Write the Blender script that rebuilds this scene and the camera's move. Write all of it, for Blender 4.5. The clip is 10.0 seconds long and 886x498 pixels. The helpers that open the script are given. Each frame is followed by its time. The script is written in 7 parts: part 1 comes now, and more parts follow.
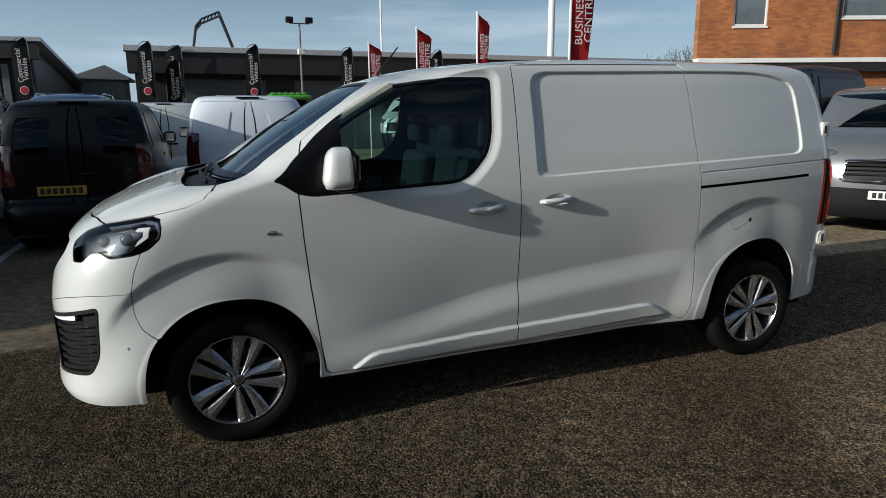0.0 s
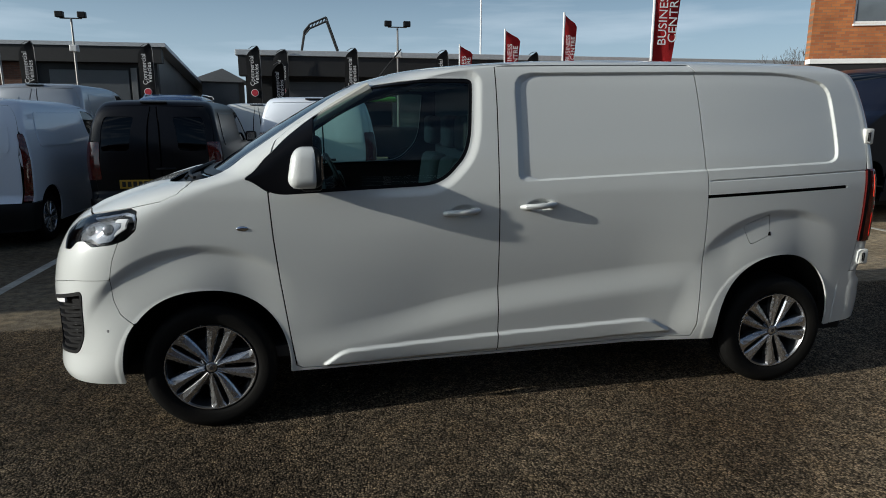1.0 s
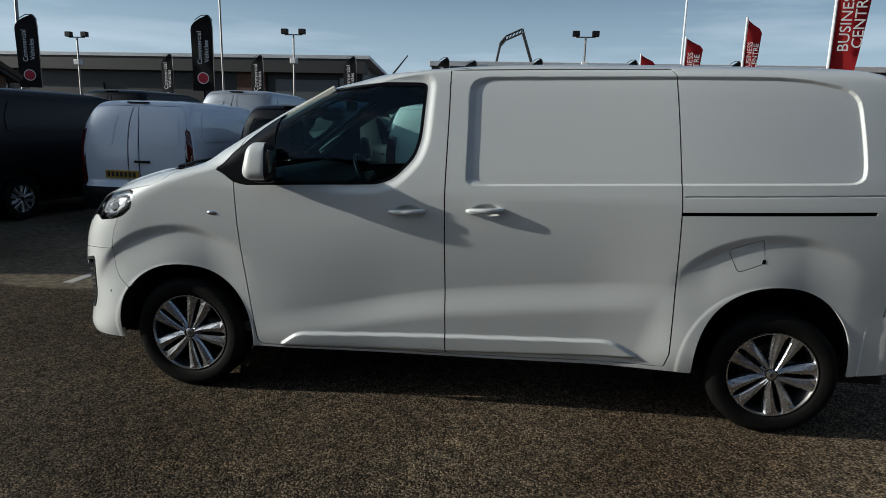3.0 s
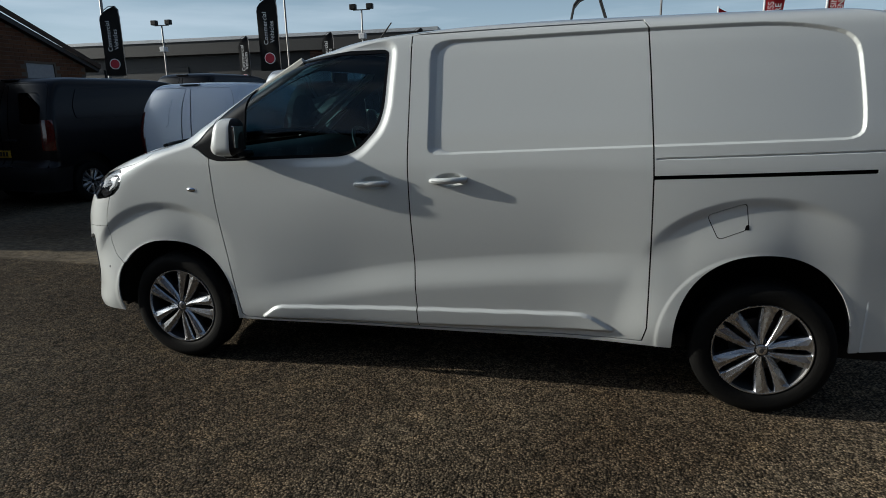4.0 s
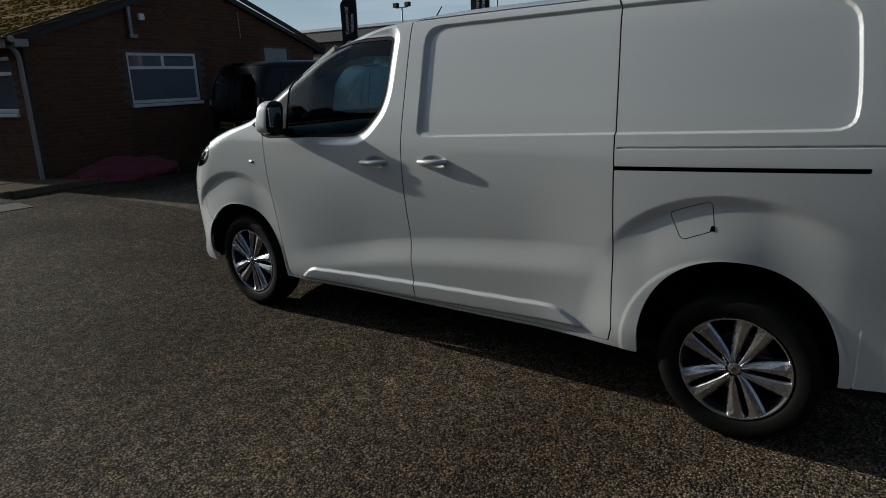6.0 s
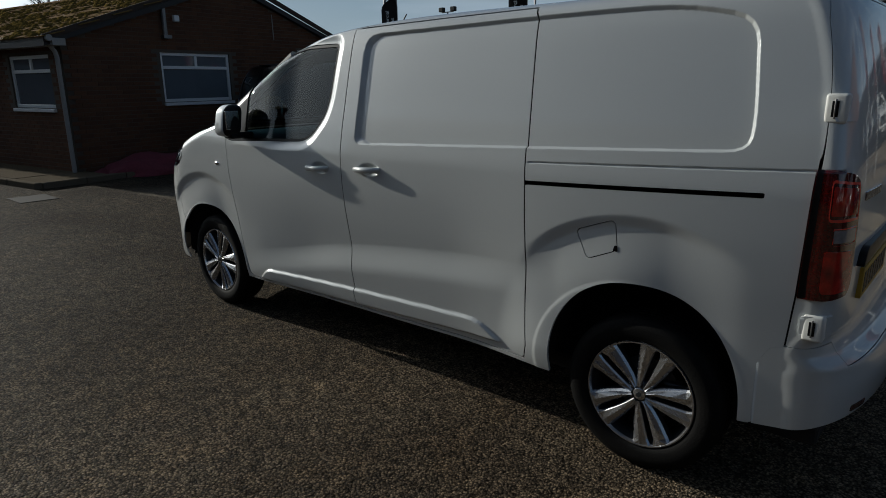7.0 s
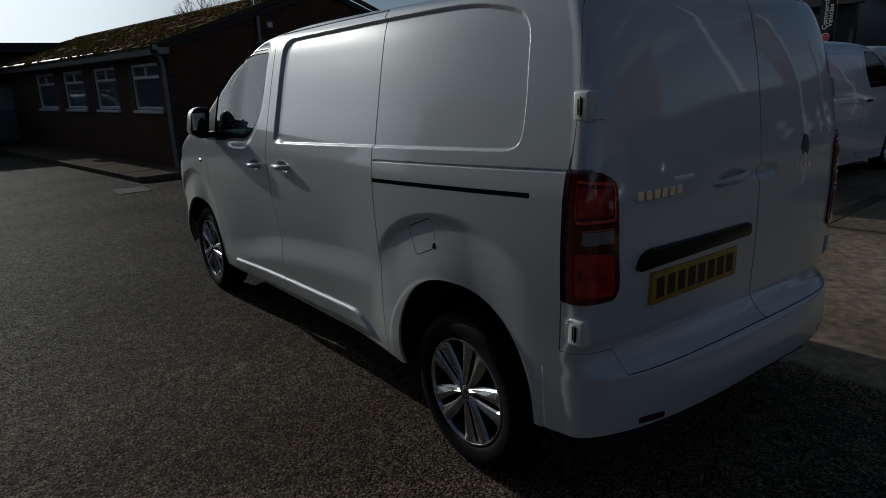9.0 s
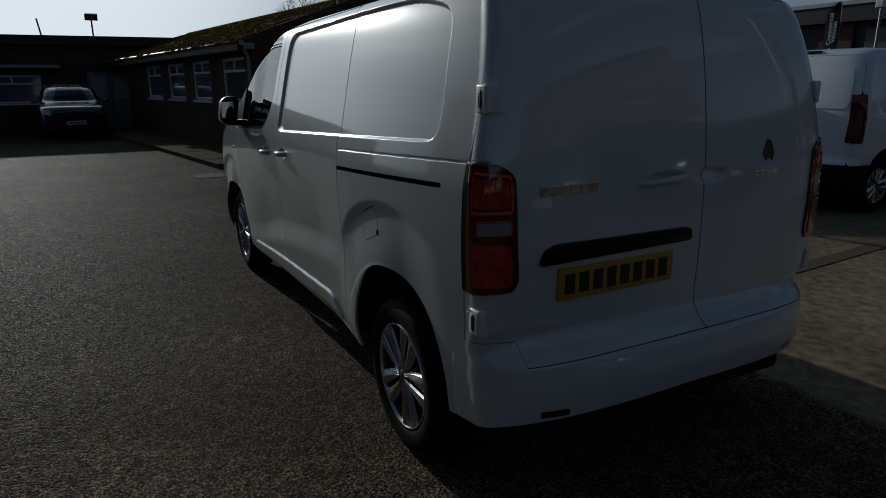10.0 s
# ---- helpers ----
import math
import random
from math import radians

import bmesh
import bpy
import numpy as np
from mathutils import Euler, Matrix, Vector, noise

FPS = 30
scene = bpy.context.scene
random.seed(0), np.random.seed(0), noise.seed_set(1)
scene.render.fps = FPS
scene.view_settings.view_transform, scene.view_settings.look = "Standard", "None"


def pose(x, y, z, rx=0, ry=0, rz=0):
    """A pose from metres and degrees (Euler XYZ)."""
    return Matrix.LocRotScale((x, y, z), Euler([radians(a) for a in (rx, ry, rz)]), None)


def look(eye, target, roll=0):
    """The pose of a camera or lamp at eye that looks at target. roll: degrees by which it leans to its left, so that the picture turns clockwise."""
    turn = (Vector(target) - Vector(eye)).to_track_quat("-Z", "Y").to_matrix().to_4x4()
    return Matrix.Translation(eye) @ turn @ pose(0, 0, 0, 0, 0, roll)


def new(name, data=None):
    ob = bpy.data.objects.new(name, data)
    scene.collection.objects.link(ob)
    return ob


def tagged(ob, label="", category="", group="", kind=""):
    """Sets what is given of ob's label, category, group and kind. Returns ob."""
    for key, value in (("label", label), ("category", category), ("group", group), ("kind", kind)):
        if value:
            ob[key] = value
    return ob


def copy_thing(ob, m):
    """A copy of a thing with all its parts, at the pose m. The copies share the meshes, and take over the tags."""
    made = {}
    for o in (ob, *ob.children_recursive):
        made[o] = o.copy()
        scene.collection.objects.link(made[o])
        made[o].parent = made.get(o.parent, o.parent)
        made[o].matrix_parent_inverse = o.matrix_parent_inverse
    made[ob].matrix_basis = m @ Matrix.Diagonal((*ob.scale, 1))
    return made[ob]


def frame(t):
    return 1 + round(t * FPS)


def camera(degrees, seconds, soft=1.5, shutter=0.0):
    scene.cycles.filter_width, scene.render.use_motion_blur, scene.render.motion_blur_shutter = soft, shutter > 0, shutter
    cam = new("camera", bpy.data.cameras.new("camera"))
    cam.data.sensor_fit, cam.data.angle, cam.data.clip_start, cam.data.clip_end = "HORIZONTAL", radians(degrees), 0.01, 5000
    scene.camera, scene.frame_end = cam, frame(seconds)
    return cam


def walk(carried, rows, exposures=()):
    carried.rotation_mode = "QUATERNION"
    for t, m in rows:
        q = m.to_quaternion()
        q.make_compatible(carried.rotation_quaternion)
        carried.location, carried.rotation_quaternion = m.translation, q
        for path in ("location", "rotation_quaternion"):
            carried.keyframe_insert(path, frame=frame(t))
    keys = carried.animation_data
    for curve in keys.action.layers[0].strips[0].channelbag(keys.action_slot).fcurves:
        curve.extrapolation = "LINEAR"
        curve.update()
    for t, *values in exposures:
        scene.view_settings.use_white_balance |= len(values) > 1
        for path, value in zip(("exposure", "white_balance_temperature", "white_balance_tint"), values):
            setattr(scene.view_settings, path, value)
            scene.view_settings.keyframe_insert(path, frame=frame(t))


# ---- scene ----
cam = camera(69.6, 10.0, soft=0.9)
PATH = [
    (0, (-0.063, -3.058, 1.613), (0.612, -1.221, 1.201), -0.4),
    (0.5, (0.281, -3.114, 1.606), (0.772, -1.223, 1.178), 0.6),
    (1, (0.598, -3.214, 1.607), (0.964, -1.289, 1.203), 0.1),
    (1.5, (0.945, -3.37, 1.608), (1.189, -1.43, 1.188), -0.3),
    (2, (1.299, -3.326, 1.6), (1.45, -1.368, 1.219), -0.0),
    (2.5, (1.613, -3.328, 1.61), (1.59, -1.366, 1.22), -0.6),
    (2.7, (1.752, -3.341, 1.601), (1.619, -1.381, 1.225), 0.4),
    (3.8, (2.435, -3.171, 1.561), (1.984, -1.272, 1.125), 0.0),
    (4, (2.557, -3.126, 1.568), (2.042, -1.251, 1.1), -1.1),
    (4.5, (2.915, -3.099, 1.553), (2.216, -1.291, 1.062), 0.1),
    (5, (3.177, -2.971, 1.537), (2.34, -1.22, 1.055), -1.9),
    (5.2, (3.291, -2.885, 1.537), (2.385, -1.174, 1.033), -0.6),
    (6.3, (3.951, -2.58, 1.596), (2.756, -1.062, 1.081), -2.5),
    (6.5, (4.042, -2.504, 1.574), (2.84, -0.99, 1.061), -2.3),
    (7, (4.254, -2.264, 1.597), (2.977, -0.811, 1.088), -0.6),
    (7.5, (4.516, -2.094, 1.587), (3.098, -0.769, 1.101), -2.1),
    (8, (4.779, -1.907, 1.589), (3.32, -0.624, 1.113), -1.9),
    (8.5, (4.971, -1.635, 1.579), (3.496, -0.376, 1.091), -1.0),
    (9, (5.175, -1.423, 1.595), (3.621, -0.274, 1.081), -2.1),
    (9.5, (5.438, -1.227, 1.566), (3.779, -0.253, 1.02), -0.2),
    (10, (5.58, -0.956, 1.549), (3.873, -0.045, 1.046), -0.5),
]
EXPOSURES = [(0, 0.02, 6250, 6), (2.7, 0.02, 6250, 6), (4.5, -0.06, 6250, 6), (6.5, -0.53, 6200, 6), (8.5, -1.18, 6000, 6), (10, -1.8, 5850, 6)]
walk(cam, [(t, look(eye, target, roll)) for t, eye, target, roll in PATH], EXPOSURES)

# ---- light ----
SUN_TO = Vector((-3.1, -0.44, 1.0)).normalized()
sun = new("sun", bpy.data.lights.new("sun", "SUN"))
sun.data.energy, sun.data.angle, sun.data.color = 5.0, radians(0.5), (1.0, 0.93, 0.82)
sun.matrix_world = look((0, 0, 30), Vector((0, 0, 30)) - SUN_TO)
world = bpy.data.worlds.new("sky")
scene.world = world
world.use_nodes = True
wn, wl = world.node_tree.nodes, world.node_tree.links
sky = wn.new("ShaderNodeTexSky")
sky.sky_type, sky.sun_disc = "NISHITA", False
sky.sun_elevation, sky.sun_rotation = math.asin(SUN_TO.z), math.atan2(SUN_TO.x, SUN_TO.y)
sky.dust_density, sky.ozone_density, sky.air_density = 1.0, 3.0, 1.0
co = wn.new("ShaderNodeTexCoord")
mp = wn.new("ShaderNodeMapping")
mp.inputs["Scale"].default_value = (1.5, 1.5, 13.0)
cn = wn.new("ShaderNodeTexNoise")
cn.inputs["Scale"].default_value, cn.inputs["Detail"].default_value = 1.6, 7.0
cr = wn.new("ShaderNodeValToRGB")
cr.color_ramp.elements[0].position, cr.color_ramp.elements[1].position = 0.50, 0.72
cm = wn.new("ShaderNodeMix")
cm.data_type = "RGBA"
cm.inputs[7].default_value = (9.5, 10.2, 11.0, 1)
cs = wn.new("ShaderNodeMath")
cs.operation = "MULTIPLY"
cs.inputs[1].default_value = 0.6
wl.new(co.outputs["Generated"], mp.inputs["Vector"])
wl.new(mp.outputs["Vector"], cn.inputs["Vector"])
wl.new(cn.outputs["Fac"], cr.inputs["Fac"])
wl.new(cr.outputs["Color"], cs.inputs[0])
wl.new(cs.outputs["Value"], cm.inputs[0])
wl.new(sky.outputs["Color"], cm.inputs[6])
# thin haze low over the horizon
hz_s = wn.new("ShaderNodeSeparateXYZ")
hz_r = wn.new("ShaderNodeMapRange")
hz_r.inputs[1].default_value, hz_r.inputs[2].default_value, hz_r.inputs[3].default_value, hz_r.inputs[4].default_value = 0.0, 0.30, 0.65, 0.0
hz_r.interpolation_type = "SMOOTHSTEP"
hz_m = wn.new("ShaderNodeMix")
hz_m.data_type = "RGBA"
hz_m.inputs[7].default_value = (7.4, 9.4, 11.6, 1)
wl.new(co.outputs["Generated"], hz_s.inputs[0])
wl.new(hz_s.outputs["Z"], hz_r.inputs[0])
wl.new(hz_r.outputs[0], hz_m.inputs[0])
wl.new(cm.outputs[2], hz_m.inputs[6])
wl.new(hz_m.outputs[2], wn["Background"].inputs["Color"])
# bright haze round the sun
gl_d = wn.new("ShaderNodeVectorMath")
gl_d.operation = "DOT_PRODUCT"
gl_d.inputs[1].default_value = tuple(Vector((SUN_TO.x, SUN_TO.y, 0.25)).normalized())
wl.new(co.outputs["Generated"], gl_d.inputs[0])
gl_r = wn.new("ShaderNodeMapRange")
gl_r.inputs[1].default_value, gl_r.inputs[2].default_value, gl_r.inputs[4].default_value = 0.82, 0.995, 0.92
gl_r.interpolation_type = "SMOOTHSTEP"
wl.new(gl_d.outputs["Value"], gl_r.inputs[0])
gl_m = wn.new("ShaderNodeMix")
gl_m.data_type = "RGBA"
gl_m.inputs[7].default_value = (40, 41, 41, 1)
wl.new(gl_r.outputs[0], gl_m.inputs[0])
wl.new(hz_m.outputs[2], gl_m.inputs[6])
wl.new(gl_m.outputs[2], wn["Background"].inputs["Color"])
wn["Background"].inputs["Strength"].default_value = 0.07


# ---- materials ----
def mat(name, colour, rough=0.5, metal=0.0, grain=0.0, scale=30.0, big=0.0, big_scale=1.5, bump=0.0, bump_scale=80.0, coat=0.0, tint=None, spread=0.0, rough_var=0.0):
    """A surface with variation at two scales: fine grain and large stains towards tint, fine relief, and spread from piece to piece."""
    m = bpy.data.materials.new(name)
    m.use_nodes = True
    n, l = m.node_tree.nodes, m.node_tree.links
    b = n["Principled BSDF"]
    b.inputs["Roughness"].default_value, b.inputs["Metallic"].default_value = rough, metal
    b.inputs["Coat Weight"].default_value, b.inputs["Coat Roughness"].default_value = coat, 0.04
    b.inputs["Base Color"].default_value = (*colour, 1)
    tc = n.new("ShaderNodeTexCoord")
    last = None

    def mixed(fac, a, c2, blend="MIX"):
        x = n.new("ShaderNodeMix")
        x.data_type, x.blend_type = "RGBA", blend
        l.new(fac, x.inputs[0])
        if a is None:
            x.inputs[6].default_value = (*colour, 1)
        else:
            l.new(a, x.inputs[6])
        x.inputs[7].default_value = (*c2, 1)
        return x.outputs[2]

    def noise_fac(sc, amount, lo=0.35, hi=0.7, detail=4.0):
        t = n.new("ShaderNodeTexNoise")
        t.inputs["Scale"].default_value, t.inputs["Detail"].default_value = sc, detail
        l.new(tc.outputs["Object"], t.inputs["Vector"])
        r = n.new("ShaderNodeMapRange")
        r.inputs[1].default_value, r.inputs[2].default_value, r.inputs[4].default_value = lo, hi, amount
        l.new(t.outputs["Fac"], r.inputs[0])
        return r.outputs[0]

    if spread:
        oi = n.new("ShaderNodeObjectInfo")
        r = n.new("ShaderNodeMapRange")
        r.inputs[4].default_value = spread
        l.new(oi.outputs["Random"], r.inputs[0])
        last = mixed(r.outputs[0], last, tuple(c * 0.35 for c in colour))
    if big:
        last = mixed(noise_fac(big_scale, big, 0.4, 0.72, 6.0), last, tint or tuple(c * 0.5 for c in colour))
    if grain:
        last = mixed(noise_fac(scale, grain), last, tuple(c * 0.45 for c in colour))
    if last is not None:
        l.new(last, b.inputs["Base Color"])
    if rough_var:
        r = n.new("ShaderNodeMapRange")
        r.inputs[3].default_value, r.inputs[4].default_value = rough - rough_var, rough + rough_var
        t = n.new("ShaderNodeTexNoise")
        t.inputs["Scale"].default_value, t.inputs["Detail"].default_value = 7.0, 5.0
        l.new(tc.outputs["Object"], t.inputs["Vector"])
        l.new(t.outputs["Fac"], r.inputs[0])
        l.new(r.outputs[0], b.inputs["Roughness"])
    if bump:
        t = n.new("ShaderNodeTexNoise")
        t.inputs["Scale"].default_value, t.inputs["Detail"].default_value = bump_scale, 3.0
        l.new(tc.outputs["Object"], t.inputs["Vector"])
        bp = n.new("ShaderNodeBump")
        bp.inputs["Strength"].default_value, bp.inputs["Distance"].default_value = bump, 0.01
        l.new(t.outputs["Fac"], bp.inputs["Height"])
        l.new(bp.outputs["Normal"], b.inputs["Normal"])
    return m


def glass_mat(name, tint=(0.75, 0.9, 0.85), clear=0.9, face=0.08):
    """Thin car glass: clear and tinted, with gloss that grows towards grazing views (face: its share seen square on)."""
    m = bpy.data.materials.new(name)
    m.use_nodes = True
    n, l = m.node_tree.nodes, m.node_tree.links
    n.remove(n["Principled BSDF"])
    tr, gl, mx, lw = n.new("ShaderNodeBsdfTransparent"), n.new("ShaderNodeBsdfGlossy"), n.new("ShaderNodeMixShader"), n.new("ShaderNodeLayerWeight")
    tr.inputs["Color"].default_value = (*[c * clear for c in tint], 1)
    gl.inputs["Roughness"].default_value = 0.01
    lw.inputs["Blend"].default_value = 0.5
    pw, mr = n.new("ShaderNodeMath"), n.new("ShaderNodeMapRange")
    pw.operation = "POWER"
    pw.inputs[1].default_value = 4.3
    mr.inputs[3].default_value = face
    l.new(lw.outputs["Facing"], pw.inputs[0])
    l.new(pw.outputs[0], mr.inputs[0])
    l.new(mr.outputs[0], mx.inputs[0])
    l.new(tr.outputs[0], mx.inputs[1])
    l.new(gl.outputs[0], mx.inputs[2])
    l.new(mx.outputs[0], n["Material Output"].inputs["Surface"])
    return m


def paint(name, colour, rough=0.25):
    """Car paint under clear coat, with a little dust."""
    return mat(name, colour, rough, 0.0, grain=0.03, scale=220, big=0.12, big_scale=1.1, tint=tuple(c * 0.93 for c in colour), coat=1.0)


WHITE = paint("white_paint", (0.575, 0.595, 0.59), 0.3)
WHITE_B = paint("cool_white_paint", (0.74, 0.79, 0.87), 0.35)
BLACK_P = mat("black_paint", (0.003, 0.003, 0.0045), 0.3, grain=0.1, scale=200, coat=0.08)
BLACK_P.node_tree.nodes["Principled BSDF"].inputs["Specular IOR Level"].default_value = 0.25
NAVY_P = mat("navy_paint", (0.005, 0.007, 0.016), 0.3, grain=0.1, scale=200, coat=0.12)
NAVY_P.node_tree.nodes["Principled BSDF"].inputs["Specular IOR Level"].default_value = 0.25
SILVER_P = mat("silver_paint", (0.42, 0.44, 0.46), 0.32, 0.55, grain=0.1, scale=300, coat=1.0)
GREY_P = mat("dark_silver_paint", (0.20, 0.21, 0.22), 0.35, 0.5, grain=0.1, scale=300, coat=0.7)
BLUE_P = paint("blue_paint", (0.03, 0.06, 0.14))
GREEN_P = paint("green_paint", (0.10, 0.36, 0.04))
GLOSS_BLACK = mat("gloss_black_trim", (0.004, 0.004, 0.005), 0.3, grain=0.2, scale=150)
GLOSS_BLACK.node_tree.nodes["Principled BSDF"].inputs["Specular IOR Level"].default_value = 0.18
LAMP_GREY = mat("lamp_grey_chrome", (0.17, 0.175, 0.19), 0.10, 0.9, grain=0.35, scale=40, big=0.5, big_scale=22, tint=(0.06, 0.06, 0.065))
LENS_DARK = mat("projector_glass", (0.05, 0.055, 0.065), 0.05, grain=0.1, scale=40, coat=1.0)
LAMP_WHITE = mat("lamp_light_guide", (0.8, 0.81, 0.82), 0.2, grain=0.1, scale=60)
BLIND_GREY = mat("sensor_grey", (0.25, 0.25, 0.26), 0.4, grain=0.1, scale=60)
TRIM = mat("black_trim", (0.010, 0.010, 0.011), 0.5, grain=0.3, scale=150, bump=0.1, bump_scale=400)
TRIM.node_tree.nodes["Principled BSDF"].inputs["Specular IOR Level"].default_value = 0.2
RUBBER = mat("tyre_rubber", (0.006, 0.006, 0.006), 0.7, grain=0.3, scale=60, big=0.25, big_scale=5, tint=(0.022, 0.019, 0.016), bump=0.2, bump_scale=150)
RUBBER.node_tree.nodes["Principled BSDF"].inputs["Specular IOR Level"].default_value = 0.1
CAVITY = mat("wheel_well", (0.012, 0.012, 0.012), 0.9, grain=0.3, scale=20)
ALLOY = mat("machined_alloy", (0.56, 0.565, 0.58), 0.27, 0.92, grain=0.12, scale=120, rough_var=0.05)
ALLOY_D = mat("grey_alloy", (0.075, 0.077, 0.082), 0.35, 0.6, grain=0.15, scale=100)
STEEL = mat("dull_steel", (0.25, 0.25, 0.25), 0.5, 0.9, grain=0.3, scale=40, big=0.3, tint=(0.2, 0.13, 0.08))
CHROME = mat("chrome", (0.8, 0.8, 0.82), 0.12, 1.0, grain=0.05, scale=60)
GLASS = glass_mat("tinted_glass", (0.60, 0.78, 0.73), 0.92, 0.045)
# blue tint and raised gloss stand in for sky reflected on the windscreen
SCREEN = glass_mat("sky_tinted_screen_glass", (0.26, 0.46, 0.58), 0.9, 0.30)
GLASS_D = glass_mat("privacy_glass", (0.05, 0.055, 0.06), 0.9, 0.035)
CLEAR = glass_mat("clear_lens", (0.95, 0.96, 0.97), 0.97, 0.05)
BRIGHT_RED = mat("bright_red_lens", (0.85, 0.07, 0.04), 0.15, coat=1.0, grain=0.2, scale=90)
RED_LENS = mat("red_lens", (0.62, 0.022, 0.012), 0.12, coat=1.0, grain=0.5, scale=120, big=0.9, big_scale=16, tint=(0.10, 0.003, 0.003))
DARK_RED = mat("dark_red_lens", (0.085, 0.004, 0.003), 0.12, coat=1.0, grain=0.3, scale=90)
SMOKE = mat("smoked_lens", (0.26, 0.24, 0.24), 0.12, coat=1.0, grain=0.3, scale=60)
LAMP_IN = mat("lamp_reflector", (0.55, 0.56, 0.58), 0.18, 0.9, grain=0.3, scale=30)
YELLOW = mat("yellow_plate", (0.46, 0.28, 0.025), 0.45, grain=0.15, scale=60, big=0.2, big_scale=6)
HINGE_W = mat("hinge_paint", (0.74, 0.74, 0.70), 0.4, grain=0.1, scale=60, big=0.2, big_scale=9, tint=(0.5, 0.47, 0.42))
WHITE_PLATE = mat("white_plate", (0.72, 0.72, 0.70), 0.45, grain=0.1, scale=60)
INK = mat("black_ink", (0.012, 0.012, 0.012), 0.5, grain=0.2, scale=60)
SEAT = mat("seat_cloth", (0.022, 0.023, 0.025), 0.9, grain=0.4, scale=160, big=0.2, big_scale=6)
PLASTIC = mat("cabin_plastic", (0.016, 0.016, 0.018), 0.6, grain=0.3, scale=90, bump=0.1, bump_scale=300)
PALE_TRIM = mat("pale_cabin_trim", (0.34, 0.34, 0.31), 0.7, grain=0.15, scale=60)


# ---- mesh helpers ----
def mesh_of(name, verts, faces, material, smooth=True, normals=None):
    me = bpy.data.meshes.new(name)
    me.from_pydata([tuple(map(float, v)) for v in verts], [], [tuple(map(int, f)) for f in faces])
    me.materials.append(material)
    if smooth:
        me.polygons.foreach_set("use_smooth", [True] * len(me.polygons))
        if normals is not None:
            me.normals_split_custom_set_from_vertices([tuple(map(float, v)) for v in normals])
    me.update()
    return me


def put(name, me, parent=None, label="", m=None):
    ob = new(name, me)
    if parent is not None:
        ob.parent = parent
    if m is not None:
        ob.matrix_basis = m
    return tagged(ob, label)


def part(name, bm, material, parent, label="", smooth=False, m=None):
    """Links a bmesh as one mesh object under a thing or a part."""
    me = bpy.data.meshes.new(name)
    bm.to_mesh(me)
    bm.free()
    me.materials.append(material)
    if smooth:
        me.polygons.foreach_set("use_smooth", [True] * len(me.polygons))
        me.set_sharp_from_angle(angle=radians(38))
    return put(name, me, parent, label, m)


def thing(name, label, category, m=None, group="", kind=""):
    ob = new(name)
    ob.empty_display_size = 0.2
    if m is not None:
        ob.matrix_basis = m
    return tagged(ob, label, category, group, kind)


def box_bm(lo, hi, bevel=0.0, seg=2, bm=None, m=None):
    bm2 = bmesh.new()
    size = [b - a for a, b in zip(lo, hi)]
    mid = [(a + b) / 2 for a, b in zip(lo, hi)]
    bmesh.ops.create_cube(bm2, size=1, matrix=Matrix.LocRotScale(mid, None, size))
    if bevel:
        bmesh.ops.bevel(bm2, geom=bm2.edges[:], offset=bevel, segments=seg, profile=0.5, affect="EDGES")
    if m is not None:
        bm2.transform(m)
    return joined(bm, bm2)


def joined(bm, bm2):
    if bm is None:
        return bm2
    me = bpy.data.meshes.new("tmp")
    bm2.to_mesh(me)
    bm2.free()
    bm.from_mesh(me)
    bpy.data.meshes.remove(me)
    return bm


def tube_bm(points, radius, sides=8, bm=None, radii=None, caps=True):
    """A round bar along points."""
    bm = bm or bmesh.new()
    pts = [Vector(p) for p in points]
    rings = []
    for i, p in enumerate(pts):
        d = (pts[min(i + 1, len(pts) - 1)] - pts[max(i - 1, 0)]).normalized()
        a = d.orthogonal().normalized() if i == 0 else (last - d * last.dot(d)).normalized()
        last = a
        b = d.cross(a)
        r = radii[i] if radii else radius
        rings.append([bm.verts.new(p + (a * math.cos(k * math.tau / sides) + b * math.sin(k * math.tau / sides)) * r) for k in range(sides)])
    for r0, r1 in zip(rings, rings[1:]):
        for k in range(sides):
            bm.faces.new((r0[k], r0[(k + 1) % sides], r1[(k + 1) % sides], r1[k]))
    if caps:
        bm.faces.new(rings[0][::-1])
        bm.faces.new(rings[-1])
    return bm


def lathe_bm(profile, sides=48, bm=None, m=None):
    """Turns (radius, y) pairs round the y axis."""
    bm2 = bmesh.new()
    rings = []
    for r, y in profile:
        rings.append([bm2.verts.new((r * math.cos(k * math.tau / sides), y, r * math.sin(k * math.tau / sides))) for k in range(sides)] if r > 1e-5 else [bm2.verts.new((0, y, 0))])
    for r0, r1 in zip(rings, rings[1:]):
        for k in range(sides):
            k2 = (k + 1) % sides
            if len(r0) == 1:
                bm2.faces.new((r0[0], r1[k], r1[k2]))
            elif len(r1) == 1:
                bm2.faces.new((r0[k], r1[0], r0[k2]))
            else:
                bm2.faces.new((r0[k], r1[k], r1[k2], r0[k2]))
    bmesh.ops.recalc_face_normals(bm2, faces=bm2.faces[:])
    if m is not None:
        bm2.transform(m)
    return joined(bm, bm2)


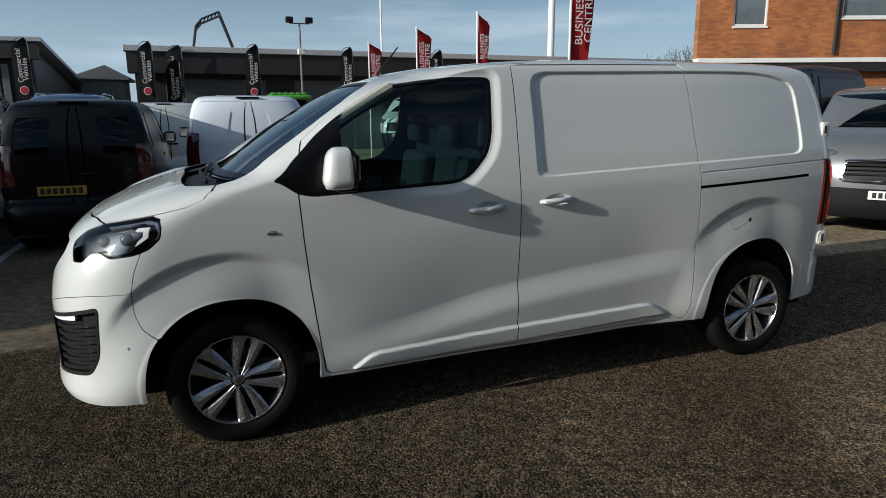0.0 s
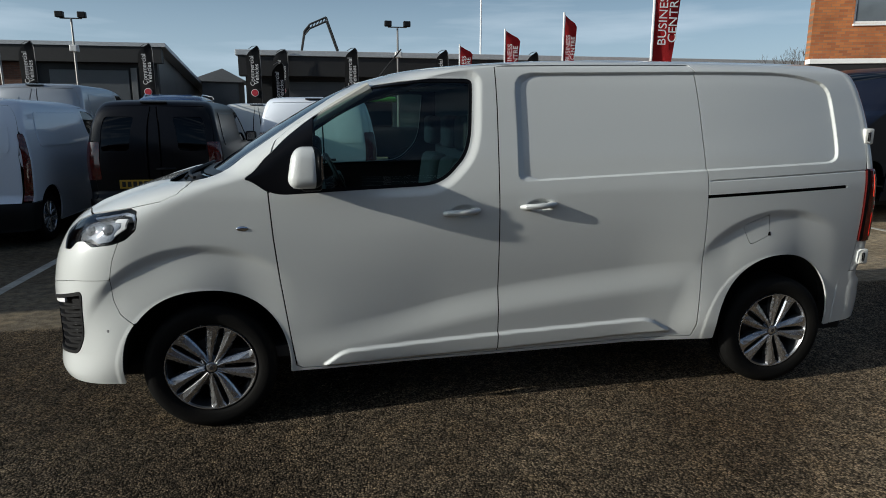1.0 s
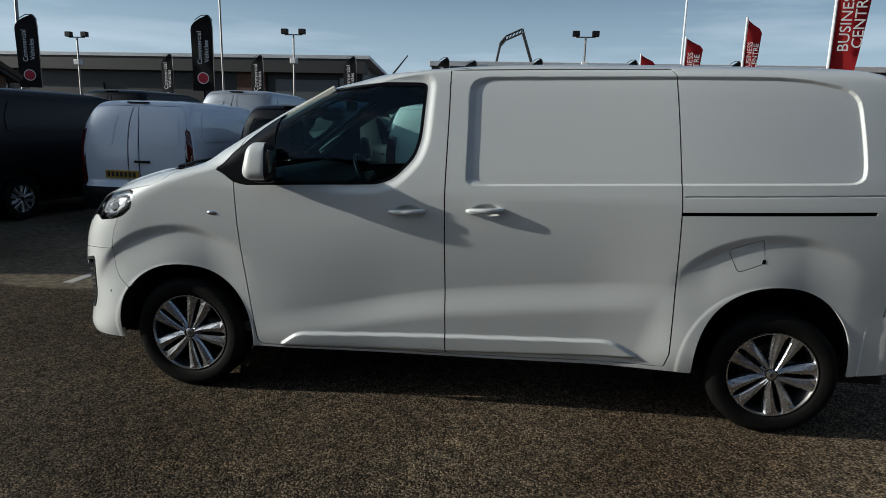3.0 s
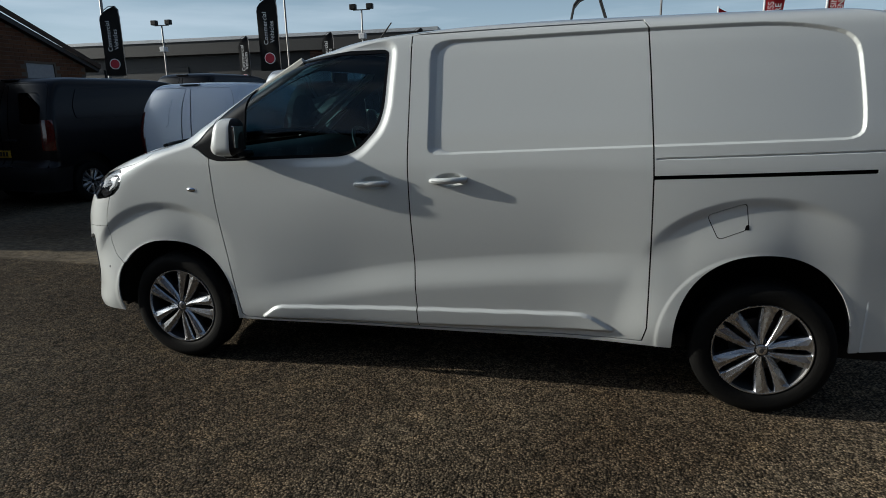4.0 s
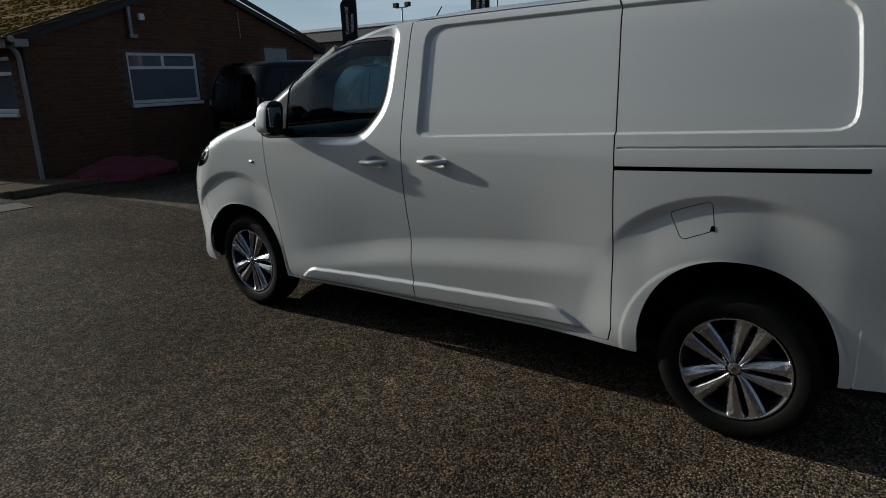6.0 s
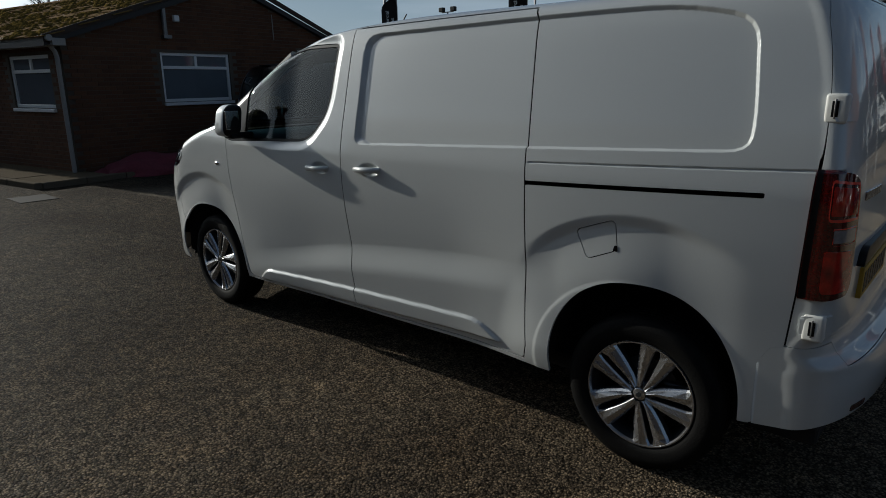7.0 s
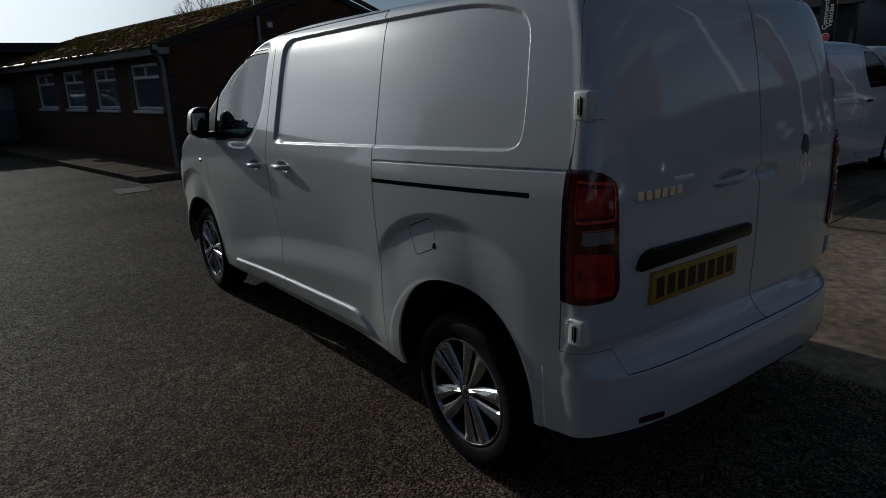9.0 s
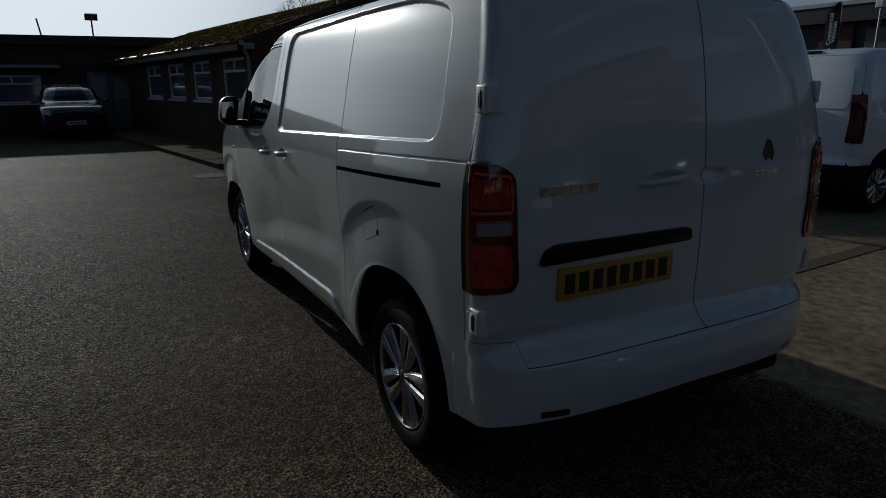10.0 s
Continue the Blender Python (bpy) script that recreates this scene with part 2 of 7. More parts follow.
def prism_bm(outline, axis, lo, hi, bevel=0.0, bm=None, m=None):
    """An outline of 2D points drawn out along an axis ('x': points are y,z; 'y': x,z; 'z': x,y)."""
    bm2 = bmesh.new()
    at = {"x": lambda a, b, c: (c, a, b), "y": lambda a, b, c: (a, c, b), "z": lambda a, b, c: (a, b, c)}[axis]
    low = [bm2.verts.new(at(a, b, lo)) for a, b in outline]
    high = [bm2.verts.new(at(a, b, hi)) for a, b in outline]
    f0, f1 = bm2.faces.new(low), bm2.faces.new(high[::-1])
    for i in range(len(low)):
        j = (i + 1) % len(low)
        bm2.faces.new((low[j], low[i], high[i], high[j]))
    bmesh.ops.recalc_face_normals(bm2, faces=bm2.faces[:])
    if bevel:
        bmesh.ops.bevel(bm2, geom=[e for e in bm2.edges if any(f in (f0, f1) for f in e.link_faces)], offset=bevel, segments=2, profile=0.5, affect="EDGES")
    if m is not None:
        bm2.transform(m)
    return joined(bm, bm2)


def text_mesh(name, body, size, material, depth=0.004, squeeze=1.0):
    """Lettering of the built-in font as a mesh, centred, in the xz plane, facing -y."""
    cu = bpy.data.curves.new(name, "FONT")
    cu.body, cu.size, cu.extrude, cu.align_x, cu.align_y = body, size, depth / 2, "CENTER", "CENTER"
    ob = new(name, cu)
    me = bpy.data.meshes.new_from_object(ob.evaluated_get(bpy.context.evaluated_depsgraph_get()))
    bpy.data.objects.remove(ob)
    me.transform(pose(0, 0, 0, 90) @ Matrix.Diagonal((squeeze, 1, 1, 1)))
    me.materials.clear()
    me.materials.append(material)
    return me


# ---- vehicle skins ----
def curve_of(pairs):
    """A smooth monotone cubic through (x, y) pairs, for arrays."""
    xs, ys = np.array([p[0] for p in pairs], float), np.array([p[1] for p in pairs], float)
    h, d = np.diff(xs), np.diff(ys) / np.diff(xs)
    m = np.zeros_like(ys)
    m[0], m[-1] = d[0], d[-1]
    for i in range(1, len(xs) - 1):
        if d[i - 1] * d[i] > 0:
            w1, w2 = 2 * h[i] + h[i - 1], h[i] + 2 * h[i - 1]
            m[i] = (w1 + w2) / (w1 / d[i - 1] + w2 / d[i])

    def f(x):
        x = np.clip(np.asarray(x, float), xs[0], xs[-1])
        i = np.clip(np.searchsorted(xs, x) - 1, 0, len(xs) - 2)
        t = (x - xs[i]) / h[i]
        return ys[i] * (1 + 2 * t) * (1 - t) ** 2 + h[i] * m[i] * t * (1 - t) ** 2 + ys[i + 1] * t * t * (3 - 2 * t) + h[i] * m[i + 1] * t * t * (t - 1)
    return f


def step(a, b, x):
    t = np.clip((x - a) / (b - a), 0, 1)
    return t * t * (3 - 2 * t)


def rounded(points, radius, n=5):
    """A closed outline with its corners rounded."""
    out, k = [], len(points)
    for i in range(k):
        p, a, b = (np.array(points[j % k], float) for j in (i, i - 1, i + 1))
        r = radius[i] if isinstance(radius, (list, tuple)) else radius
        da, db = np.linalg.norm(a - p), np.linalg.norm(b - p)
        pa, pb = p + (a - p) * min(0.45, r / da), p + (b - p) * min(0.45, r / db)
        for t in np.linspace(0, 1, n):
            out.append(tuple((1 - t) ** 2 * pa + 2 * t * (1 - t) * p + t * t * pb))
    return out


def inside(poly):
    """The signed distance to a closed outline, positive inside, for arrays of 2D points."""
    pts = np.array(poly, float)

    def f(s, z):
        best = np.full(s.shape, 1e9)
        odd = np.zeros(s.shape, bool)
        for (ax, az), (bx, bz) in zip(pts, np.roll(pts, -1, axis=0)):
            ex, ez = bx - ax, bz - az
            t = np.clip(((s - ax) * ex + (z - az) * ez) / (ex * ex + ez * ez + 1e-12), 0, 1)
            best = np.minimum(best, (s - ax - t * ex) ** 2 + (z - az - t * ez) ** 2)
            cross = (az > z) != (bz > z)
            with np.errstate(divide="ignore", invalid="ignore"):
                odd ^= cross & (s < ex * (z - az) / (ez if abs(ez) > 1e-12 else 1e-12) + ax)
        return np.where(odd, 1, -1) * np.sqrt(best)
    return f


def oval(cx, cz, rx, rz, p=2.2):
    return lambda s, z: ((np.abs((s - cx) / rx) ** p + np.abs((z - cz) / rz) ** p) ** (1 / p) - 1) * min(rx, rz)


class Shell:
    """A body skin: at each height a plan loop with a rounded nose and tail. s runs from the nose's middle (s0) along the side, where it is x, to the tail's middle (s1)."""

    def __init__(self, width, nose_x, tail_x, inset, nose_l, nose_n, tail_l, tail_n, s0, s1, detail=None, taper=None):
        self.width, self.s0, self.s1, self.detail, self.taper = width, s0, s1, detail, taper
        self.xf, self.xr, self.inset = curve_of(nose_x), curve_of(tail_x), curve_of(inset)
        self.fl, self.fn, self.rl, self.rn = (curve_of(c) for c in (nose_l, nose_n, tail_l, tail_n))

    def base(self, s, z):
        w = self.width / 2 - self.inset(z)
        fl, fn, rl, rn = self.fl(z), self.fn(z), self.rl(z), self.rn(z)
        xa, xb = self.xf(z) + fl, self.xr(z) - rl
        if self.taper is not None:
            w = w - self.taper(np.minimum(s, xb))
        tf = np.clip((xa - s) / (xa - self.s0), 0, 1) * math.pi / 2
        tr = np.clip((s - xb) / (self.s1 - xb), 0, 1) * math.pi / 2
        x = np.where(s < xa, xa - fl * np.sin(tf) ** (2 / fn), np.where(s > xb, xb + rl * np.sin(tr) ** (2 / rn), s))
        y = np.where(s < xa, w * np.clip(np.cos(tf), 0, 1) ** (2 / fn), np.where(s > xb, w * np.clip(np.cos(tr), 0, 1) ** (2 / rn), w))
        return np.stack([x, self.width / 2 - y, z * np.ones_like(s)], -1)

    def _normal(self, f, s, z, e=0.002):
        du = f(np.minimum(s + e, self.s1), z) - f(np.maximum(s - e, self.s0), z)
        dv = f(s, z + e) - f(s, z - e)
        n = np.cross(du, dv)
        return n / np.maximum(np.linalg.norm(n, axis=-1, keepdims=True), 1e-12)

    def at(self, s, z):
        b = self.base(s, z)
        if self.detail is None:
            return b
        return b + self._normal(self.base, s, z) * self.detail(b[..., 0], b[..., 1], z)[..., None]

    def normal(self, s, z):
        return self._normal(self.at, s, z)

    def s_x(self, x, z):
        """s at the place on the side or the nose where the skin passes x."""
        s = np.linspace(self.s0, (self.s0 + self.s1) / 2 + 0.6, 3000)
        return float(s[np.argmin(np.abs(self.base(s, np.full_like(s, z))[:, 0] - x))])

    def s_y(self, y, z, tail=True):
        """s at the place on the tail (or nose) where the skin passes y."""
        xb = float(self.xr(z) - self.rl(z)) if tail else float(self.xf(z) + self.fl(z))
        s = np.linspace(xb, self.s1 if tail else self.s0, 3000)
        return float(s[np.argmin(np.abs(self.base(s, np.full_like(s, z))[:, 1] - y))])


def skin(shell, name, region, srange, zs, ds, material, parent, label="", lift=0.0, flange=0.012, far=False, smooth=True, fine=None):
    """The part of a shell where region(s, z) > 0, with its edges turned in."""
    sv = np.linspace(srange[0], srange[1], max(2, int(math.ceil((srange[1] - srange[0]) / ds)) + 1))
    if fine is not None:
        sv = np.unique(np.round(np.concatenate([sv[(sv < fine[0]) | (sv > fine[1])], np.arange(fine[0], fine[1], fine[2])]), 5))
    zs = np.asarray(zs, float)
    S, Z = np.meshgrid(sv, zs, indexing="ij")
    S, Z = S.ravel(), Z.ravel()
    F = region(S, Z)
    nz = len(zs)
    i, j = np.meshgrid(np.arange(len(sv) - 1), np.arange(nz - 1), indexing="ij")
    a = (i * nz + j).ravel()
    tris = np.concatenate([np.stack([a, a + nz, a + nz + 1], 1), np.stack([a, a + nz + 1, a + 1], 1)])
    ok = (F > 0)[tris].sum(1)
    out = [tuple(t) for t in tris[ok == 3]]
    S, Z, cut = list(S), list(Z), {}

    def mid(p, q):
        key = (p, q) if p < q else (q, p)
        if key not in cut:
            t = F[p] / (F[p] - F[q])
            cut[key] = len(S)
            S.append(S[p] + t * (S[q] - S[p]))
            Z.append(Z[p] + t * (Z[q] - Z[p]))
        return cut[key]

    for t in tris[(ok == 1) | (ok == 2)]:
        t = [int(v) for v in t]
        pos = [F[v] > 0 for v in t]
        while not (pos[0] and not pos[2]):
            t, pos = t[1:] + t[:1], pos[1:] + pos[:1]
        if pos[1]:
            p, q = mid(t[1], t[2]), mid(t[0], t[2])
            out += [(t[0], t[1], p), (t[0], p, q)]
        else:
            out.append((t[0], mid(t[0], t[1]), mid(t[0], t[2])))
    if not out:
        return None
    T = np.array(out)
    used, inv = np.unique(T, return_inverse=True)
    T = inv.reshape(T.shape)
    S, Z = np.array(S)[used], np.array(Z)[used]
    N = shell.normal(S, Z)
    P = shell.at(S, Z) + N * lift
    if flange:
        E = np.concatenate([T[:, [0, 1]], T[:, [1, 2]], T[:, [2, 0]]])
        key = np.sort(E, 1)
        _, first, count = np.unique(key, axis=0, return_index=True, return_counts=True)
        E = E[first[count == 1]]
        ring, rinv = np.unique(E, return_inverse=True)
        rinv = rinv.reshape(E.shape)
        base = len(P)
        outer, inner = P[ring], P[ring] - N[ring] * flange
        tan = np.zeros_like(outer)
        dE = outer[rinv[:, 1]] - outer[rinv[:, 0]]
        np.add.at(tan, rinv[:, 0], dE)
        np.add.at(tan, rinv[:, 1], dE)
        fn = np.cross(tan, N[ring])
        fn /= np.maximum(np.linalg.norm(fn, axis=1, keepdims=True), 1e-9)
        k = len(ring)
        quads = np.stack([base + rinv[:, 1], base + rinv[:, 0], base + k + rinv[:, 0], base + k + rinv[:, 1]], 1)
        P = np.concatenate([P, outer, inner])
        N = np.concatenate([N, fn, fn])
        faces = T.tolist() + quads.tolist()
    else:
        faces = T.tolist()
    if far:
        P = P * (1, -1, 1) + (0, shell.width, 0)
        N = N * (1, -1, 1)
        faces = [f[::-1] for f in faces]
    return put(name, mesh_of(name, P, faces, material, smooth, N), parent, label)


def both(*fs):
    return lambda s, z: np.minimum.reduce([f(s, z) for f in fs])


def outside(*fs, gap=0.0025):
    return lambda s, z: np.minimum.reduce([-f(s, z) - gap for f in fs])


def inset_by(f, g):
    return lambda s, z: f(s, z) - g


# ---- wheels ----
SPOKE_MESH = {}


def wheel(parent, x, y, z, radius, rim, width=0.215, far=False, detail=True, name="wheel"):
    """A tyre on a five twin-spoke alloy wheel; y is its outer face, the axle along y."""
    m = pose(x, y, z) if not far else pose(x, y, z, 0, 0, 180)
    hub = put(name, mesh_of("hub_core", *ring_mesh(0.055, 0.075, 0.09), ALLOY_D), parent, "", m)
    r, k = radius, rim
    sides = 72 if detail else 36
    prof = [(k + 0.004, 0.022), (k + 0.012, 0.012), (k + 0.03, 0.006), (k + 0.06, 0.002), (r - 0.03, 0.006), (r - 0.012, 0.018), (r - 0.003, 0.032), (r, 0.05)]
    for gy in (0.075, 0.108, 0.14):
        prof += [(r, gy - 0.006), (r - 0.007, gy - 0.005), (r - 0.007, gy + 0.005), (r, gy + 0.006)]
    prof += [(r, width - 0.04), (r - 0.012, width - 0.018), (r - 0.05, width - 0.004), (k + 0.004, width - 0.02)]
    part("tyre", lathe_bm(prof, sides), RUBBER, hub, "", True)
    part("rim", lathe_bm([(k + 0.004, 0.018), (k + 0.001, 0.012), (k - 0.004, 0.012), (k - 0.009, 0.024)], sides), ALLOY, hub, "machined alloy rim edge", True)
    part("rim_barrel", lathe_bm([(k - 0.009, 0.024), (k - 0.02, 0.06), (k - 0.03, 0.15), (k - 0.01, 0.2)], sides), ALLOY_D, hub, "dark grey rim barrel", True)
    if not detail:
        if k not in SPOKE_MESH:
            SPOKE_MESH[k] = bpy.data.meshes.new("spoke")
            one = spokes_bm(k)
            one.to_mesh(SPOKE_MESH[k])
            one.free()
            SPOKE_MESH[k].materials.append(ALLOY)
        for i in range(5):
            put("spoke", SPOKE_MESH[k], hub, "", pose(0, 0, 0, 0, 18 + i * 72, 0))
        part("brake_disc", lathe_bm([(0.0, 0.1), (k - 0.03, 0.1), (k - 0.03, 0.11)], 24), CAVITY, hub)
        return hub
    part("brake_disc", lathe_bm([(0.05, 0.105), (0.135, 0.105), (0.135, 0.125), (0.05, 0.125)], 40), STEEL, hub, "", True)
    part("brake_caliper", box_bm((0.06, 0.085, -0.06), (0.15, 0.14, 0.06), 0.015), STEEL, hub)
    part("backing_plate", lathe_bm([(0.0, 0.15), (k - 0.03, 0.15), (k - 0.03, 0.16)], 32), CAVITY, hub)
    one = spokes_bm(k)
    me = bpy.data.meshes.new("spoke")
    one.to_mesh(me)
    one.free()
    me.materials.append(ALLOY)
    me.materials.append(ALLOY_D)
    for p in me.polygons:
        p.material_index = 0 if p.normal.y < -0.25 else 1
    for i in range(5):
        put("spoke", me, hub, "", pose(0, 0, 0, 0, 18 + i * 72, 0))
    part("centre_cap", lathe_bm([(0.0, 0.017), (0.022, 0.018), (0.027, 0.021), (0.028, 0.034)], 28), ALLOY, hub, "", True)
    part("cap_emblem", prism_bm(rounded([(-0.008, -0.012), (-0.011, 0.002), (0.0, 0.013), (0.011, 0.002), (0.008, -0.012)], 0.004), "y", 0.0145, 0.019, 0.001), ALLOY_D, hub)
    nut = bpy.data.meshes.new("wheel_bolt")
    nb = lathe_bm([(0.0, 0.034), (0.006, 0.034), (0.0075, 0.022), (0.0125, 0.020), (0.014, 0.03), (0.014, 0.05)], 14)
    nb.to_mesh(nut)
    nb.free()
    nut.materials.append(CAVITY)
    for i in range(5):
        a = radians(54 + i * 72)
        put("wheel_bolt", nut, hub, "", pose(0.052 * math.cos(a), 0, 0.052 * math.sin(a)))
    return hub


def ring_mesh(r, y0, y1, sides=32):
    v, f = [], []
    for y in (y0, y1):
        v += [(r * math.cos(i * math.tau / sides), y, r * math.sin(i * math.tau / sides)) for i in range(sides)]
    for i in range(sides):
        j = (i + 1) % sides
        f.append((i, j, j + sides, i + sides))
    f.append(tuple(range(sides)))
    return v, f


def spokes_bm(k):
    """One pair of blades with the hub's face, standing on the z axis, facing -y."""
    bm = bmesh.new()
    for sgn in (-1, 1):
        # cross-sections out along the blade: inner edge, ridge, outer edge, and their heights
        rows = [(0.030, 0.003, 0.013, 0.027, 0.024, 0.020, 0.026), (k * 0.32, 0.009, 0.024, 0.045, 0.026, 0.016, 0.031), (k * 0.60, 0.012, 0.036, 0.064, 0.026, 0.012, 0.032), (k * 0.86, 0.012, 0.044, 0.078, 0.026, 0.011, 0.030), (k - 0.006, 0.005, 0.046, 0.086, 0.022, 0.013, 0.024)]
        b2 = bmesh.new()
        grid = []
        for r_, xa, xm, xb, ya, ym, yb in rows:
            zz = r_ - 0.004 * (xb / 0.07) ** 2
            grid.append([b2.verts.new(p) for p in ((sgn * xa, 0.060, r_), (sgn * xa, ya, r_), (sgn * (xa + 0.006), ya - 0.008, r_), (sgn * xm, ym, r_), (sgn * (xb - 0.009), yb - 0.010, zz), (sgn * xb, yb, zz), (sgn * (xb + 0.002), 0.060, zz))])
        for g0, g1 in zip(grid, grid[1:]):
            for q in range(6):
                b2.faces.new((g0[q], g0[q + 1], g1[q + 1], g1[q]))
        b2.faces.new(grid[-1])
        bmesh.ops.recalc_face_normals(b2, faces=b2.faces[:])
        if sum(f.normal.y for f in b2.faces) > 0:
            bmesh.ops.reverse_faces(b2, faces=b2.faces[:])
        joined(bm, b2)
    return joined(bm, lathe_bm([(0.0, 0.030), (0.028, 0.030), (0.034, 0.020), (0.044, 0.022), (0.064, 0.036), (0.066, 0.06)], 30))


# ---- the white van ----
RAIL_Z = lambda x: 1.174 + (x - 2.726) * 0.038


def hero_detail(x, y, z):
    side = step(0.36, 0.22, y)
    d = np.zeros_like(x)
    # scooped wheel arches under a crisp crease, with a turned lip
    for cx, cz, rc, ra, xl, xr_ in ((-0.01, 0.335, 0.665, 0.43, -0.5, 0.42), (3.235, 0.36, 0.735, 0.455, 2.8, 3.62)):
        r = np.hypot(x - cx, (z - cz))
        fade = step(xl - 0.12, xl + 0.12, x) * (1 - step(xr_ - 0.28, xr_ + 0.04, x)) * step(0.45, 0.72, z)
        d += -0.015 * (1 - step(rc - 0.06, rc, r)) * fade
        d += 0.022 * (1 - step(ra - 0.03, rc - 0.05, r)) * step(0.26, 0.45, z) * (1 - step(cx - 0.10, cx + 0.36, x))
        d += 0.003 * (1 - step(ra - 0.01, ra + 0.012, r))
    # recessed cargo panel
    d += -0.015 * np.clip(PANEL_F(x, z) / (0.010 + 0.026 * (1 - step(1.66, 1.74, x))), 0, 1) * (x > 1.3)
    # the door frame dips towards the window
    d += -0.015 * step(-0.055, -0.004, WIN_F(x, z)) * step(0.75, 1.05, x) * (x < 1.5)
    # handle pockets
    for hx, hz in ((1.33, 1.128), (1.745, 1.15)):
        q = np.hypot((x - hx) / 0.085, (z - hz) / 0.038)
        d += -0.022 * (1 - step(0.35, 1.0, q))
    # lower doors swell outwards, with a raised rubbing strip
    belly = step(0.38, 0.75, x) * (1 - step(2.25, 2.95, x))
    u = z - CREASE_Z(x)
    deep = 0.027 * step(0.45, 1.25, x)
    rise = step(0.0, 0.17, -u)
    d += belly * np.where(u > 0, -deep * np.clip(1 - u / 0.46, 0, 1) ** 1.35, -deep + (0.011 + 0.42 * deep) * rise - 0.10 * np.clip(-u - 0.12, 0, 1) ** 2 / (np.clip(-u - 0.12, 0, 1) + 0.04))
    d += 0.017 * step(-0.010, 0.010, STRIP_F(x, z))
    # waist seam
    d += -0.006 * (1 - step(0.001, 0.005, np.abs(z - RAIL_Z(x) - 0.0865))) * (x > 2.74) * (y < 0.12)
    # bonnet swage
    d += 0.012 * np.exp(-((y - 0.36) / 0.05) ** 2) * step(1.12, 1.18, z) * (1 - step(1.26, 1.30, z)) * (x < 0.1)
    # recessed rear door handle
    q = np.hypot((y - 0.84) / 0.11, (z - 1.205) / 0.035)
    d += -0.016 * (1 - step(0.4, 1.0, q)) * (x > 3.8)
    return d * np.where(x < 0.2, np.maximum(side, y > 0.2), 1)


CREASE_Z = curve_of([(0.3, 0.50), (0.474, 0.52), (0.755, 0.555), (1.528, 0.70), (2.406, 0.79), (2.8, 0.81)])
WIN_F = inside(rounded([(0.18, 1.328), (0.116, 1.437), (0.011, 1.511), (-0.045, 1.60), (-0.045, 1.66), (0.02, 1.72), (0.149, 1.782), (0.562, 1.806), (1.39, 1.813), (1.389, 1.75), (1.375, 1.514), (1.343, 1.412), (1.24, 1.302), (1.154, 1.265), (0.40, 1.231), (0.335, 1.247), (0.262, 1.30)], [0.01, 0.03, 0.03, 0.03, 0.03, 0.03, 0.05, 0.1, 0.05, 0.05, 0.06, 0.05, 0.05, 0.06, 0.04, 0.03, 0.03]))
PANEL_F = inside(rounded([(1.615, 1.84), (2.70, 1.862), (3.28, 1.868), (3.56, 1.805), (3.607, 1.46), (3.597, 1.35), (2.72, 1.318), (1.62, 1.274)], [0.09, 0.2, 0.2, 0.09, 0.15, 0.08, 0.2, 0.05]))
STRIP_F = inside(rounded([(0.57, 0.315), (0.68, 0.396), (1.53, 0.432), (2.44, 0.464), (2.58, 0.38), (1.53, 0.332)], [0.02, 0.05, 0.1, 0.06, 0.02, 0.1]))
TAPER = lambda x: 0.065 * (np.clip(x - 2.6, 0, 1.3) / 1.2) ** 2
HERO_FORM = (
    1.92,
    [(0.17, -0.70), (0.25, -0.845), (0.33, -0.885), (0.45, -0.872), (0.70, -0.875), (0.86, -0.85), (1.00, -0.79), (1.10, -0.70), (1.165, -0.585), (1.215, -0.46), (1.265, -0.30), (1.31, -0.12), (1.34, -0.02), (1.42, 0.10), (1.62, 0.42), (1.75, 0.66), (1.82, 0.84), (1.87, 1.06), (1.905, 1.38), (1.925, 1.75), (1.94, 2.1)],
    [(0.17, 3.96), (0.30, 4.02), (0.50, 4.05), (0.60, 4.03), (0.66, 3.965), (0.72, 3.935), (0.95, 3.94), (1.2, 3.935), (1.5, 3.905), (1.75, 3.855), (1.84, 3.825), (1.89, 3.785), (1.915, 3.73), (1.93, 3.62), (1.94, 3.3)],
    [(0.17, 0.10), (0.28, 0.062), (0.36, 0.045), (0.5, 0.034), (0.7, 0.022), (0.9, 0.008), (1.05, 0.003), (1.2, 0.006), (1.3, 0.02), (1.5, 0.062), (1.7, 0.108), (1.82, 0.142), (1.87, 0.166), (1.90, 0.205), (1.92, 0.27), (1.935, 0.40), (1.94, 0.6)],
    [(0.17, 0.42), (0.45, 0.55), (1.0, 0.54), (1.16, 0.50), (1.3, 0.38), (1.42, 0.34), (1.65, 0.34), (1.82, 0.36), (1.90, 0.5), (1.94, 0.5)],
    [(0.17, 2.6), (1.0, 2.7), (1.16, 2.9), (1.32, 2.8), (1.45, 2.5), (1.9, 2.3), (1.94, 2.2)],
    [(0.17, 0.20), (0.55, 0.26), (0.64, 0.20), (0.75, 0.115), (1.5, 0.115), (1.85, 0.14), (1.94, 0.3)],
    [(0.17, 2.6), (0.6, 2.8), (0.70, 3.0), (0.75, 4.0), (1.5, 4.0), (1.85, 3.4), (1.94, 2.3)],
    -1.8, 4.85)
HERO = Shell(*HERO_FORM, hero_detail, TAPER)
HERO_BASE = Shell(*HERO_FORM, None, TAPER)
TAIL_L = curve_of([(0.17, 0.20), (0.55, 0.26), (0.64, 0.20), (0.75, 0.15), (1.5, 0.15), (1.85, 0.17), (1.94, 0.3)])
TAIL_N = curve_of([(0.17, 2.6), (0.6, 2.8), (0.75, 3.0), (1.5, 3.0), (1.85, 2.7), (1.94, 2.3)])


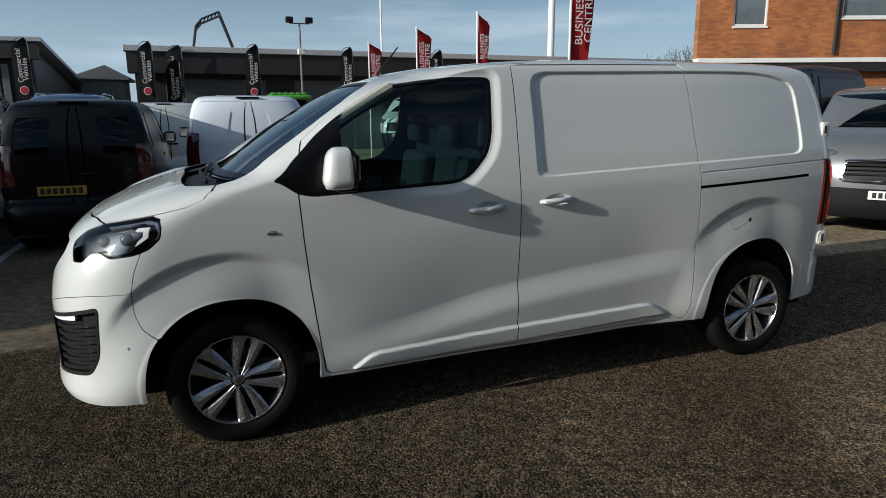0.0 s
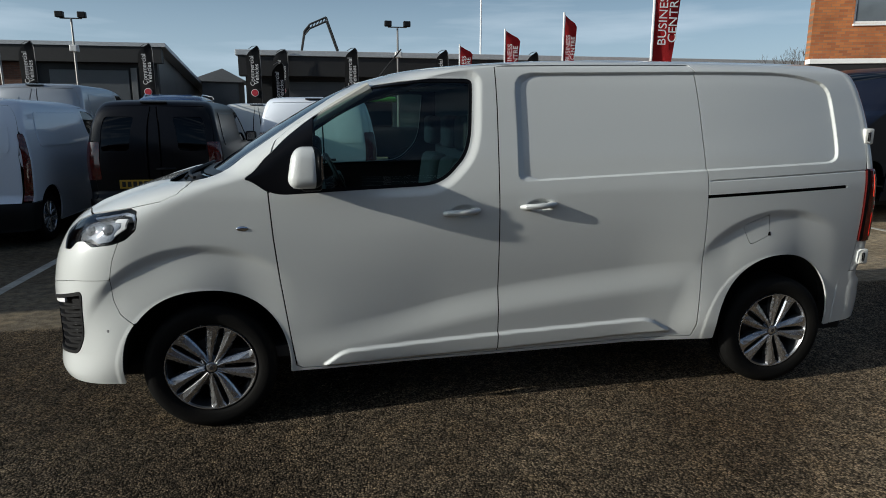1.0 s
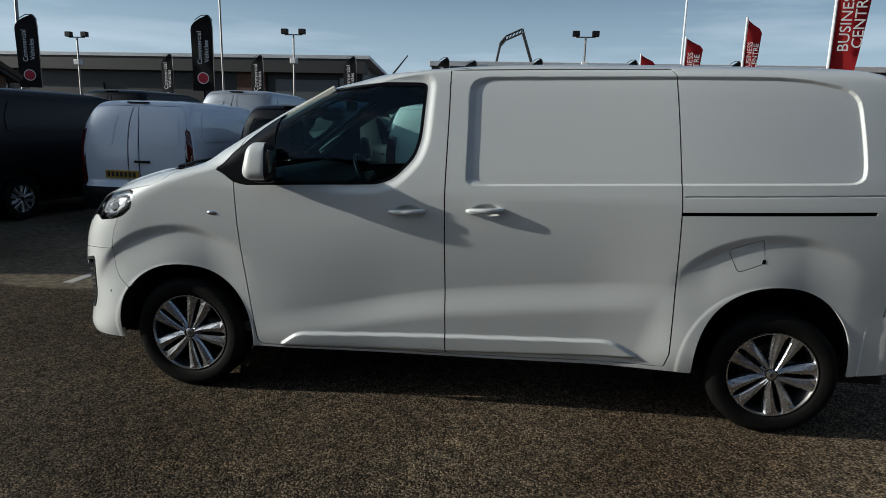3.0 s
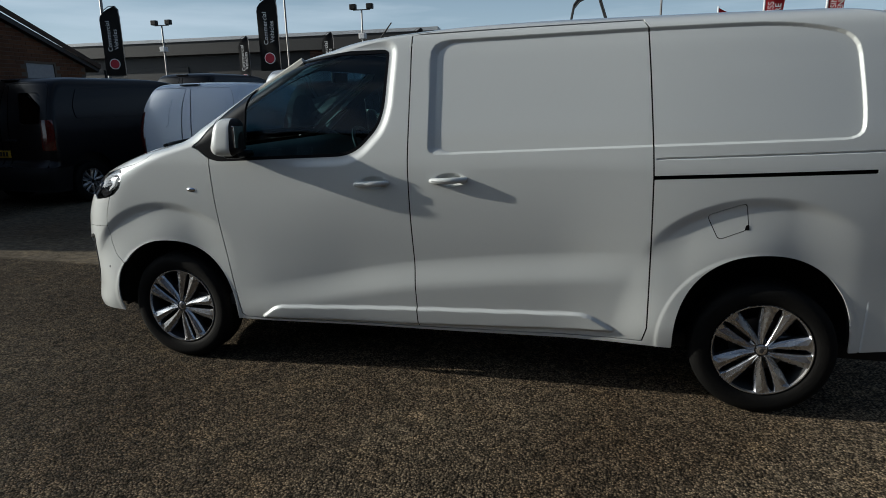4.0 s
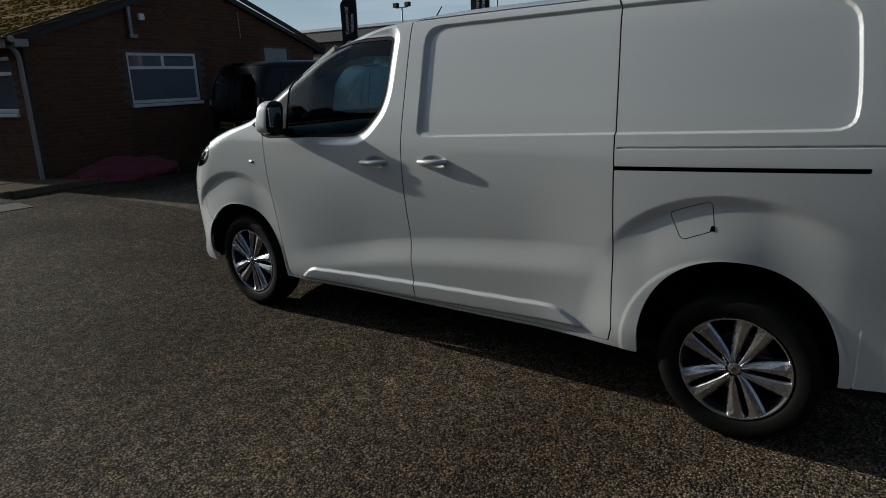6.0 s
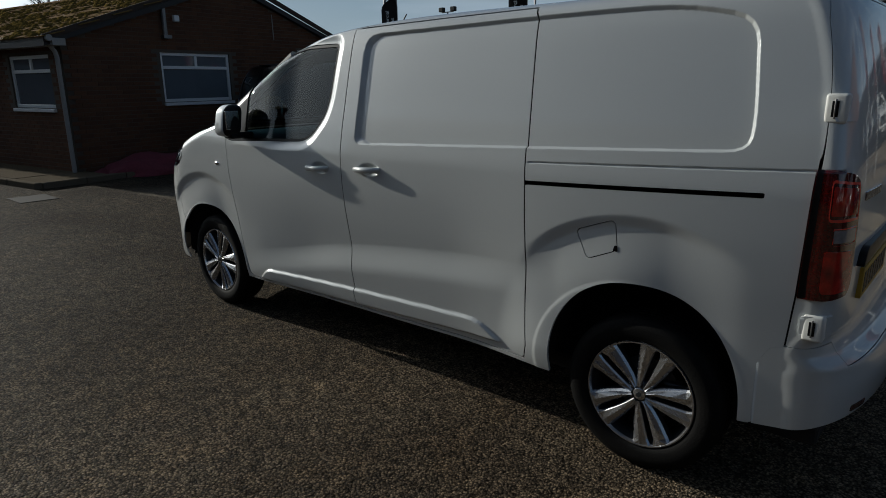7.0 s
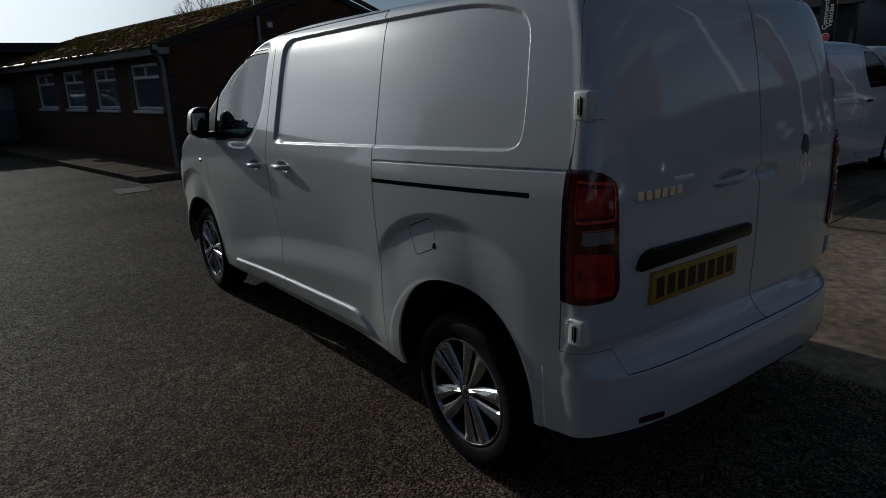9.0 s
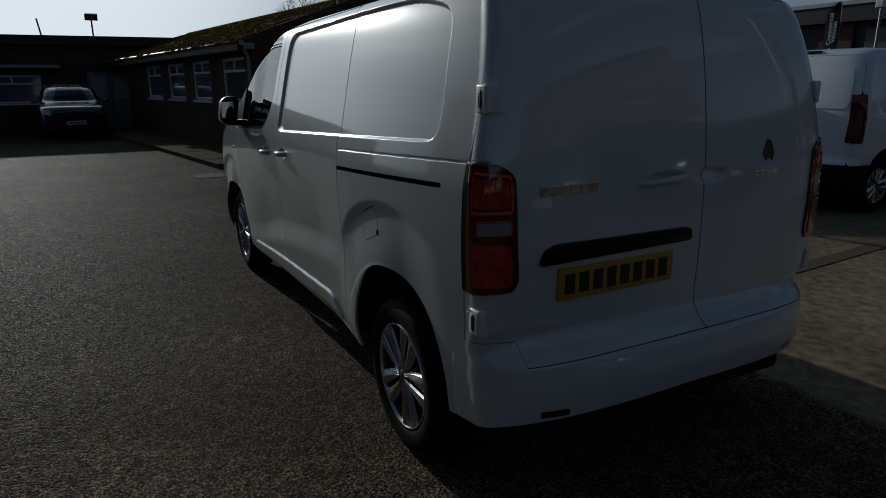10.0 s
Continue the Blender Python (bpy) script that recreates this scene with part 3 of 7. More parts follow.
def tail_s(pts):
    """Moves points of the tail, given for a rounder corner, to where they keep their distance across the tail."""
    out = []
    for s, z in pts:
        xo, xb = float(HERO.xr(z) - TAIL_L(z)), float(HERO.xr(z) - HERO.rl(z))
        if xo + 0.05 < s < 4.85:
            t = (s - xo) / (4.85 - xo) * math.pi / 2
            s = xb + math.acos(math.cos(t) ** float(HERO.rn(z) / TAIL_N(z))) * (4.85 - xb) * 2 / math.pi
        out.append((s, z))
    return out



def white_panel_van(m):
    """The subject: a medium panel van with sliding side door and twin rear doors, all panels gapped."""
    van = thing("panel_van", "white panel van with twin-spoke alloy wheels, parked on tarmac", "van", m)
    H = HERO
    Z = np.unique(np.round(np.concatenate([np.arange(0.17, 1.86, 0.008), np.arange(1.08, 1.49, 0.004), np.arange(1.75, 1.85, 0.004), np.arange(1.85, 1.9405, 0.003)]), 4))
    zs = lambda a, b: Z[(Z >= a - 0.01) & (Z <= b + 0.01)]
    door_f = inside([(0.116, 1.437), (0.24, 1.35), (0.335, 1.25), (H.s_x(0.35, 1.02), 1.02), (0.372, 0.80), (0.404, 0.546), (0.434, 0.325), (0.465, 0.306), (1.533, 0.311), (1.527, 0.60), (1.52, 0.9), (1.513, 1.25), (1.516, 1.66), (1.513, 1.886), (0.84, 1.872), (-0.16, 1.862), (-0.25, 1.82), (-0.235, 1.756), (-0.265, 1.606), (-0.151, 1.495)])
    slide_f = inside([(1.533, 0.311), (1.527, 0.60), (1.52, 0.9), (1.513, 1.25), (1.516, 1.66), (1.513, 1.874), (2.1, 1.889), (2.65, 1.898), (2.675, 1.86), (2.695, 1.645), (2.718, 1.357), (2.728, 1.174), (2.734, 0.814), (2.735, 0.42), (2.715, 0.342), (2.0, 0.320)])
    win_f = WIN_F
    base_x = lambda s, z: H.base(s, z)[..., 0]
    base_y = lambda s, z: H.base(s, z)[..., 1]
    pane_f = both(inset_by(win_f, 0.018), lambda s, z: base_x(s, z) - 0.56)
    arch1, arch2 = oval(0.0, 0.335, 0.405, 0.427), oval(3.255, 0.37, 0.398, 0.447)
    zb = curve_of([(-1.8, 0.30), (-1.2, 0.293), (-0.74, 0.285), (-0.4, 0.285), (0.3, 0.288), (0.44, 0.290), (1.5, 0.293), (2.85, 0.320), (3.60, 0.34), (3.82, 0.36), (4.13, 0.394), (4.47, 0.414), (4.85, 0.43)])
    floor_f = lambda s, z: z - zb(s)
    bon_f = inside([(-1.9, 1.126), (-1.171, 1.143), (-0.942, 1.137), (-0.70, 1.160), (-0.483, 1.178), (-0.246, 1.210), (-0.195, 1.245), (-0.30, 1.276), (-0.509, 1.298), (-0.76, 1.290), (-0.95, 1.284), (-1.9, 1.296)])
    bump_f = inside([(-1.9, 0.1), (-1.9, 1.126), (-1.171, 1.143), (-0.942, 1.137), (-0.60, 1.05), (-0.385, 1.022), (-0.415, 0.93), (-0.432, 0.831), (-0.428, 0.76), (-0.42, 0.72), (-0.39, 0.66), (-0.331, 0.608), (-0.2, 0.1)])
    bseam = curve_of([(-1.8, 0.715), (-1.41, 0.737), (-1.0, 0.80), (-0.73, 0.824), (-0.43, 0.833)])
    lamp_f = inside(rounded([(-0.985, 0.968), (-1.129, 1.045), (-1.061, 1.100), (-0.917, 1.138), (-0.483, 1.177), (-0.36, 1.165), (-0.285, 1.125), (-0.275, 1.08), (-0.339, 1.031), (-0.432, 1.008), (-0.602, 0.995), (-0.713, 1.020), (-0.806, 1.013), (-0.87, 0.972)], 0.02))
    chrome_f = inside(rounded([(-1.10, 1.05), (-0.97, 0.985), (-0.885, 0.985), (-0.81, 1.026), (-0.713, 1.034), (-0.60, 1.010), (-0.47, 1.022), (-0.43, 1.06), (-0.44, 1.118), (-0.65, 1.144), (-0.90, 1.122), (-1.05, 1.092)], 0.012))
    hook_f = inside(rounded([(-0.50, 1.134), (-0.39, 1.135), (-0.36, 1.085), (-0.441, 1.045), (-0.43, 1.07), (-0.40, 1.09), (-0.42, 1.115), (-0.50, 1.118)], 0.006))
    screen_f = inside([(-1.9, 1.326), (-0.46, 1.326), (-0.415, 1.36), (-0.40, 1.432), (-0.365, 1.573), (-0.43, 1.68), (-0.60, 1.765), (-0.85, 1.803), (-1.9, 1.808)])
    cowl_f = both(inside([(-1.9, 1.27), (-0.95, 1.272), (-0.72, 1.284), (-0.53, 1.293), (-0.41, 1.316), (-0.43, 1.345), (-1.9, 1.345)]), outside(screen_f, bon_f, gap=0.0))
    grille_f = inside(rounded([(-1.9, 0.80), (-1.43, 0.84), (-1.22, 0.99), (-1.25, 1.037), (-1.9, 1.06)], 0.03))
    fog_f = inside(rounded([(-1.42, 0.672), (-0.662, 0.772), (-0.70, 0.532), (-0.80, 0.435), (-1.32, 0.39)], [0.03, 0.04, 0.05, 0.06, 0.05]))
    lampr_f = inside(rounded(tail_s([(3.800, 0.872), (3.808, 1.304), (4.10, 1.297), (4.212, 1.264), (4.229, 1.195), (4.247, 0.912), (4.205, 0.878)]), [0.01, 0.01, 0.06, 0.05, 0.05, 0.03, 0.03]))
    door_l = inside([(3.782, 0.682), (3.797, 0.87), (3.812, 1.30), (3.816, 1.60), (3.83, 1.78), (3.90, 1.845), (H.s_y(0.30, 1.865), 1.862), (5.2, 1.868), (5.2, 0.622), (H.s_y(0.63, 0.62), 0.618), (H.s_y(0.23, 0.62), 0.608), (H.s_y(0.226, 0.66), 0.664), (H.s_y(0.215, 0.69), 0.690)])
    bumpr_f = inside([(3.70, 0.1), (3.70, 0.60), (3.735, 0.665), (3.782, 0.682), (H.s_y(0.215, 0.69), 0.690), (H.s_y(0.226, 0.66), 0.664), (H.s_y(0.23, 0.62), 0.608), (H.s_y(0.63, 0.62), 0.618), (5.2, 0.622), (5.2, 0.1)])
    flap_f = inside(rounded([(2.976, 1.0), (3.143, 1.062), (3.160, 0.940), (3.032, 0.886)], 0.022))
    rail_f = lambda s, z: np.minimum(np.minimum(s - 2.728, 3.664 - s), 0.0068 - np.abs(z - RAIL_Z(s)))

    for far in (False, True):
        ds = 0.03 if far else 0.008
        body_region = both(floor_f, arch1, arch2, outside(door_f, slide_f, gap=0.0033), outside(win_f, bump_f, bon_f, lamp_f, screen_f, cowl_f, flap_f, rail_f), outside(lampr_f, door_l, gap=0.003), outside(bumpr_f, gap=0.0004))
        skin(H, "body_side", body_region, (-1.8, 4.85), zs(0.17, 1.94), ds, WHITE, van, far=far, fine=None if far else (3.40, 3.66, 0.003))
        door = skin(H, "front_door", both(inset_by(door_f, 0.0033), outside(win_f, gap=0.0)), (-0.5, 1.56), zs(0.28, 1.9), ds, WHITE, van, far=far, flange=0.003)
        skin(H, "window_surround", both(inset_by(win_f, 0.001), outside(pane_f, gap=0.0)), (-0.2, 1.42), zs(1.2, 1.83), 0.008, GLOSS_BLACK, door, "black window surround", lift=-0.004, flange=0.02, far=far)
        skin(H, "window_pane", inset_by(pane_f, -0.004), (-0.2, 1.42), zs(1.22, 1.82), 0.02, GLASS, door, "tinted side window", lift=-0.010, flange=0, far=far)
        slide = skin(H, "sliding_door", inset_by(slide_f, 0.0035), (1.48, 2.77), zs(0.28, 1.91), ds, WHITE, van, far=far, flange=0.003)
        skin(H, "fuel_flap" if not far else "quarter_patch", inset_by(flap_f, 0.0015), (2.9, 3.2), zs(0.85, 1.1), ds, WHITE, van, far=far, flange=0.006)
        if not far:
            skin(H, "flap_notch", inside(rounded([(3.142, 0.936), (3.147, 0.958), (3.160, 0.960), (3.163, 0.934)], 0.004)), (3.1, 3.2), np.arange(0.92, 0.98, 0.004), 0.004, GLOSS_BLACK, van, "dark finger notch", lift=0.0015, flange=0)
        skin(H, "headlamp_lens", inset_by(lamp_f, 0.001), (-1.5, 0.0), zs(0.94, 1.19), 0.008 if not far else 0.02, CLEAR, van, "clear headlamp lens", lift=-0.002, flange=0, far=far)
        bowl = skin(HERO_BASE, "headlamp_bowl", inset_by(lamp_f, -0.004), (-1.5, 0.0), np.arange(0.94, 1.20, 0.01), 0.015, GLOSS_BLACK, van, "black headlamp bowl", lift=-0.05, flange=-0.04, far=far)
        skin(HERO_BASE, "chrome_reflector", chrome_f, (-1.3, -0.2), np.arange(0.98, 1.17, 0.006), 0.01, LAMP_GREY, bowl, "silver reflector", lift=-0.034, flange=0.02, far=far)
        skin(HERO_BASE, "lamp_hook", hook_f, (-0.7, -0.2), np.arange(1.0, 1.17, 0.004), 0.005, LAMP_WHITE, bowl, "white light guide", lift=-0.014, flange=0.015, far=far)
        skin(HERO_BASE, "lamp_brow", lambda s, z: np.minimum(0.006 - np.abs(lamp_f(s, z) - 0.016), z - 1.085 + 0.1 * (s + 0.4)), (-1.3, -0.2), np.arange(1.02, 1.18, 0.003), 0.006, LAMP_IN, bowl, "bright lamp strip", lift=-0.016, flange=0.012, far=far)
        for ls, lz, lr in ((-0.80, 1.075, 0.028), (-0.56, 1.085, 0.030)):
            c = HERO_BASE.at(np.array([ls]), np.array([lz]))[0] + HERO_BASE.normal(np.array([ls]), np.array([lz]))[0] * -0.03
            nn = Vector(HERO_BASE.normal(np.array([ls]), np.array([lz]))[0])
            bm = lathe_bm([(0.0, -0.022), (lr * 0.5, -0.018), (lr * 0.85, -0.008), (lr, 0.0), (lr, 0.01)], 24, m=Matrix.Translation(c) @ Vector((0, -1, 0)).rotation_difference(nn).to_matrix().to_4x4())
            if far:
                bm.transform(Matrix.Translation((0, 1.92, 0)) @ Matrix.Diagonal((1, -1, 1, 1)))
            part("projector", bm, LENS_DARK, bowl, "glass projector lens", True)
        tail = skin(H, "tail_lamp", inset_by(lampr_f, 0.001), (3.6, 4.5), zs(0.86, 1.32), 0.008 if not far else 0.012, DARK_RED, van, "red tail lamp with smoked reversing band", lift=0.010, flange=0.03, far=far)
        brake_f = inside(rounded(tail_s([(3.85, 1.278), (4.182, 1.266), (4.21, 1.143), (3.85, 1.143)]), 0.025))
        rev_f = inside(rounded(tail_s([(3.905, 1.124), (4.198, 1.124), (4.203, 1.066), (3.91, 1.066)]), 0.015))
        low_f = inside(rounded(tail_s([(3.85, 1.048), (4.198, 1.040), (4.205, 0.90), (3.85, 0.900)]), 0.03))
        for f, mm, nm in ((inset_by(brake_f, 0.02), RED_LENS, "brake_lens"), (both(brake_f, outside(inset_by(brake_f, 0.009), gap=0)), BRIGHT_RED, "brake_light_ring"), (inset_by(rev_f, 0.008), SMOKE, "reversing_lens"), (both(rev_f, outside(inset_by(rev_f, 0.005), gap=0)), BRIGHT_RED, "reversing_lens_edge"), (low_f, RED_LENS, "rear_lens")):
            skin(H, nm, f, (3.78, 4.5), np.arange(0.88, 1.30, 0.006), 0.007 if not far else 0.012, mm, tail, "", lift=0.013, flange=0.004, far=far)
        skin(HERO_BASE, "inner_lining", both(inset_by(floor_f, 0.02), inset_by(arch1, 0.01), inset_by(arch2, 0.01), outside(win_f, screen_f, lamp_f, grille_f, fog_f, gap=-0.012)), (-1.8, 4.85), np.arange(0.2, 1.93, 0.03), 0.03, CAVITY, van, "dark inner panel", lift=-0.07, flange=0, far=far)
        bmp = both(floor_f, arch1, inset_by(bump_f, 0.002), outside(grille_f, fog_f, lamp_f), outside(bon_f))
        skin(H, "front_bumper", both(bmp, lambda s, z: bseam(s) - 0.0015 - z), (-1.8, 0.0), zs(0.17, 1.15), ds if far else 0.01, WHITE, van, far=far, flange=0.006)
        skin(H, "nose_panel", both(bmp, lambda s, z: z - bseam(s) - 0.0015), (-1.8, 0.0), zs(0.7, 1.16), ds if far else 0.01, WHITE, van, far=far, flange=0.006)
        skin(HERO_BASE, "bumper_backing", both(bump_f, inset_by(arch1, 0.01), inset_by(floor_f, 0.02)), (-1.8, 0.0), np.arange(0.25, 1.14, 0.03), 0.03, CAVITY, van, "dark inner panel", lift=-0.06, flange=0, far=far)
        skin(H, "grille", inset_by(grille_f, 0.002), (-1.8, -0.9), zs(0.78, 1.07), 0.03, GLOSS_BLACK, van, "black grille", lift=-0.03, flange=0, far=far)
        fog = skin(H, "fog_lamp_panel", inset_by(fog_f, 0.002), (-1.6, -0.5), zs(0.35, 0.80), 0.012, TRIM, van, "black vented corner panel", lift=-0.028, flange=0, far=far)
        skin(H, "panel_rim", both(fog_f, outside(inset_by(fog_f, 0.016), gap=0)), (-1.6, -0.5), zs(0.35, 0.80), 0.006, TRIM, fog, "", lift=0.003, flange=0.03, far=far)
        for k in range(6):
            slope = lambda s, zz: zz + (s + 1.0) * 0.11
            zz = 0.45 + k * 0.041
            skin(H, "vent_slat", lambda s, z, zz=zz: np.minimum(inset_by(fog_f, 0.014)(s, z), 0.008 - np.abs(z - slope(s, zz))), (-1.5, -0.6), np.arange(zz - 0.07, zz + 0.07, 0.004), 0.02, TRIM, fog, "", lift=-0.008, flange=0.02, far=far)
        skin(H, "daytime_lamp", lambda s, z: np.minimum(np.minimum(s + 1.36, -0.90 - s), 0.011 - np.abs(z - 0.692 - (s + 1.08) * 0.10)), (-1.4, -0.8), np.arange(0.64, 0.74, 0.004), 0.01, LAMP_WHITE, fog, "bright lamp strip", lift=-0.002, flange=0.01, far=far)
        c = H.at(np.array([-0.475]), np.array([0.573]))[0]
        sensor = lathe_bm([(0.0, -0.002), (0.007, -0.001), (0.009, 0.003)], 14, m=Matrix.Translation(c))
        if far:
            sensor.transform(Matrix.Translation((0, 1.92, 0)) @ Matrix.Diagonal((1, -1, 1, 1)))
        part("parking_sensor", sensor, BLIND_GREY, van)
        skin(H, "bonnet", inset_by(bon_f, 0.002), (-1.8, 0.0), np.arange(1.10, 1.31, 0.005), 0.012 if not far else 0.03, WHITE, van, far=far, flange=0.008)
        skin(H, "windscreen", inset_by(screen_f, -0.004), (-1.8, 0.0), np.arange(1.31, 1.83, 0.015), 0.03, SCREEN, van, "windscreen with reflected sky put into its blue tint", lift=-0.008, flange=0, far=far)
        skin(H, "screen_band", both(inset_by(screen_f, 0.001), outside(inset_by(screen_f, 0.02), gap=0.0)), (-1.8, 0.0), np.arange(1.31, 1.83, 0.008), 0.012, GLOSS_BLACK, van, "black screen edge", lift=-0.004, flange=0.006, far=far)
        skin(H, "cowl", cowl_f, (-1.8, 0.0), np.arange(1.26, 1.36, 0.005), 0.02, TRIM, van, "black scuttle panel", lift=-0.025, flange=-0.02, far=far)
        split = 0.877
        # the twin rear doors part to one side of the middle
        if not far:
            rd = skin(H, "rear_door", both(inset_by(door_l, 0.0028), outside(lampr_f, gap=0.002)), (3.6, 4.85), zs(0.54, 1.88), 0.01, WHITE, van, flange=0.006, fine=(4.76, 4.8499, 0.0008))
        else:
            rd = skin(H, "rear_door", both(inset_by(door_l, 0.0028), outside(lampr_f, gap=0.002), lambda s, z: split - 0.003 - base_y(s, z)), (3.6, 4.85), zs(0.54, 1.88), 0.012, WHITE, van, far=True, flange=0.006, fine=(4.76, 4.8499, 0.0008))
            skin(H, "rear_door_edge", both(inset_by(door_l, 0.0028), lambda s, z: base_y(s, z) - split - 0.003), (4.6, 4.85), zs(0.54, 1.88), 0.004, WHITE, van, far=True, flange=0.006, fine=(4.76, 4.8499, 0.0008))
        skin(H, "rear_bumper", both(floor_f, arch2, inset_by(bumpr_f, 0.0)), (3.5, 4.85), zs(0.25, 0.7), 0.01 if not far else 0.015, WHITE, van, far=far)
        for hz in (1.50, 0.772):
            plate_f = inside(rounded(tail_s([(3.82, hz - 0.042), (3.82, hz + 0.042), (4.08, hz + 0.044), (4.09, hz - 0.042)]), 0.012))
            hinge = skin(H, "hinge", plate_f, (3.75, 4.3), np.arange(hz - 0.06, hz + 0.06, 0.005), 0.01, WHITE, van, "white rear door hinge with dark slot", lift=0.009, flange=0.009, far=far)
            xh = float(H.xr(hz) - H.rl(hz)) + 0.008
            yh = float(H.base(np.array([xh - 0.02]), np.array([hz]))[0, 1])
            for nm, mm, lo, hi, bev in (("hinge_bracket", HINGE_W, (xh, yh - 0.010, hz - 0.047), (xh + 0.066, yh + 0.05, hz + 0.047), 0.010), ("hinge_slot", GLOSS_BLACK, (xh + 0.020, yh - 0.012, hz - 0.026), (xh + 0.040, yh, hz + 0.024), 0.002), ("hinge_pin", STEEL, (xh + 0.027, yh - 0.0125, hz - 0.032), (xh + 0.033, yh - 0.006, hz + 0.03), 0.002)):
                bm = box_bm(lo, hi, bev, 3)
                if far:
                    bm.transform(Matrix.Translation((0, 1.92, 0)) @ Matrix.Diagonal((1, -1, 1, 1)))
                    bmesh.ops.reverse_faces(bm, faces=bm.faces[:])
                part(nm, bm, mm, hinge, "", True)
        skin(H, "lamp_edge", both(inset_by(lampr_f, 0.003), lambda s, z: 3.825 - s), (3.7, 3.9), zs(0.86, 1.32), 0.006, GLOSS_BLACK, tail, "black lamp edge", lift=0.0115, flange=0, far=far)
        skin(H, "bumper_reflector", inside(rounded([(4.29, 0.420), (4.29, 0.446), (4.425, 0.447), (4.425, 0.421)], 0.006)), (4.2, 4.5), np.arange(0.41, 0.46, 0.004), 0.01, DARK_RED, van, "dark red bumper reflector", lift=0.002, flange=0.004, far=far)
        # running gear
        yy = 0.05 if not far else 1.87
        for wx in (0.0, 3.275):
            wheel(van, wx, yy, 0.335, 0.335, 0.228, far=far)
        # arch liners
        for wx, wz, rr, a0, a1 in ((0.0, 0.335, 0.44, -0.06, math.pi + 0.08), (3.255, 0.36, 0.465, 0.06, math.pi + 0.03)):
            bm = bmesh.new()
            rows = []
            for yv in (0.105, 0.40):
                rows.append([bm.verts.new((wx + rr * math.cos(a), yv if not far else 1.92 - yv, wz + rr * math.sin(a))) for a in np.linspace(a0, a1, 40)])
            for k in range(39):
                bm.faces.new((rows[0][k], rows[0][k + 1], rows[1][k + 1], rows[1][k]))
            bm.faces.new(rows[1])
            part("arch_liner", bm, CAVITY, van)
        # mirrors
        sy = (lambda y: y) if not far else (lambda y: 1.92 - y)
        flipm = Matrix.Identity(4) if not far else Matrix.Translation((0, 1.92, 0)) @ Matrix.Diagonal((1, -1, 1, 1))
        def mirror_bm(keep_front):
            bm = bmesh.new()
            bmesh.ops.create_cube(bm, size=1, matrix=Matrix.LocRotScale((0.522, -0.078, 1.370), None, (0.165, 0.132, 0.20)))
            bmesh.ops.bevel(bm, geom=bm.edges[:], offset=0.058, segments=6, profile=0.55, affect="EDGES")
            for v in bm.verts:
                f = (v.co.z - 1.27) / 0.21
                v.co.x = 0.522 + (v.co.x - 0.522) * (1.06 - 0.30 * max(0.0, f) ** 2) + 0.012 * f
                v.co.y += 0.034 * f * f + 0.02 * max(0, -f)
            bmesh.ops.bisect_plane(bm, geom=bm.verts[:] + bm.edges[:] + bm.faces[:], plane_co=(0.543, 0, 0), plane_no=(1, 0.22, 0.0), clear_outer=keep_front, clear_inner=not keep_front)
            bm.transform(flipm)
            if far:
                bmesh.ops.reverse_faces(bm, faces=bm.faces[:])
            return bm
        mir = part("door_mirror", mirror_bm(True), WHITE, door, "white mirror cap", True)
        part("mirror_housing", mirror_bm(False), TRIM, mir, "black mirror housing", True)
        part("mirror_glass", box_bm((0.598, min(sy(-0.132), sy(-0.042)), 1.318), (0.607, max(sy(-0.132), sy(-0.042)), 1.432), 0.002), CHROME, mir, "mirror glass")
        part("mirror_arm", box_bm((0.50, min(sy(-0.1), sy(0.07)), 1.258), (0.60, max(sy(-0.1), sy(0.07)), 1.30), 0.018, 3), GLOSS_BLACK, mir, "black mirror foot", True)
        part("mirror_toe", box_bm((0.452, min(sy(-0.075), sy(-0.02)), 1.268), (0.50, max(sy(-0.075), sy(-0.02)), 1.335), 0.02, 3), WHITE, mir, "", True)
        # door handles
        for hx0, hx1, hz, own in ((1.215, 1.405, 1.124, door), (1.635, 1.825, 1.148, slide)):
            pts = [(hx0, sy(0.012), hz - 0.006), (hx0 + 0.02, sy(-0.014), hz - 0.003), ((hx0 + hx1) / 2, sy(-0.022), hz), (hx1 - 0.03, sy(-0.016), hz + 0.004), (hx1, sy(0.008), hz + 0.006)]
            part("door_handle", tube_bm(pts, 0.015, 10, radii=[0.011, 0.015, 0.016, 0.015, 0.012]), WHITE, own, "", True)
            part("lock_cover", box_bm((hx1 - 0.045, min(sy(-0.006), sy(0.02)), hz - 0.014), (hx1 - 0.005, max(sy(-0.006), sy(0.02)), hz + 0.018), 0.006), WHITE, own, "", True)
        # side repeaters
        bm = lathe_bm([(0.0, -0.016), (0.02, -0.012), (0.033, -0.004), (0.037, 0.004)], 20, m=pose(0.205, 0.012, 1.07) @ Matrix.Diagonal((1.15, 1, 0.5, 1)))
        bm.transform(flipm)
        part("side_repeater", bm, CHROME, van, "clear side repeater lamp", True)
    # floor pan and dark underside
    part("underbody", box_bm((-0.5, 0.22, 0.26), (3.9, 1.70, 0.34), 0.02), CAVITY, van)
    part("roof_cap", box_bm((1.9, 0.53, 1.915), (3.36, 1.39, 1.9385), 0.004), WHITE, van)
    # cabin
    part("bulkhead", box_bm((1.47, 0.22, 0.42), (1.50, 1.70, 1.80)), PLASTIC, van, "dark bulkhead behind the seats")
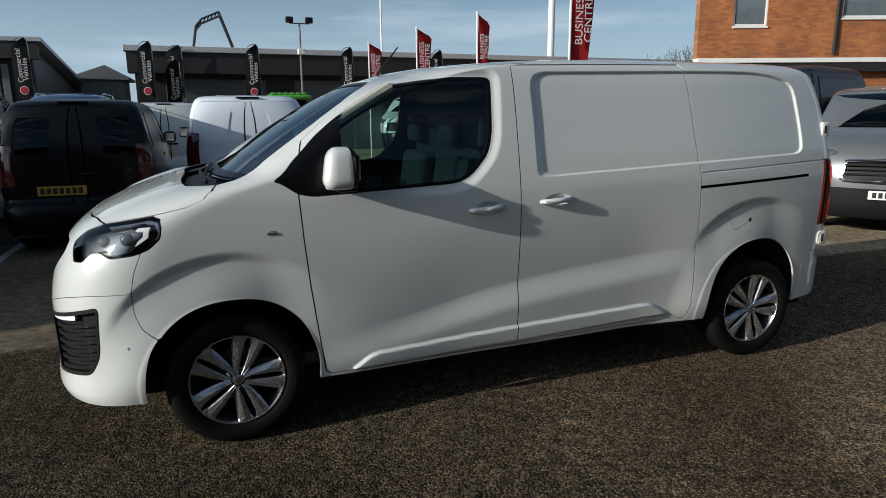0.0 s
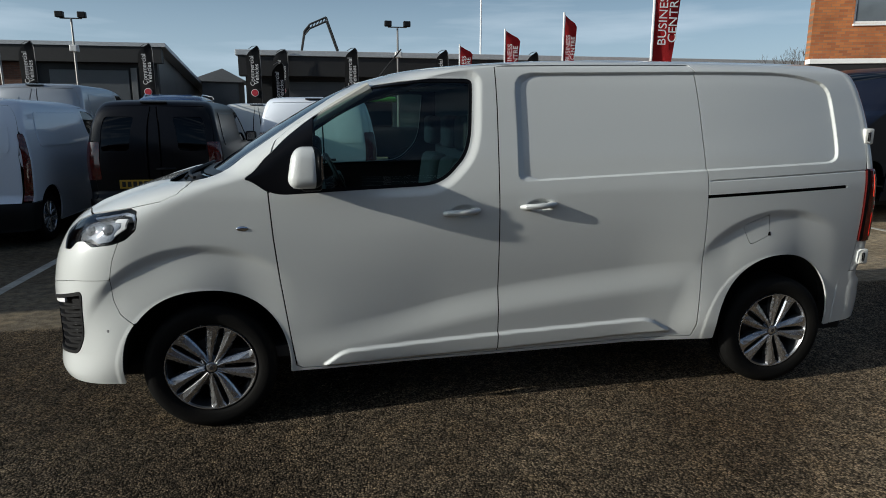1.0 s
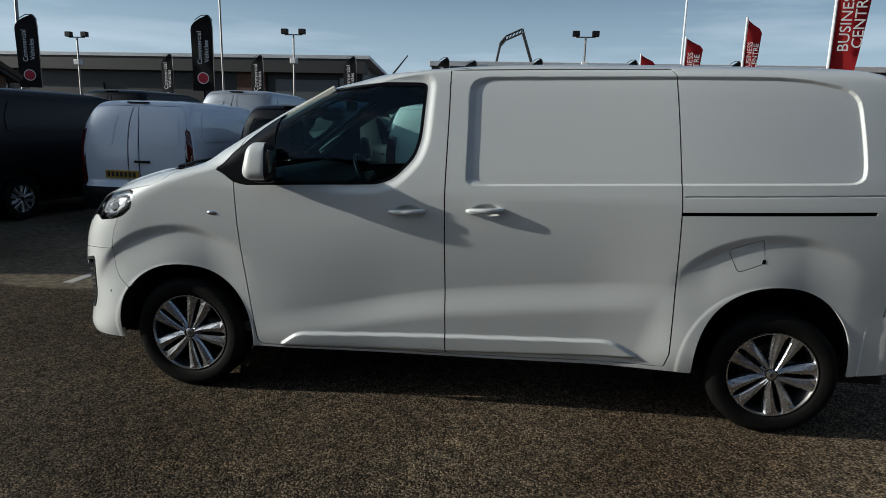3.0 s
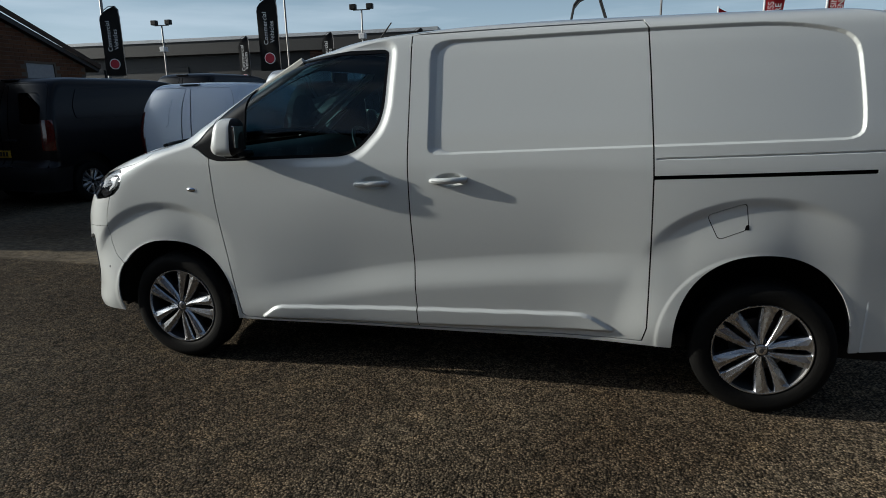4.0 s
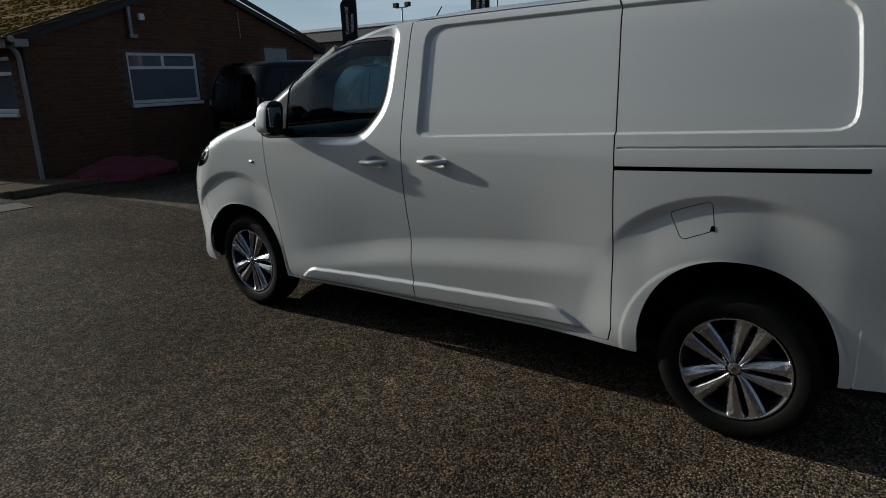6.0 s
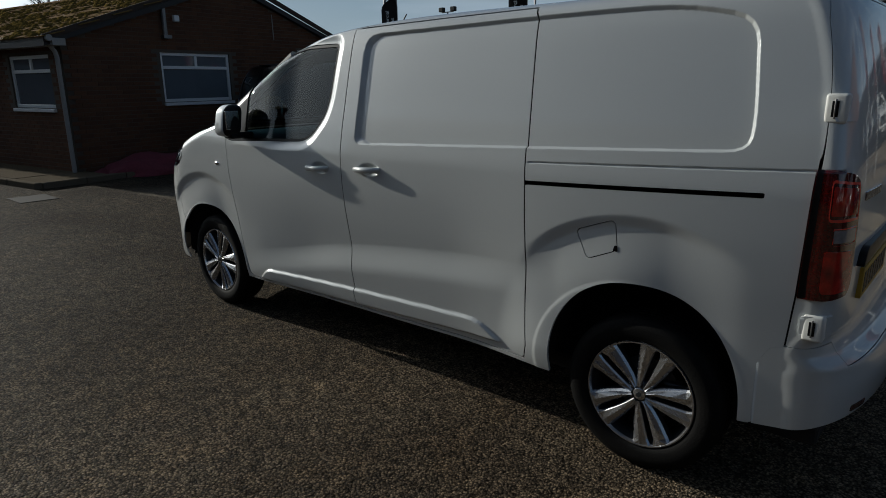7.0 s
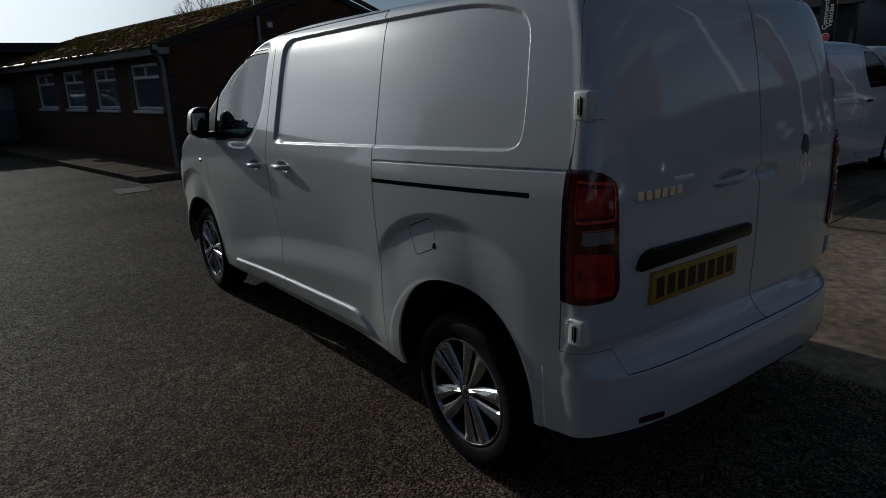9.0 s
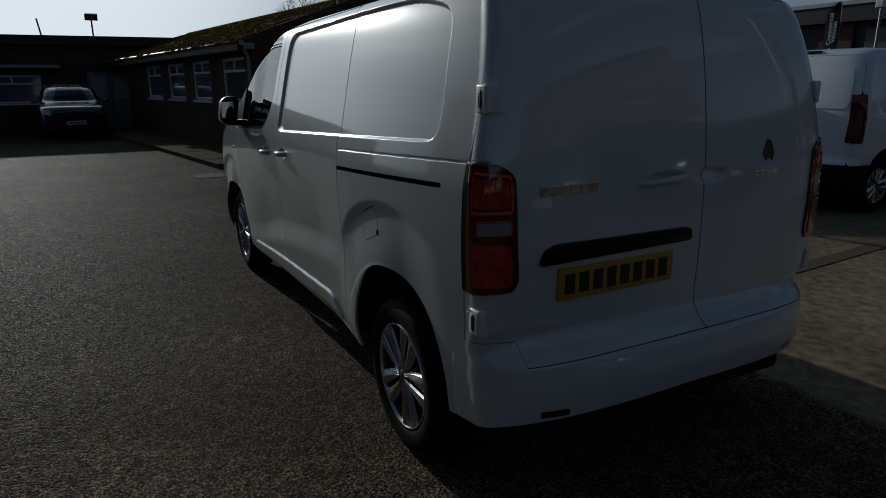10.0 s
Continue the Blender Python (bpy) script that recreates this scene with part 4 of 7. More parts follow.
    part("dashboard", prism_bm([(0.10, 0.75), (0.10, 1.25), (0.30, 1.285), (0.52, 1.25), (0.62, 1.16), (0.60, 0.95), (0.45, 0.75)], "y", 0.12, 1.80, 0.02), PLASTIC, van, "dark dashboard", True)
    part("headliner", box_bm((1.16, 0.24, 1.80), (1.5, 1.68, 1.82)), PALE_TRIM, van)
    part("cab_floor", box_bm((0.1, 0.1, 0.36), (1.5, 1.82, 0.42)), PLASTIC, van)
    for y0, y1 in ((0.16, 0.60), (0.62, 1.00), (1.24, 1.74)):
        st = part("cab_seat", box_bm((0.85, y0, 0.62), (1.36, y1, 0.80), 0.05, 3), SEAT, van, "dark cloth cab seat", True)
        part("seat_backrest", box_bm((1.28, y0 + 0.01, 0.74), (1.44, y1 - 0.01, 1.36), 0.05, 3, m=Matrix.Translation((1.36, 0, 0.74)) @ pose(0, 0, 0, 0, 8, 0) @ Matrix.Translation((-1.36, 0, -0.74))), SEAT, st, "", True)
        part("headrest", box_bm((1.36, (y0 + y1) / 2 - 0.11, 1.42), (1.46, (y0 + y1) / 2 + 0.11, 1.62), 0.035, 3), SEAT, st, "", True)
    ring = [Vector((0, 0.185 * math.cos(a), 0.185 * math.sin(a))) for a in np.linspace(0, math.tau, 41)[:-1]]
    wm = pose(0.72, 1.47, 1.18, 0, -28, 0)
    wh = part("steering_wheel", tube_bm([wm @ p for p in ring + ring[:1]], 0.015, 8, caps=False), TRIM, van, "dark steering wheel", True)
    part("steering_boss", box_bm((-0.03, -0.17, -0.04), (0.03, 0.17, 0.04), 0.02, m=wm), TRIM, wh, "", True)
    part("column", tube_bm([(0.72, 1.47, 1.18), (0.50, 1.47, 1.05)], 0.04), PLASTIC, wh)
    part("rear_view_mirror", box_bm((0.72, 0.86, 1.66), (0.75, 1.08, 1.73), 0.012), TRIM, van)
    for yv in (0.16, 1.76):
        part("pillar_trim", tube_bm([(0.26, yv, 1.34), (0.50, yv + (0.03 if yv < 1 else -0.03), 1.55), (0.86, yv + (0.07 if yv < 1 else -0.07), 1.76)], 0.03, 8), PALE_TRIM, van, "pale pillar trim", True)
    # rear furniture
    def rear(y0, y1, z0, z1, x, depth, mm, nm, label="", bev=0.006, own=None, seg=2):
        return part(nm, box_bm((x - 0.02, y0, z0), (x + depth, y1, z1), bev, seg), mm, own or van, label, True)
    tail_x = lambda y, z: float(H.base(np.array([H.s_y(y, z)]), np.array([z]))[0, 0])
    part("grab_strip", prism_bm(rounded([(0.283, 0.957), (0.305, 1.006), (0.35, 1.024), (0.965, 1.018), (0.985, 1.006), (0.985, 0.966)], 0.015), "x", 3.91, 3.955, 0.006), GLOSS_BLACK, van, "black handle strip over the plate", True)
    plate = rear(0.362, 0.898, 0.822, 0.936, 3.935, 0.012, YELLOW, "number_plate", "yellow rear plate with dark lettering bars", 0.003)
    for k in range(8):
        y = 0.386 + k * 0.0625
        part("plate_bar", box_bm((3.9465, y, 0.843), (3.9485, y + 0.043, 0.916)), INK, plate)
    for k in range(6):
        y = 0.284 + k * 0.0405
        part("badge_bar", box_bm((3.90, y, 1.190), (tail_x(y, 1.2) + 0.006, y + 0.033, 1.221), 0.002), CHROME, van, "chrome model badge bar")
    part("badge_shield", prism_bm(rounded([(1.39, 1.228), (1.372, 1.268), (1.395, 1.325), (1.42, 1.318), (1.445, 1.268), (1.44, 1.228), (1.415, 1.25)], 0.012), "x", 3.90, 3.932, 0.003), ALLOY_D, van, "dark chrome emblem")
    for k in range(4):
        part("badge_bar", box_bm((3.90, 1.33 + k * 0.036, 1.184), (3.937, 1.36 + k * 0.036, 1.20), 0.002), CHROME, van, "chrome model badge bar")
    part("rear_handle", tube_bm([(3.925, 0.715, 1.196), (3.948, 0.745, 1.198), (3.954, 0.84, 1.205), (3.95, 0.92, 1.21), (3.925, 0.95, 1.212)], 0.013, 10), WHITE, van, "", True)
    part("roof_aerial", tube_bm([(0.98, 0.96, 1.86), (1.12, 0.96, 2.03)], 0.006, 8, radii=[0.008, 0.004]), TRIM, van)
    for s0, s1_, z0, z1 in ((-0.52, -1.5, 1.302, 1.315), (-0.66, -1.75, 1.296, 1.335)):
        ss = np.linspace(s0, s1_, 14)
        zz = np.linspace(z0, z1, 14)
        pp = H.at(ss, zz) + H.normal(ss, zz) * 0.012
        part("wiper", tube_bm([tuple(q) for q in pp], 0.009, 6), TRIM, van, "black wiper arm", True)
    return van


# ---- other vehicles ----
PLAIN = Shell(1.92, [(0.17, -0.62), (0.25, -0.78), (0.45, -0.86), (0.70, -0.875), (0.86, -0.85), (1.00, -0.79), (1.10, -0.70), (1.165, -0.585), (1.215, -0.46), (1.265, -0.30), (1.31, -0.12), (1.34, -0.02), (1.42, 0.10), (1.62, 0.42), (1.75, 0.66), (1.82, 0.84), (1.87, 1.06), (1.905, 1.38), (1.925, 1.75), (1.94, 2.1)],
              [(0.17, 3.98), (0.50, 4.05), (0.60, 4.03), (0.66, 3.965), (0.72, 3.935), (0.95, 3.94), (1.2, 3.93), (1.5, 3.88), (1.75, 3.80), (1.85, 3.74), (1.90, 3.66), (1.925, 3.5), (1.94, 3.2)],
              [(0.17, 0.10), (0.28, 0.06), (0.5, 0.03), (0.9, 0.004), (1.1, 0.0), (1.3, 0.02), (1.5, 0.06), (1.7, 0.11), (1.82, 0.15), (1.88, 0.2), (1.92, 0.30), (1.94, 0.6)],
              [(0.17, 0.42), (0.45, 0.55), (1.0, 0.54), (1.16, 0.50), (1.3, 0.38), (1.42, 0.34), (1.82, 0.36), (1.94, 0.5)], [(0.17, 2.6), (1.16, 2.9), (1.45, 2.5), (1.94, 2.2)],
              [(0.17, 0.2), (0.6, 0.22), (0.75, 0.15), (1.5, 0.15), (1.94, 0.3)], [(0.17, 2.6), (0.75, 3.0), (1.5, 3.0), (1.94, 2.3)], -1.8, 4.85)
CAR = Shell(1.84, [(0.2, -0.72), (0.45, -0.84), (0.7, -0.85), (0.85, -0.78), (0.95, -0.62), (1.0, -0.40), (1.05, 0.0), (1.09, 0.25), (1.3, 0.62), (1.48, 1.0), (1.56, 1.3), (1.60, 1.7), (1.62, 2.0)],
            [(0.2, 3.55), (0.5, 3.66), (0.8, 3.66), (1.05, 3.62), (1.3, 3.45), (1.5, 3.2), (1.58, 3.0), (1.62, 2.6)],
            [(0.2, 0.10), (0.35, 0.04), (0.6, 0.01), (0.85, 0.0), (1.05, 0.04), (1.3, 0.14), (1.5, 0.22), (1.58, 0.32), (1.62, 0.6)],
            [(0.2, 0.45), (0.8, 0.6), (1.05, 0.7), (1.3, 0.6), (1.62, 0.5)], [(0.2, 2.5), (1.62, 2.3)], [(0.2, 0.3), (1.0, 0.35), (1.62, 0.4)], [(0.2, 2.6), (1.62, 2.3)], -1.6, 4.5)


def scaled(ob, k):
    ob.data.transform(Matrix.Diagonal((*k, 1)))
    return ob


def parked_van(name, label, paint_mat, size, m, bumper=None, rear_glass=None, side_glass=False, lamp=(0.86, 1.36, 0.16), plate=YELLOW, ring=CHROME, hitch=None, fine=0.05, panel=True):
    """A parked panel van, nose to -x: body, doors, glass, lamps, bumpers, mirrors, wheels and plates."""
    van = thing(name, label, "van", m)
    H, k = PLAIN, (size[0] / 4.93, size[1] / 1.92, size[2] / 1.94)
    bumper = bumper or paint_mat
    zall = np.unique(np.round(np.concatenate([np.arange(0.2, 1.86, 0.04), np.arange(1.1, 1.36, 0.015), np.arange(1.85, 1.9405, 0.01)]), 4))
    arch1, arch2 = oval(0.0, 0.33, 0.40, 0.42), oval(3.26, 0.35, 0.40, 0.43)
    X = lambda pts: [(H.s_x(x, z) if x < 0.6 else x, z) for x, z in pts]
    win = inside(rounded(X([(0.30, 1.30), (0.62, 1.60), (0.95, 1.76), (1.42, 1.79), (1.42, 1.5), (1.30, 1.28)]), 0.05))
    screen = inside([(-1.9, 1.35)] + X([(0.07, 1.35), (0.36, 1.57), (0.56, 1.70), (0.78, 1.80)]) + [(-1.9, 1.82)])
    lampf = inside(rounded(X([(-0.70, 0.95), (-0.70, 1.06), (-0.40, 1.14), (-0.30, 1.10), (-0.44, 0.98)]), 0.03))
    grille = inside(rounded([(-1.9, 0.68), (H.s_x(-0.825, 0.70), 0.70), (H.s_x(-0.775, 0.97), 0.97), (-1.9, 0.99)], 0.03))
    lampr = inside(rounded([(H.s_y(0.03, 1.0) - 0.05, lamp[0]), (H.s_y(0.03, 1.2) - 0.03, lamp[1]), (H.s_y(0.03 + lamp[2], 1.2), lamp[1]), (H.s_y(0.05 + lamp[2], 1.0), lamp[0])], 0.03))
    low1 = lambda s, z: np.minimum(0.62 - z, -0.38 - s)
    low2 = lambda s, z: np.minimum(0.60 - z, s - 3.62)
    doorr = inside([(H.s_y(0.13, 0.6), 0.60), (H.s_y(0.13, 1.2), 1.2), (H.s_y(0.17, 1.7), 1.70), (H.s_y(0.26, 1.84), 1.84), (4.83, 1.845), (4.83, 0.60)])
    pane = inside(rounded([(H.s_y(0.24, 1.3), 1.24), (H.s_y(0.28, 1.7), 1.70), (4.70, 1.70), (4.70, 1.24)], 0.05))
    sidep = inside(rounded([(1.62, 1.30), (1.62, 1.76), (3.30, 1.76), (3.45, 1.5), (3.45, 1.30)], 0.06))
    door1 = inside([(0.36, 1.28), (0.42, 0.36), (1.50, 0.36), (1.50, 1.84), (0.95, 1.80)])
    ground_f = lambda s, z: z - 0.24
    holes = [win, screen, lampf, grille, lampr, low1, low2, doorr]
    for far in (False, True):
        q = [skin(H, "body", both(ground_f, arch1, arch2, outside(*holes, door1, gap=0.004)), (-1.8, 4.85), zall, fine, paint_mat, van, far=far, flange=0.02)]
        q.append(skin(H, "front_door", both(inset_by(door1, 0.003), outside(win, gap=0.0)), (0.2, 1.6), zall, fine, paint_mat, van, far=far, flange=0.02))
        q.append(skin(H, "side_window", win, (0.0, 1.6), zall, 0.03, GLASS_D, van, "dark side window", lift=-0.01, flange=0, far=far))
        q.append(skin(H, "windscreen", screen, (-1.8, 1.1), zall, 0.08, GLASS_D, van, "dark windscreen", lift=-0.008, flange=0, far=far))
        q.append(skin(H, "headlamp", lampf, (-1.5, 0.0), zall, 0.02, LAMP_IN, van, "bright headlamp", lift=-0.004, flange=0.02, far=far))
        q.append(skin(H, "grille", grille, (-1.8, -0.8), zall, 0.06, TRIM, van, "dark grille", lift=-0.02, flange=0, far=far))
        q.append(skin(H, "grille_frame", both(grille, outside(inset_by(grille, 0.035), gap=0)), (-1.8, -0.8), zall, 0.03, ring, van, "bright grille frame", lift=0.006, flange=0.02, far=far))
        q.append(skin(H, "tail_lamp", lampr, (3.5, 4.5), zall, 0.02, DARK_RED, van, "red tail lamp", lift=0.012, flange=0.02, far=far))
        q.append(skin(H, "front_bumper", both(ground_f, arch1, inset_by(low1, 0.002)), (-1.8, -0.2), zall, fine, bumper, van, far=far, flange=0.02))
        q.append(skin(H, "rear_bumper", both(ground_f, arch2, inset_by(low2, 0.002)), (3.4, 4.85), zall, fine, bumper, van, far=far, flange=0.02, lift=0.02))
        rd = skin(H, "rear_door", both(inset_by(doorr, 0.004), *([outside(pane, gap=0)] if rear_glass else [])), (3.7, 4.85), zall, 0.03, paint_mat, van, far=far, flange=0.02)
        q.append(rd)
        if rear_glass:
            q.append(skin(H, "rear_window", pane, (3.7, 4.85), zall, 0.04, rear_glass, rd, "dark rear window", lift=-0.01, flange=0, far=far))
        elif panel:
            q.append(skin(H, "pressed_panel", pane, (3.7, 4.85), zall, 0.03, paint_mat, rd, lift=0.008, flange=0.02, far=far))
        if side_glass:
            q.append(skin(H, "load_window", sidep, (1.5, 3.6), zall, 0.06, GLASS_D, van, "dark side window", lift=0.006, flange=0.004, far=far))
        elif panel:
            q.append(skin(H, "side_panel", sidep, (1.5, 3.6), zall, 0.05, paint_mat, van, lift=0.01, flange=0.02, far=far))
        for ob in q:
            if ob:
                scaled(ob, k)
        W = size[1]
        for wx in (0.0, 3.26 * k[0]):
            wheel(van, wx, 0.05 if not far else W - 0.05, 0.325, 0.325, 0.205, far=far, detail=False)
        y0 = -0.17 if not far else W - 0.02
        mi = part("door_mirror", box_bm((0.48 * k[0], y0, 1.26 * k[2]), (0.60 * k[0], y0 + 0.19, 1.45 * k[2]), 0.045, 3), TRIM, van, "black door mirror", True)
        part("mirror_glass", box_bm((0.60 * k[0], y0 + 0.03, 1.29 * k[2]), (0.604 * k[0], y0 + 0.16, 1.42 * k[2])), CHROME, mi)
        hy = -0.02 if not far else W - 0.02
        part("door_handle", box_bm((1.22 * k[0], hy, 1.09 * k[2]), (1.40 * k[0], hy + 0.04, 1.125 * k[2]), 0.012), TRIM, van)
    W = size[1]
    part("underbody", box_bm((-0.4 * k[0], 0.2, 0.22), (3.8 * k[0], W - 0.2, 0.34), 0.02), CAVITY, van)
    # a solid near-black box fills the load space
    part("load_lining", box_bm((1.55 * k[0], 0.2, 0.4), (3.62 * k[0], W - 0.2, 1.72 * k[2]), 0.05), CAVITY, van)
    part("roof_cap", box_bm((1.9 * k[0], 0.5 * k[1], 1.90 * k[2]), (3.2 * k[0], 1.42 * k[1], 1.937 * k[2]), 0.01), paint_mat, van)
    xr = 3.945 * k[0]
    pl = part("number_plate", box_bm((xr, W / 2 - 0.26 - 0.18, 0.74 * k[2]), (xr + 0.02, W / 2 + 0.26 - 0.18, 0.74 * k[2] + 0.11), 0.003), plate, van, "rear plate with dark bars")
    for i in range(7):
        part("plate_bar", box_bm((xr + 0.02, W / 2 - 0.41 + i * 0.067, 0.74 * k[2] + 0.02), (xr + 0.022, W / 2 - 0.365 + i * 0.067, 0.74 * k[2] + 0.09)), INK, pl)
    part("rear_handle", box_bm((xr - 0.02, W / 2 + 0.02, 0.98 * k[2]), (xr + 0.03, W / 2 + 0.26, 1.015 * k[2]), 0.012), TRIM, van, "", True)
    part("roof_spoiler_lamp", box_bm((3.66 * k[0], W / 2 - 0.16, 1.885 * k[2]), (3.74 * k[0], W / 2 + 0.16, 1.905 * k[2]), 0.006), TRIM, van)
    xf = -0.885 * k[0]
    fp = part("front_plate", box_bm((xf - 0.02, W / 2 - 0.26, 0.50 * k[2]), (xf, W / 2 + 0.26, 0.50 * k[2] + 0.11), 0.003), WHITE_PLATE, van, "white front plate with dark bars")
    for i in range(7):
        part("plate_bar", box_bm((xf - 0.022, W / 2 - 0.23 + i * 0.067, 0.50 * k[2] + 0.02), (xf - 0.02, W / 2 - 0.185 + i * 0.067, 0.50 * k[2] + 0.09)), INK, fp)
    for i in range(4):
        z = (0.79 + i * 0.055) * k[2]
        part("grille_bar", box_bm((xf + 0.02, W / 2 - 0.55, z), (xf + 0.06, W / 2 + 0.55, z + 0.018), 0.004), TRIM, van)
    return van


def parked_car(name, label, paint_mat, m, kz=1.0, kx=1.0):
    """A parked five-door car, nose to -x."""
    car = thing(name, label, "car", m)
    H, k = CAR, (kx, 1.0, kz)
    zall = np.unique(np.round(np.concatenate([np.arange(0.2, 1.57, 0.04), np.arange(0.94, 1.12, 0.015), np.arange(1.56, 1.6205, 0.01)]), 4))
    arch1, arch2 = oval(0.0, 0.34, 0.40, 0.40), oval(2.68, 0.34, 0.40, 0.40)
    X = lambda pts: [(H.s_x(x, z) if x < 1.5 else x, z) for x, z in pts]
    win = inside(rounded(X([(0.62, 1.10), (1.15, 1.46), (1.5, 1.52), (2.3, 1.52), (2.85, 1.42), (2.95, 1.12)]), 0.05))
    screen = inside([(-1.7, 1.11)] + X([(0.42, 1.12), (0.68, 1.3), (0.95, 1.44), (1.1, 1.50)]) + [(-1.7, 1.52)])
    lampf = inside(rounded(X([(-0.74, 0.72), (-0.66, 0.86), (-0.22, 0.90), (-0.24, 0.80)]), 0.03))
    grille = inside(rounded([(-1.7, 0.50), (H.s_x(-0.70, 0.55), 0.52), (H.s_x(-0.76, 0.75), 0.78), (-1.7, 0.80)], 0.04))
    lampr = inside(rounded([(H.s_x(3.4, 0.85), 0.80), (H.s_y(0.02, 1.0), 1.04), (H.s_y(0.4, 1.0), 1.0), (H.s_y(0.4, 0.9), 0.84)], 0.03))
    rearw = inside([(H.s_y(0.28, 1.2), 1.12), (H.s_y(0.34, 1.45), 1.46), (4.6, 1.48), (4.6, 1.12)])
    gf = lambda s, z: z - 0.22
    for far in (False, True):
        q = [skin(H, "body", both(gf, arch1, arch2, outside(win, screen, lampf, grille, lampr, rearw, gap=0.004)), (-1.6, 4.5), zall, 0.05, paint_mat, car, far=far, flange=0.02)]
        q.append(skin(H, "side_window", win, (0.0, 3.2), zall, 0.05, GLASS_D, car, "dark side windows", lift=-0.008, flange=0, far=far))
        q.append(skin(H, "windscreen", screen, (-1.6, 1.6), zall, 0.06, GLASS_D, car, "dark windscreen", lift=-0.006, flange=0, far=far))
        q.append(skin(H, "rear_window", rearw, (2.8, 4.5), zall, 0.05, GLASS_D, car, "dark rear window", lift=-0.006, flange=0, far=far))
        q.append(skin(H, "headlamp", lampf, (-1.5, 0.2), zall, 0.02, LAMP_IN, car, "bright headlamp", lift=-0.003, flange=0.02, far=far))
        q.append(skin(H, "tail_lamp", lampr, (2.8, 4.5), zall, 0.03, RED_LENS, car, "red tail lamp", lift=0.006, flange=0.02, far=far))
        q.append(skin(H, "grille", grille, (-1.6, -0.5), zall, 0.04, TRIM, car, "dark grille", lift=-0.02, flange=0, far=far))
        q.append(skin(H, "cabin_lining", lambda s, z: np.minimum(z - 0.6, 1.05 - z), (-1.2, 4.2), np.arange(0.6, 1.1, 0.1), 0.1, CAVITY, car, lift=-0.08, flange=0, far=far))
        for ob in q:
            if ob:
                scaled(ob, k)
        for wx in (0.0, 2.68 * kx):
            wheel(car, wx, 0.04 if not far else 1.80, 0.33, 0.33, 0.22, far=far, detail=False)
        y0 = -0.16 if not far else 1.84 - 0.02
        part("door_mirror", box_bm((0.62 * kx, y0, 1.05 * kz), (0.74 * kx, y0 + 0.18, 1.18 * kz), 0.035, 3), paint_mat, car, "", True)
        part("roof_rail", tube_bm([(1.2 * kx, 0.30 if not far else 1.54, 1.56 * kz), (1.4 * kx, 0.29 if not far else 1.55, 1.615 * kz), (2.5 * kx, 0.29 if not far else 1.55, 1.62 * kz), (2.7 * kx, 0.30 if not far else 1.54, 1.56 * kz)], 0.014), CHROME, car, "", True)
    part("underbody", box_bm((-0.4, 0.2, 0.22), (3.2 * kx, 1.64, 0.34), 0.02), CAVITY, car)
    part("roof_cap", box_bm((1.75 * kx, 0.5, 1.59 * kz), (2.7 * kx, 1.34, 1.618 * kz), 0.006), paint_mat, car)
    fp = part("front_plate", box_bm((-0.88 * kx, 0.66, 0.44), (-0.855 * kx, 1.18, 0.55), 0.003), WHITE_PLATE, car, "white front plate with dark bars")
    for i in range(7):
        part("plate_bar", box_bm((-0.882 * kx, 0.69 + i * 0.067, 0.46), (-0.88 * kx, 0.735 + i * 0.067, 0.53)), INK, fp)
    return car


# ---- ground ----
def ground_z(x, y):
    return 0.0


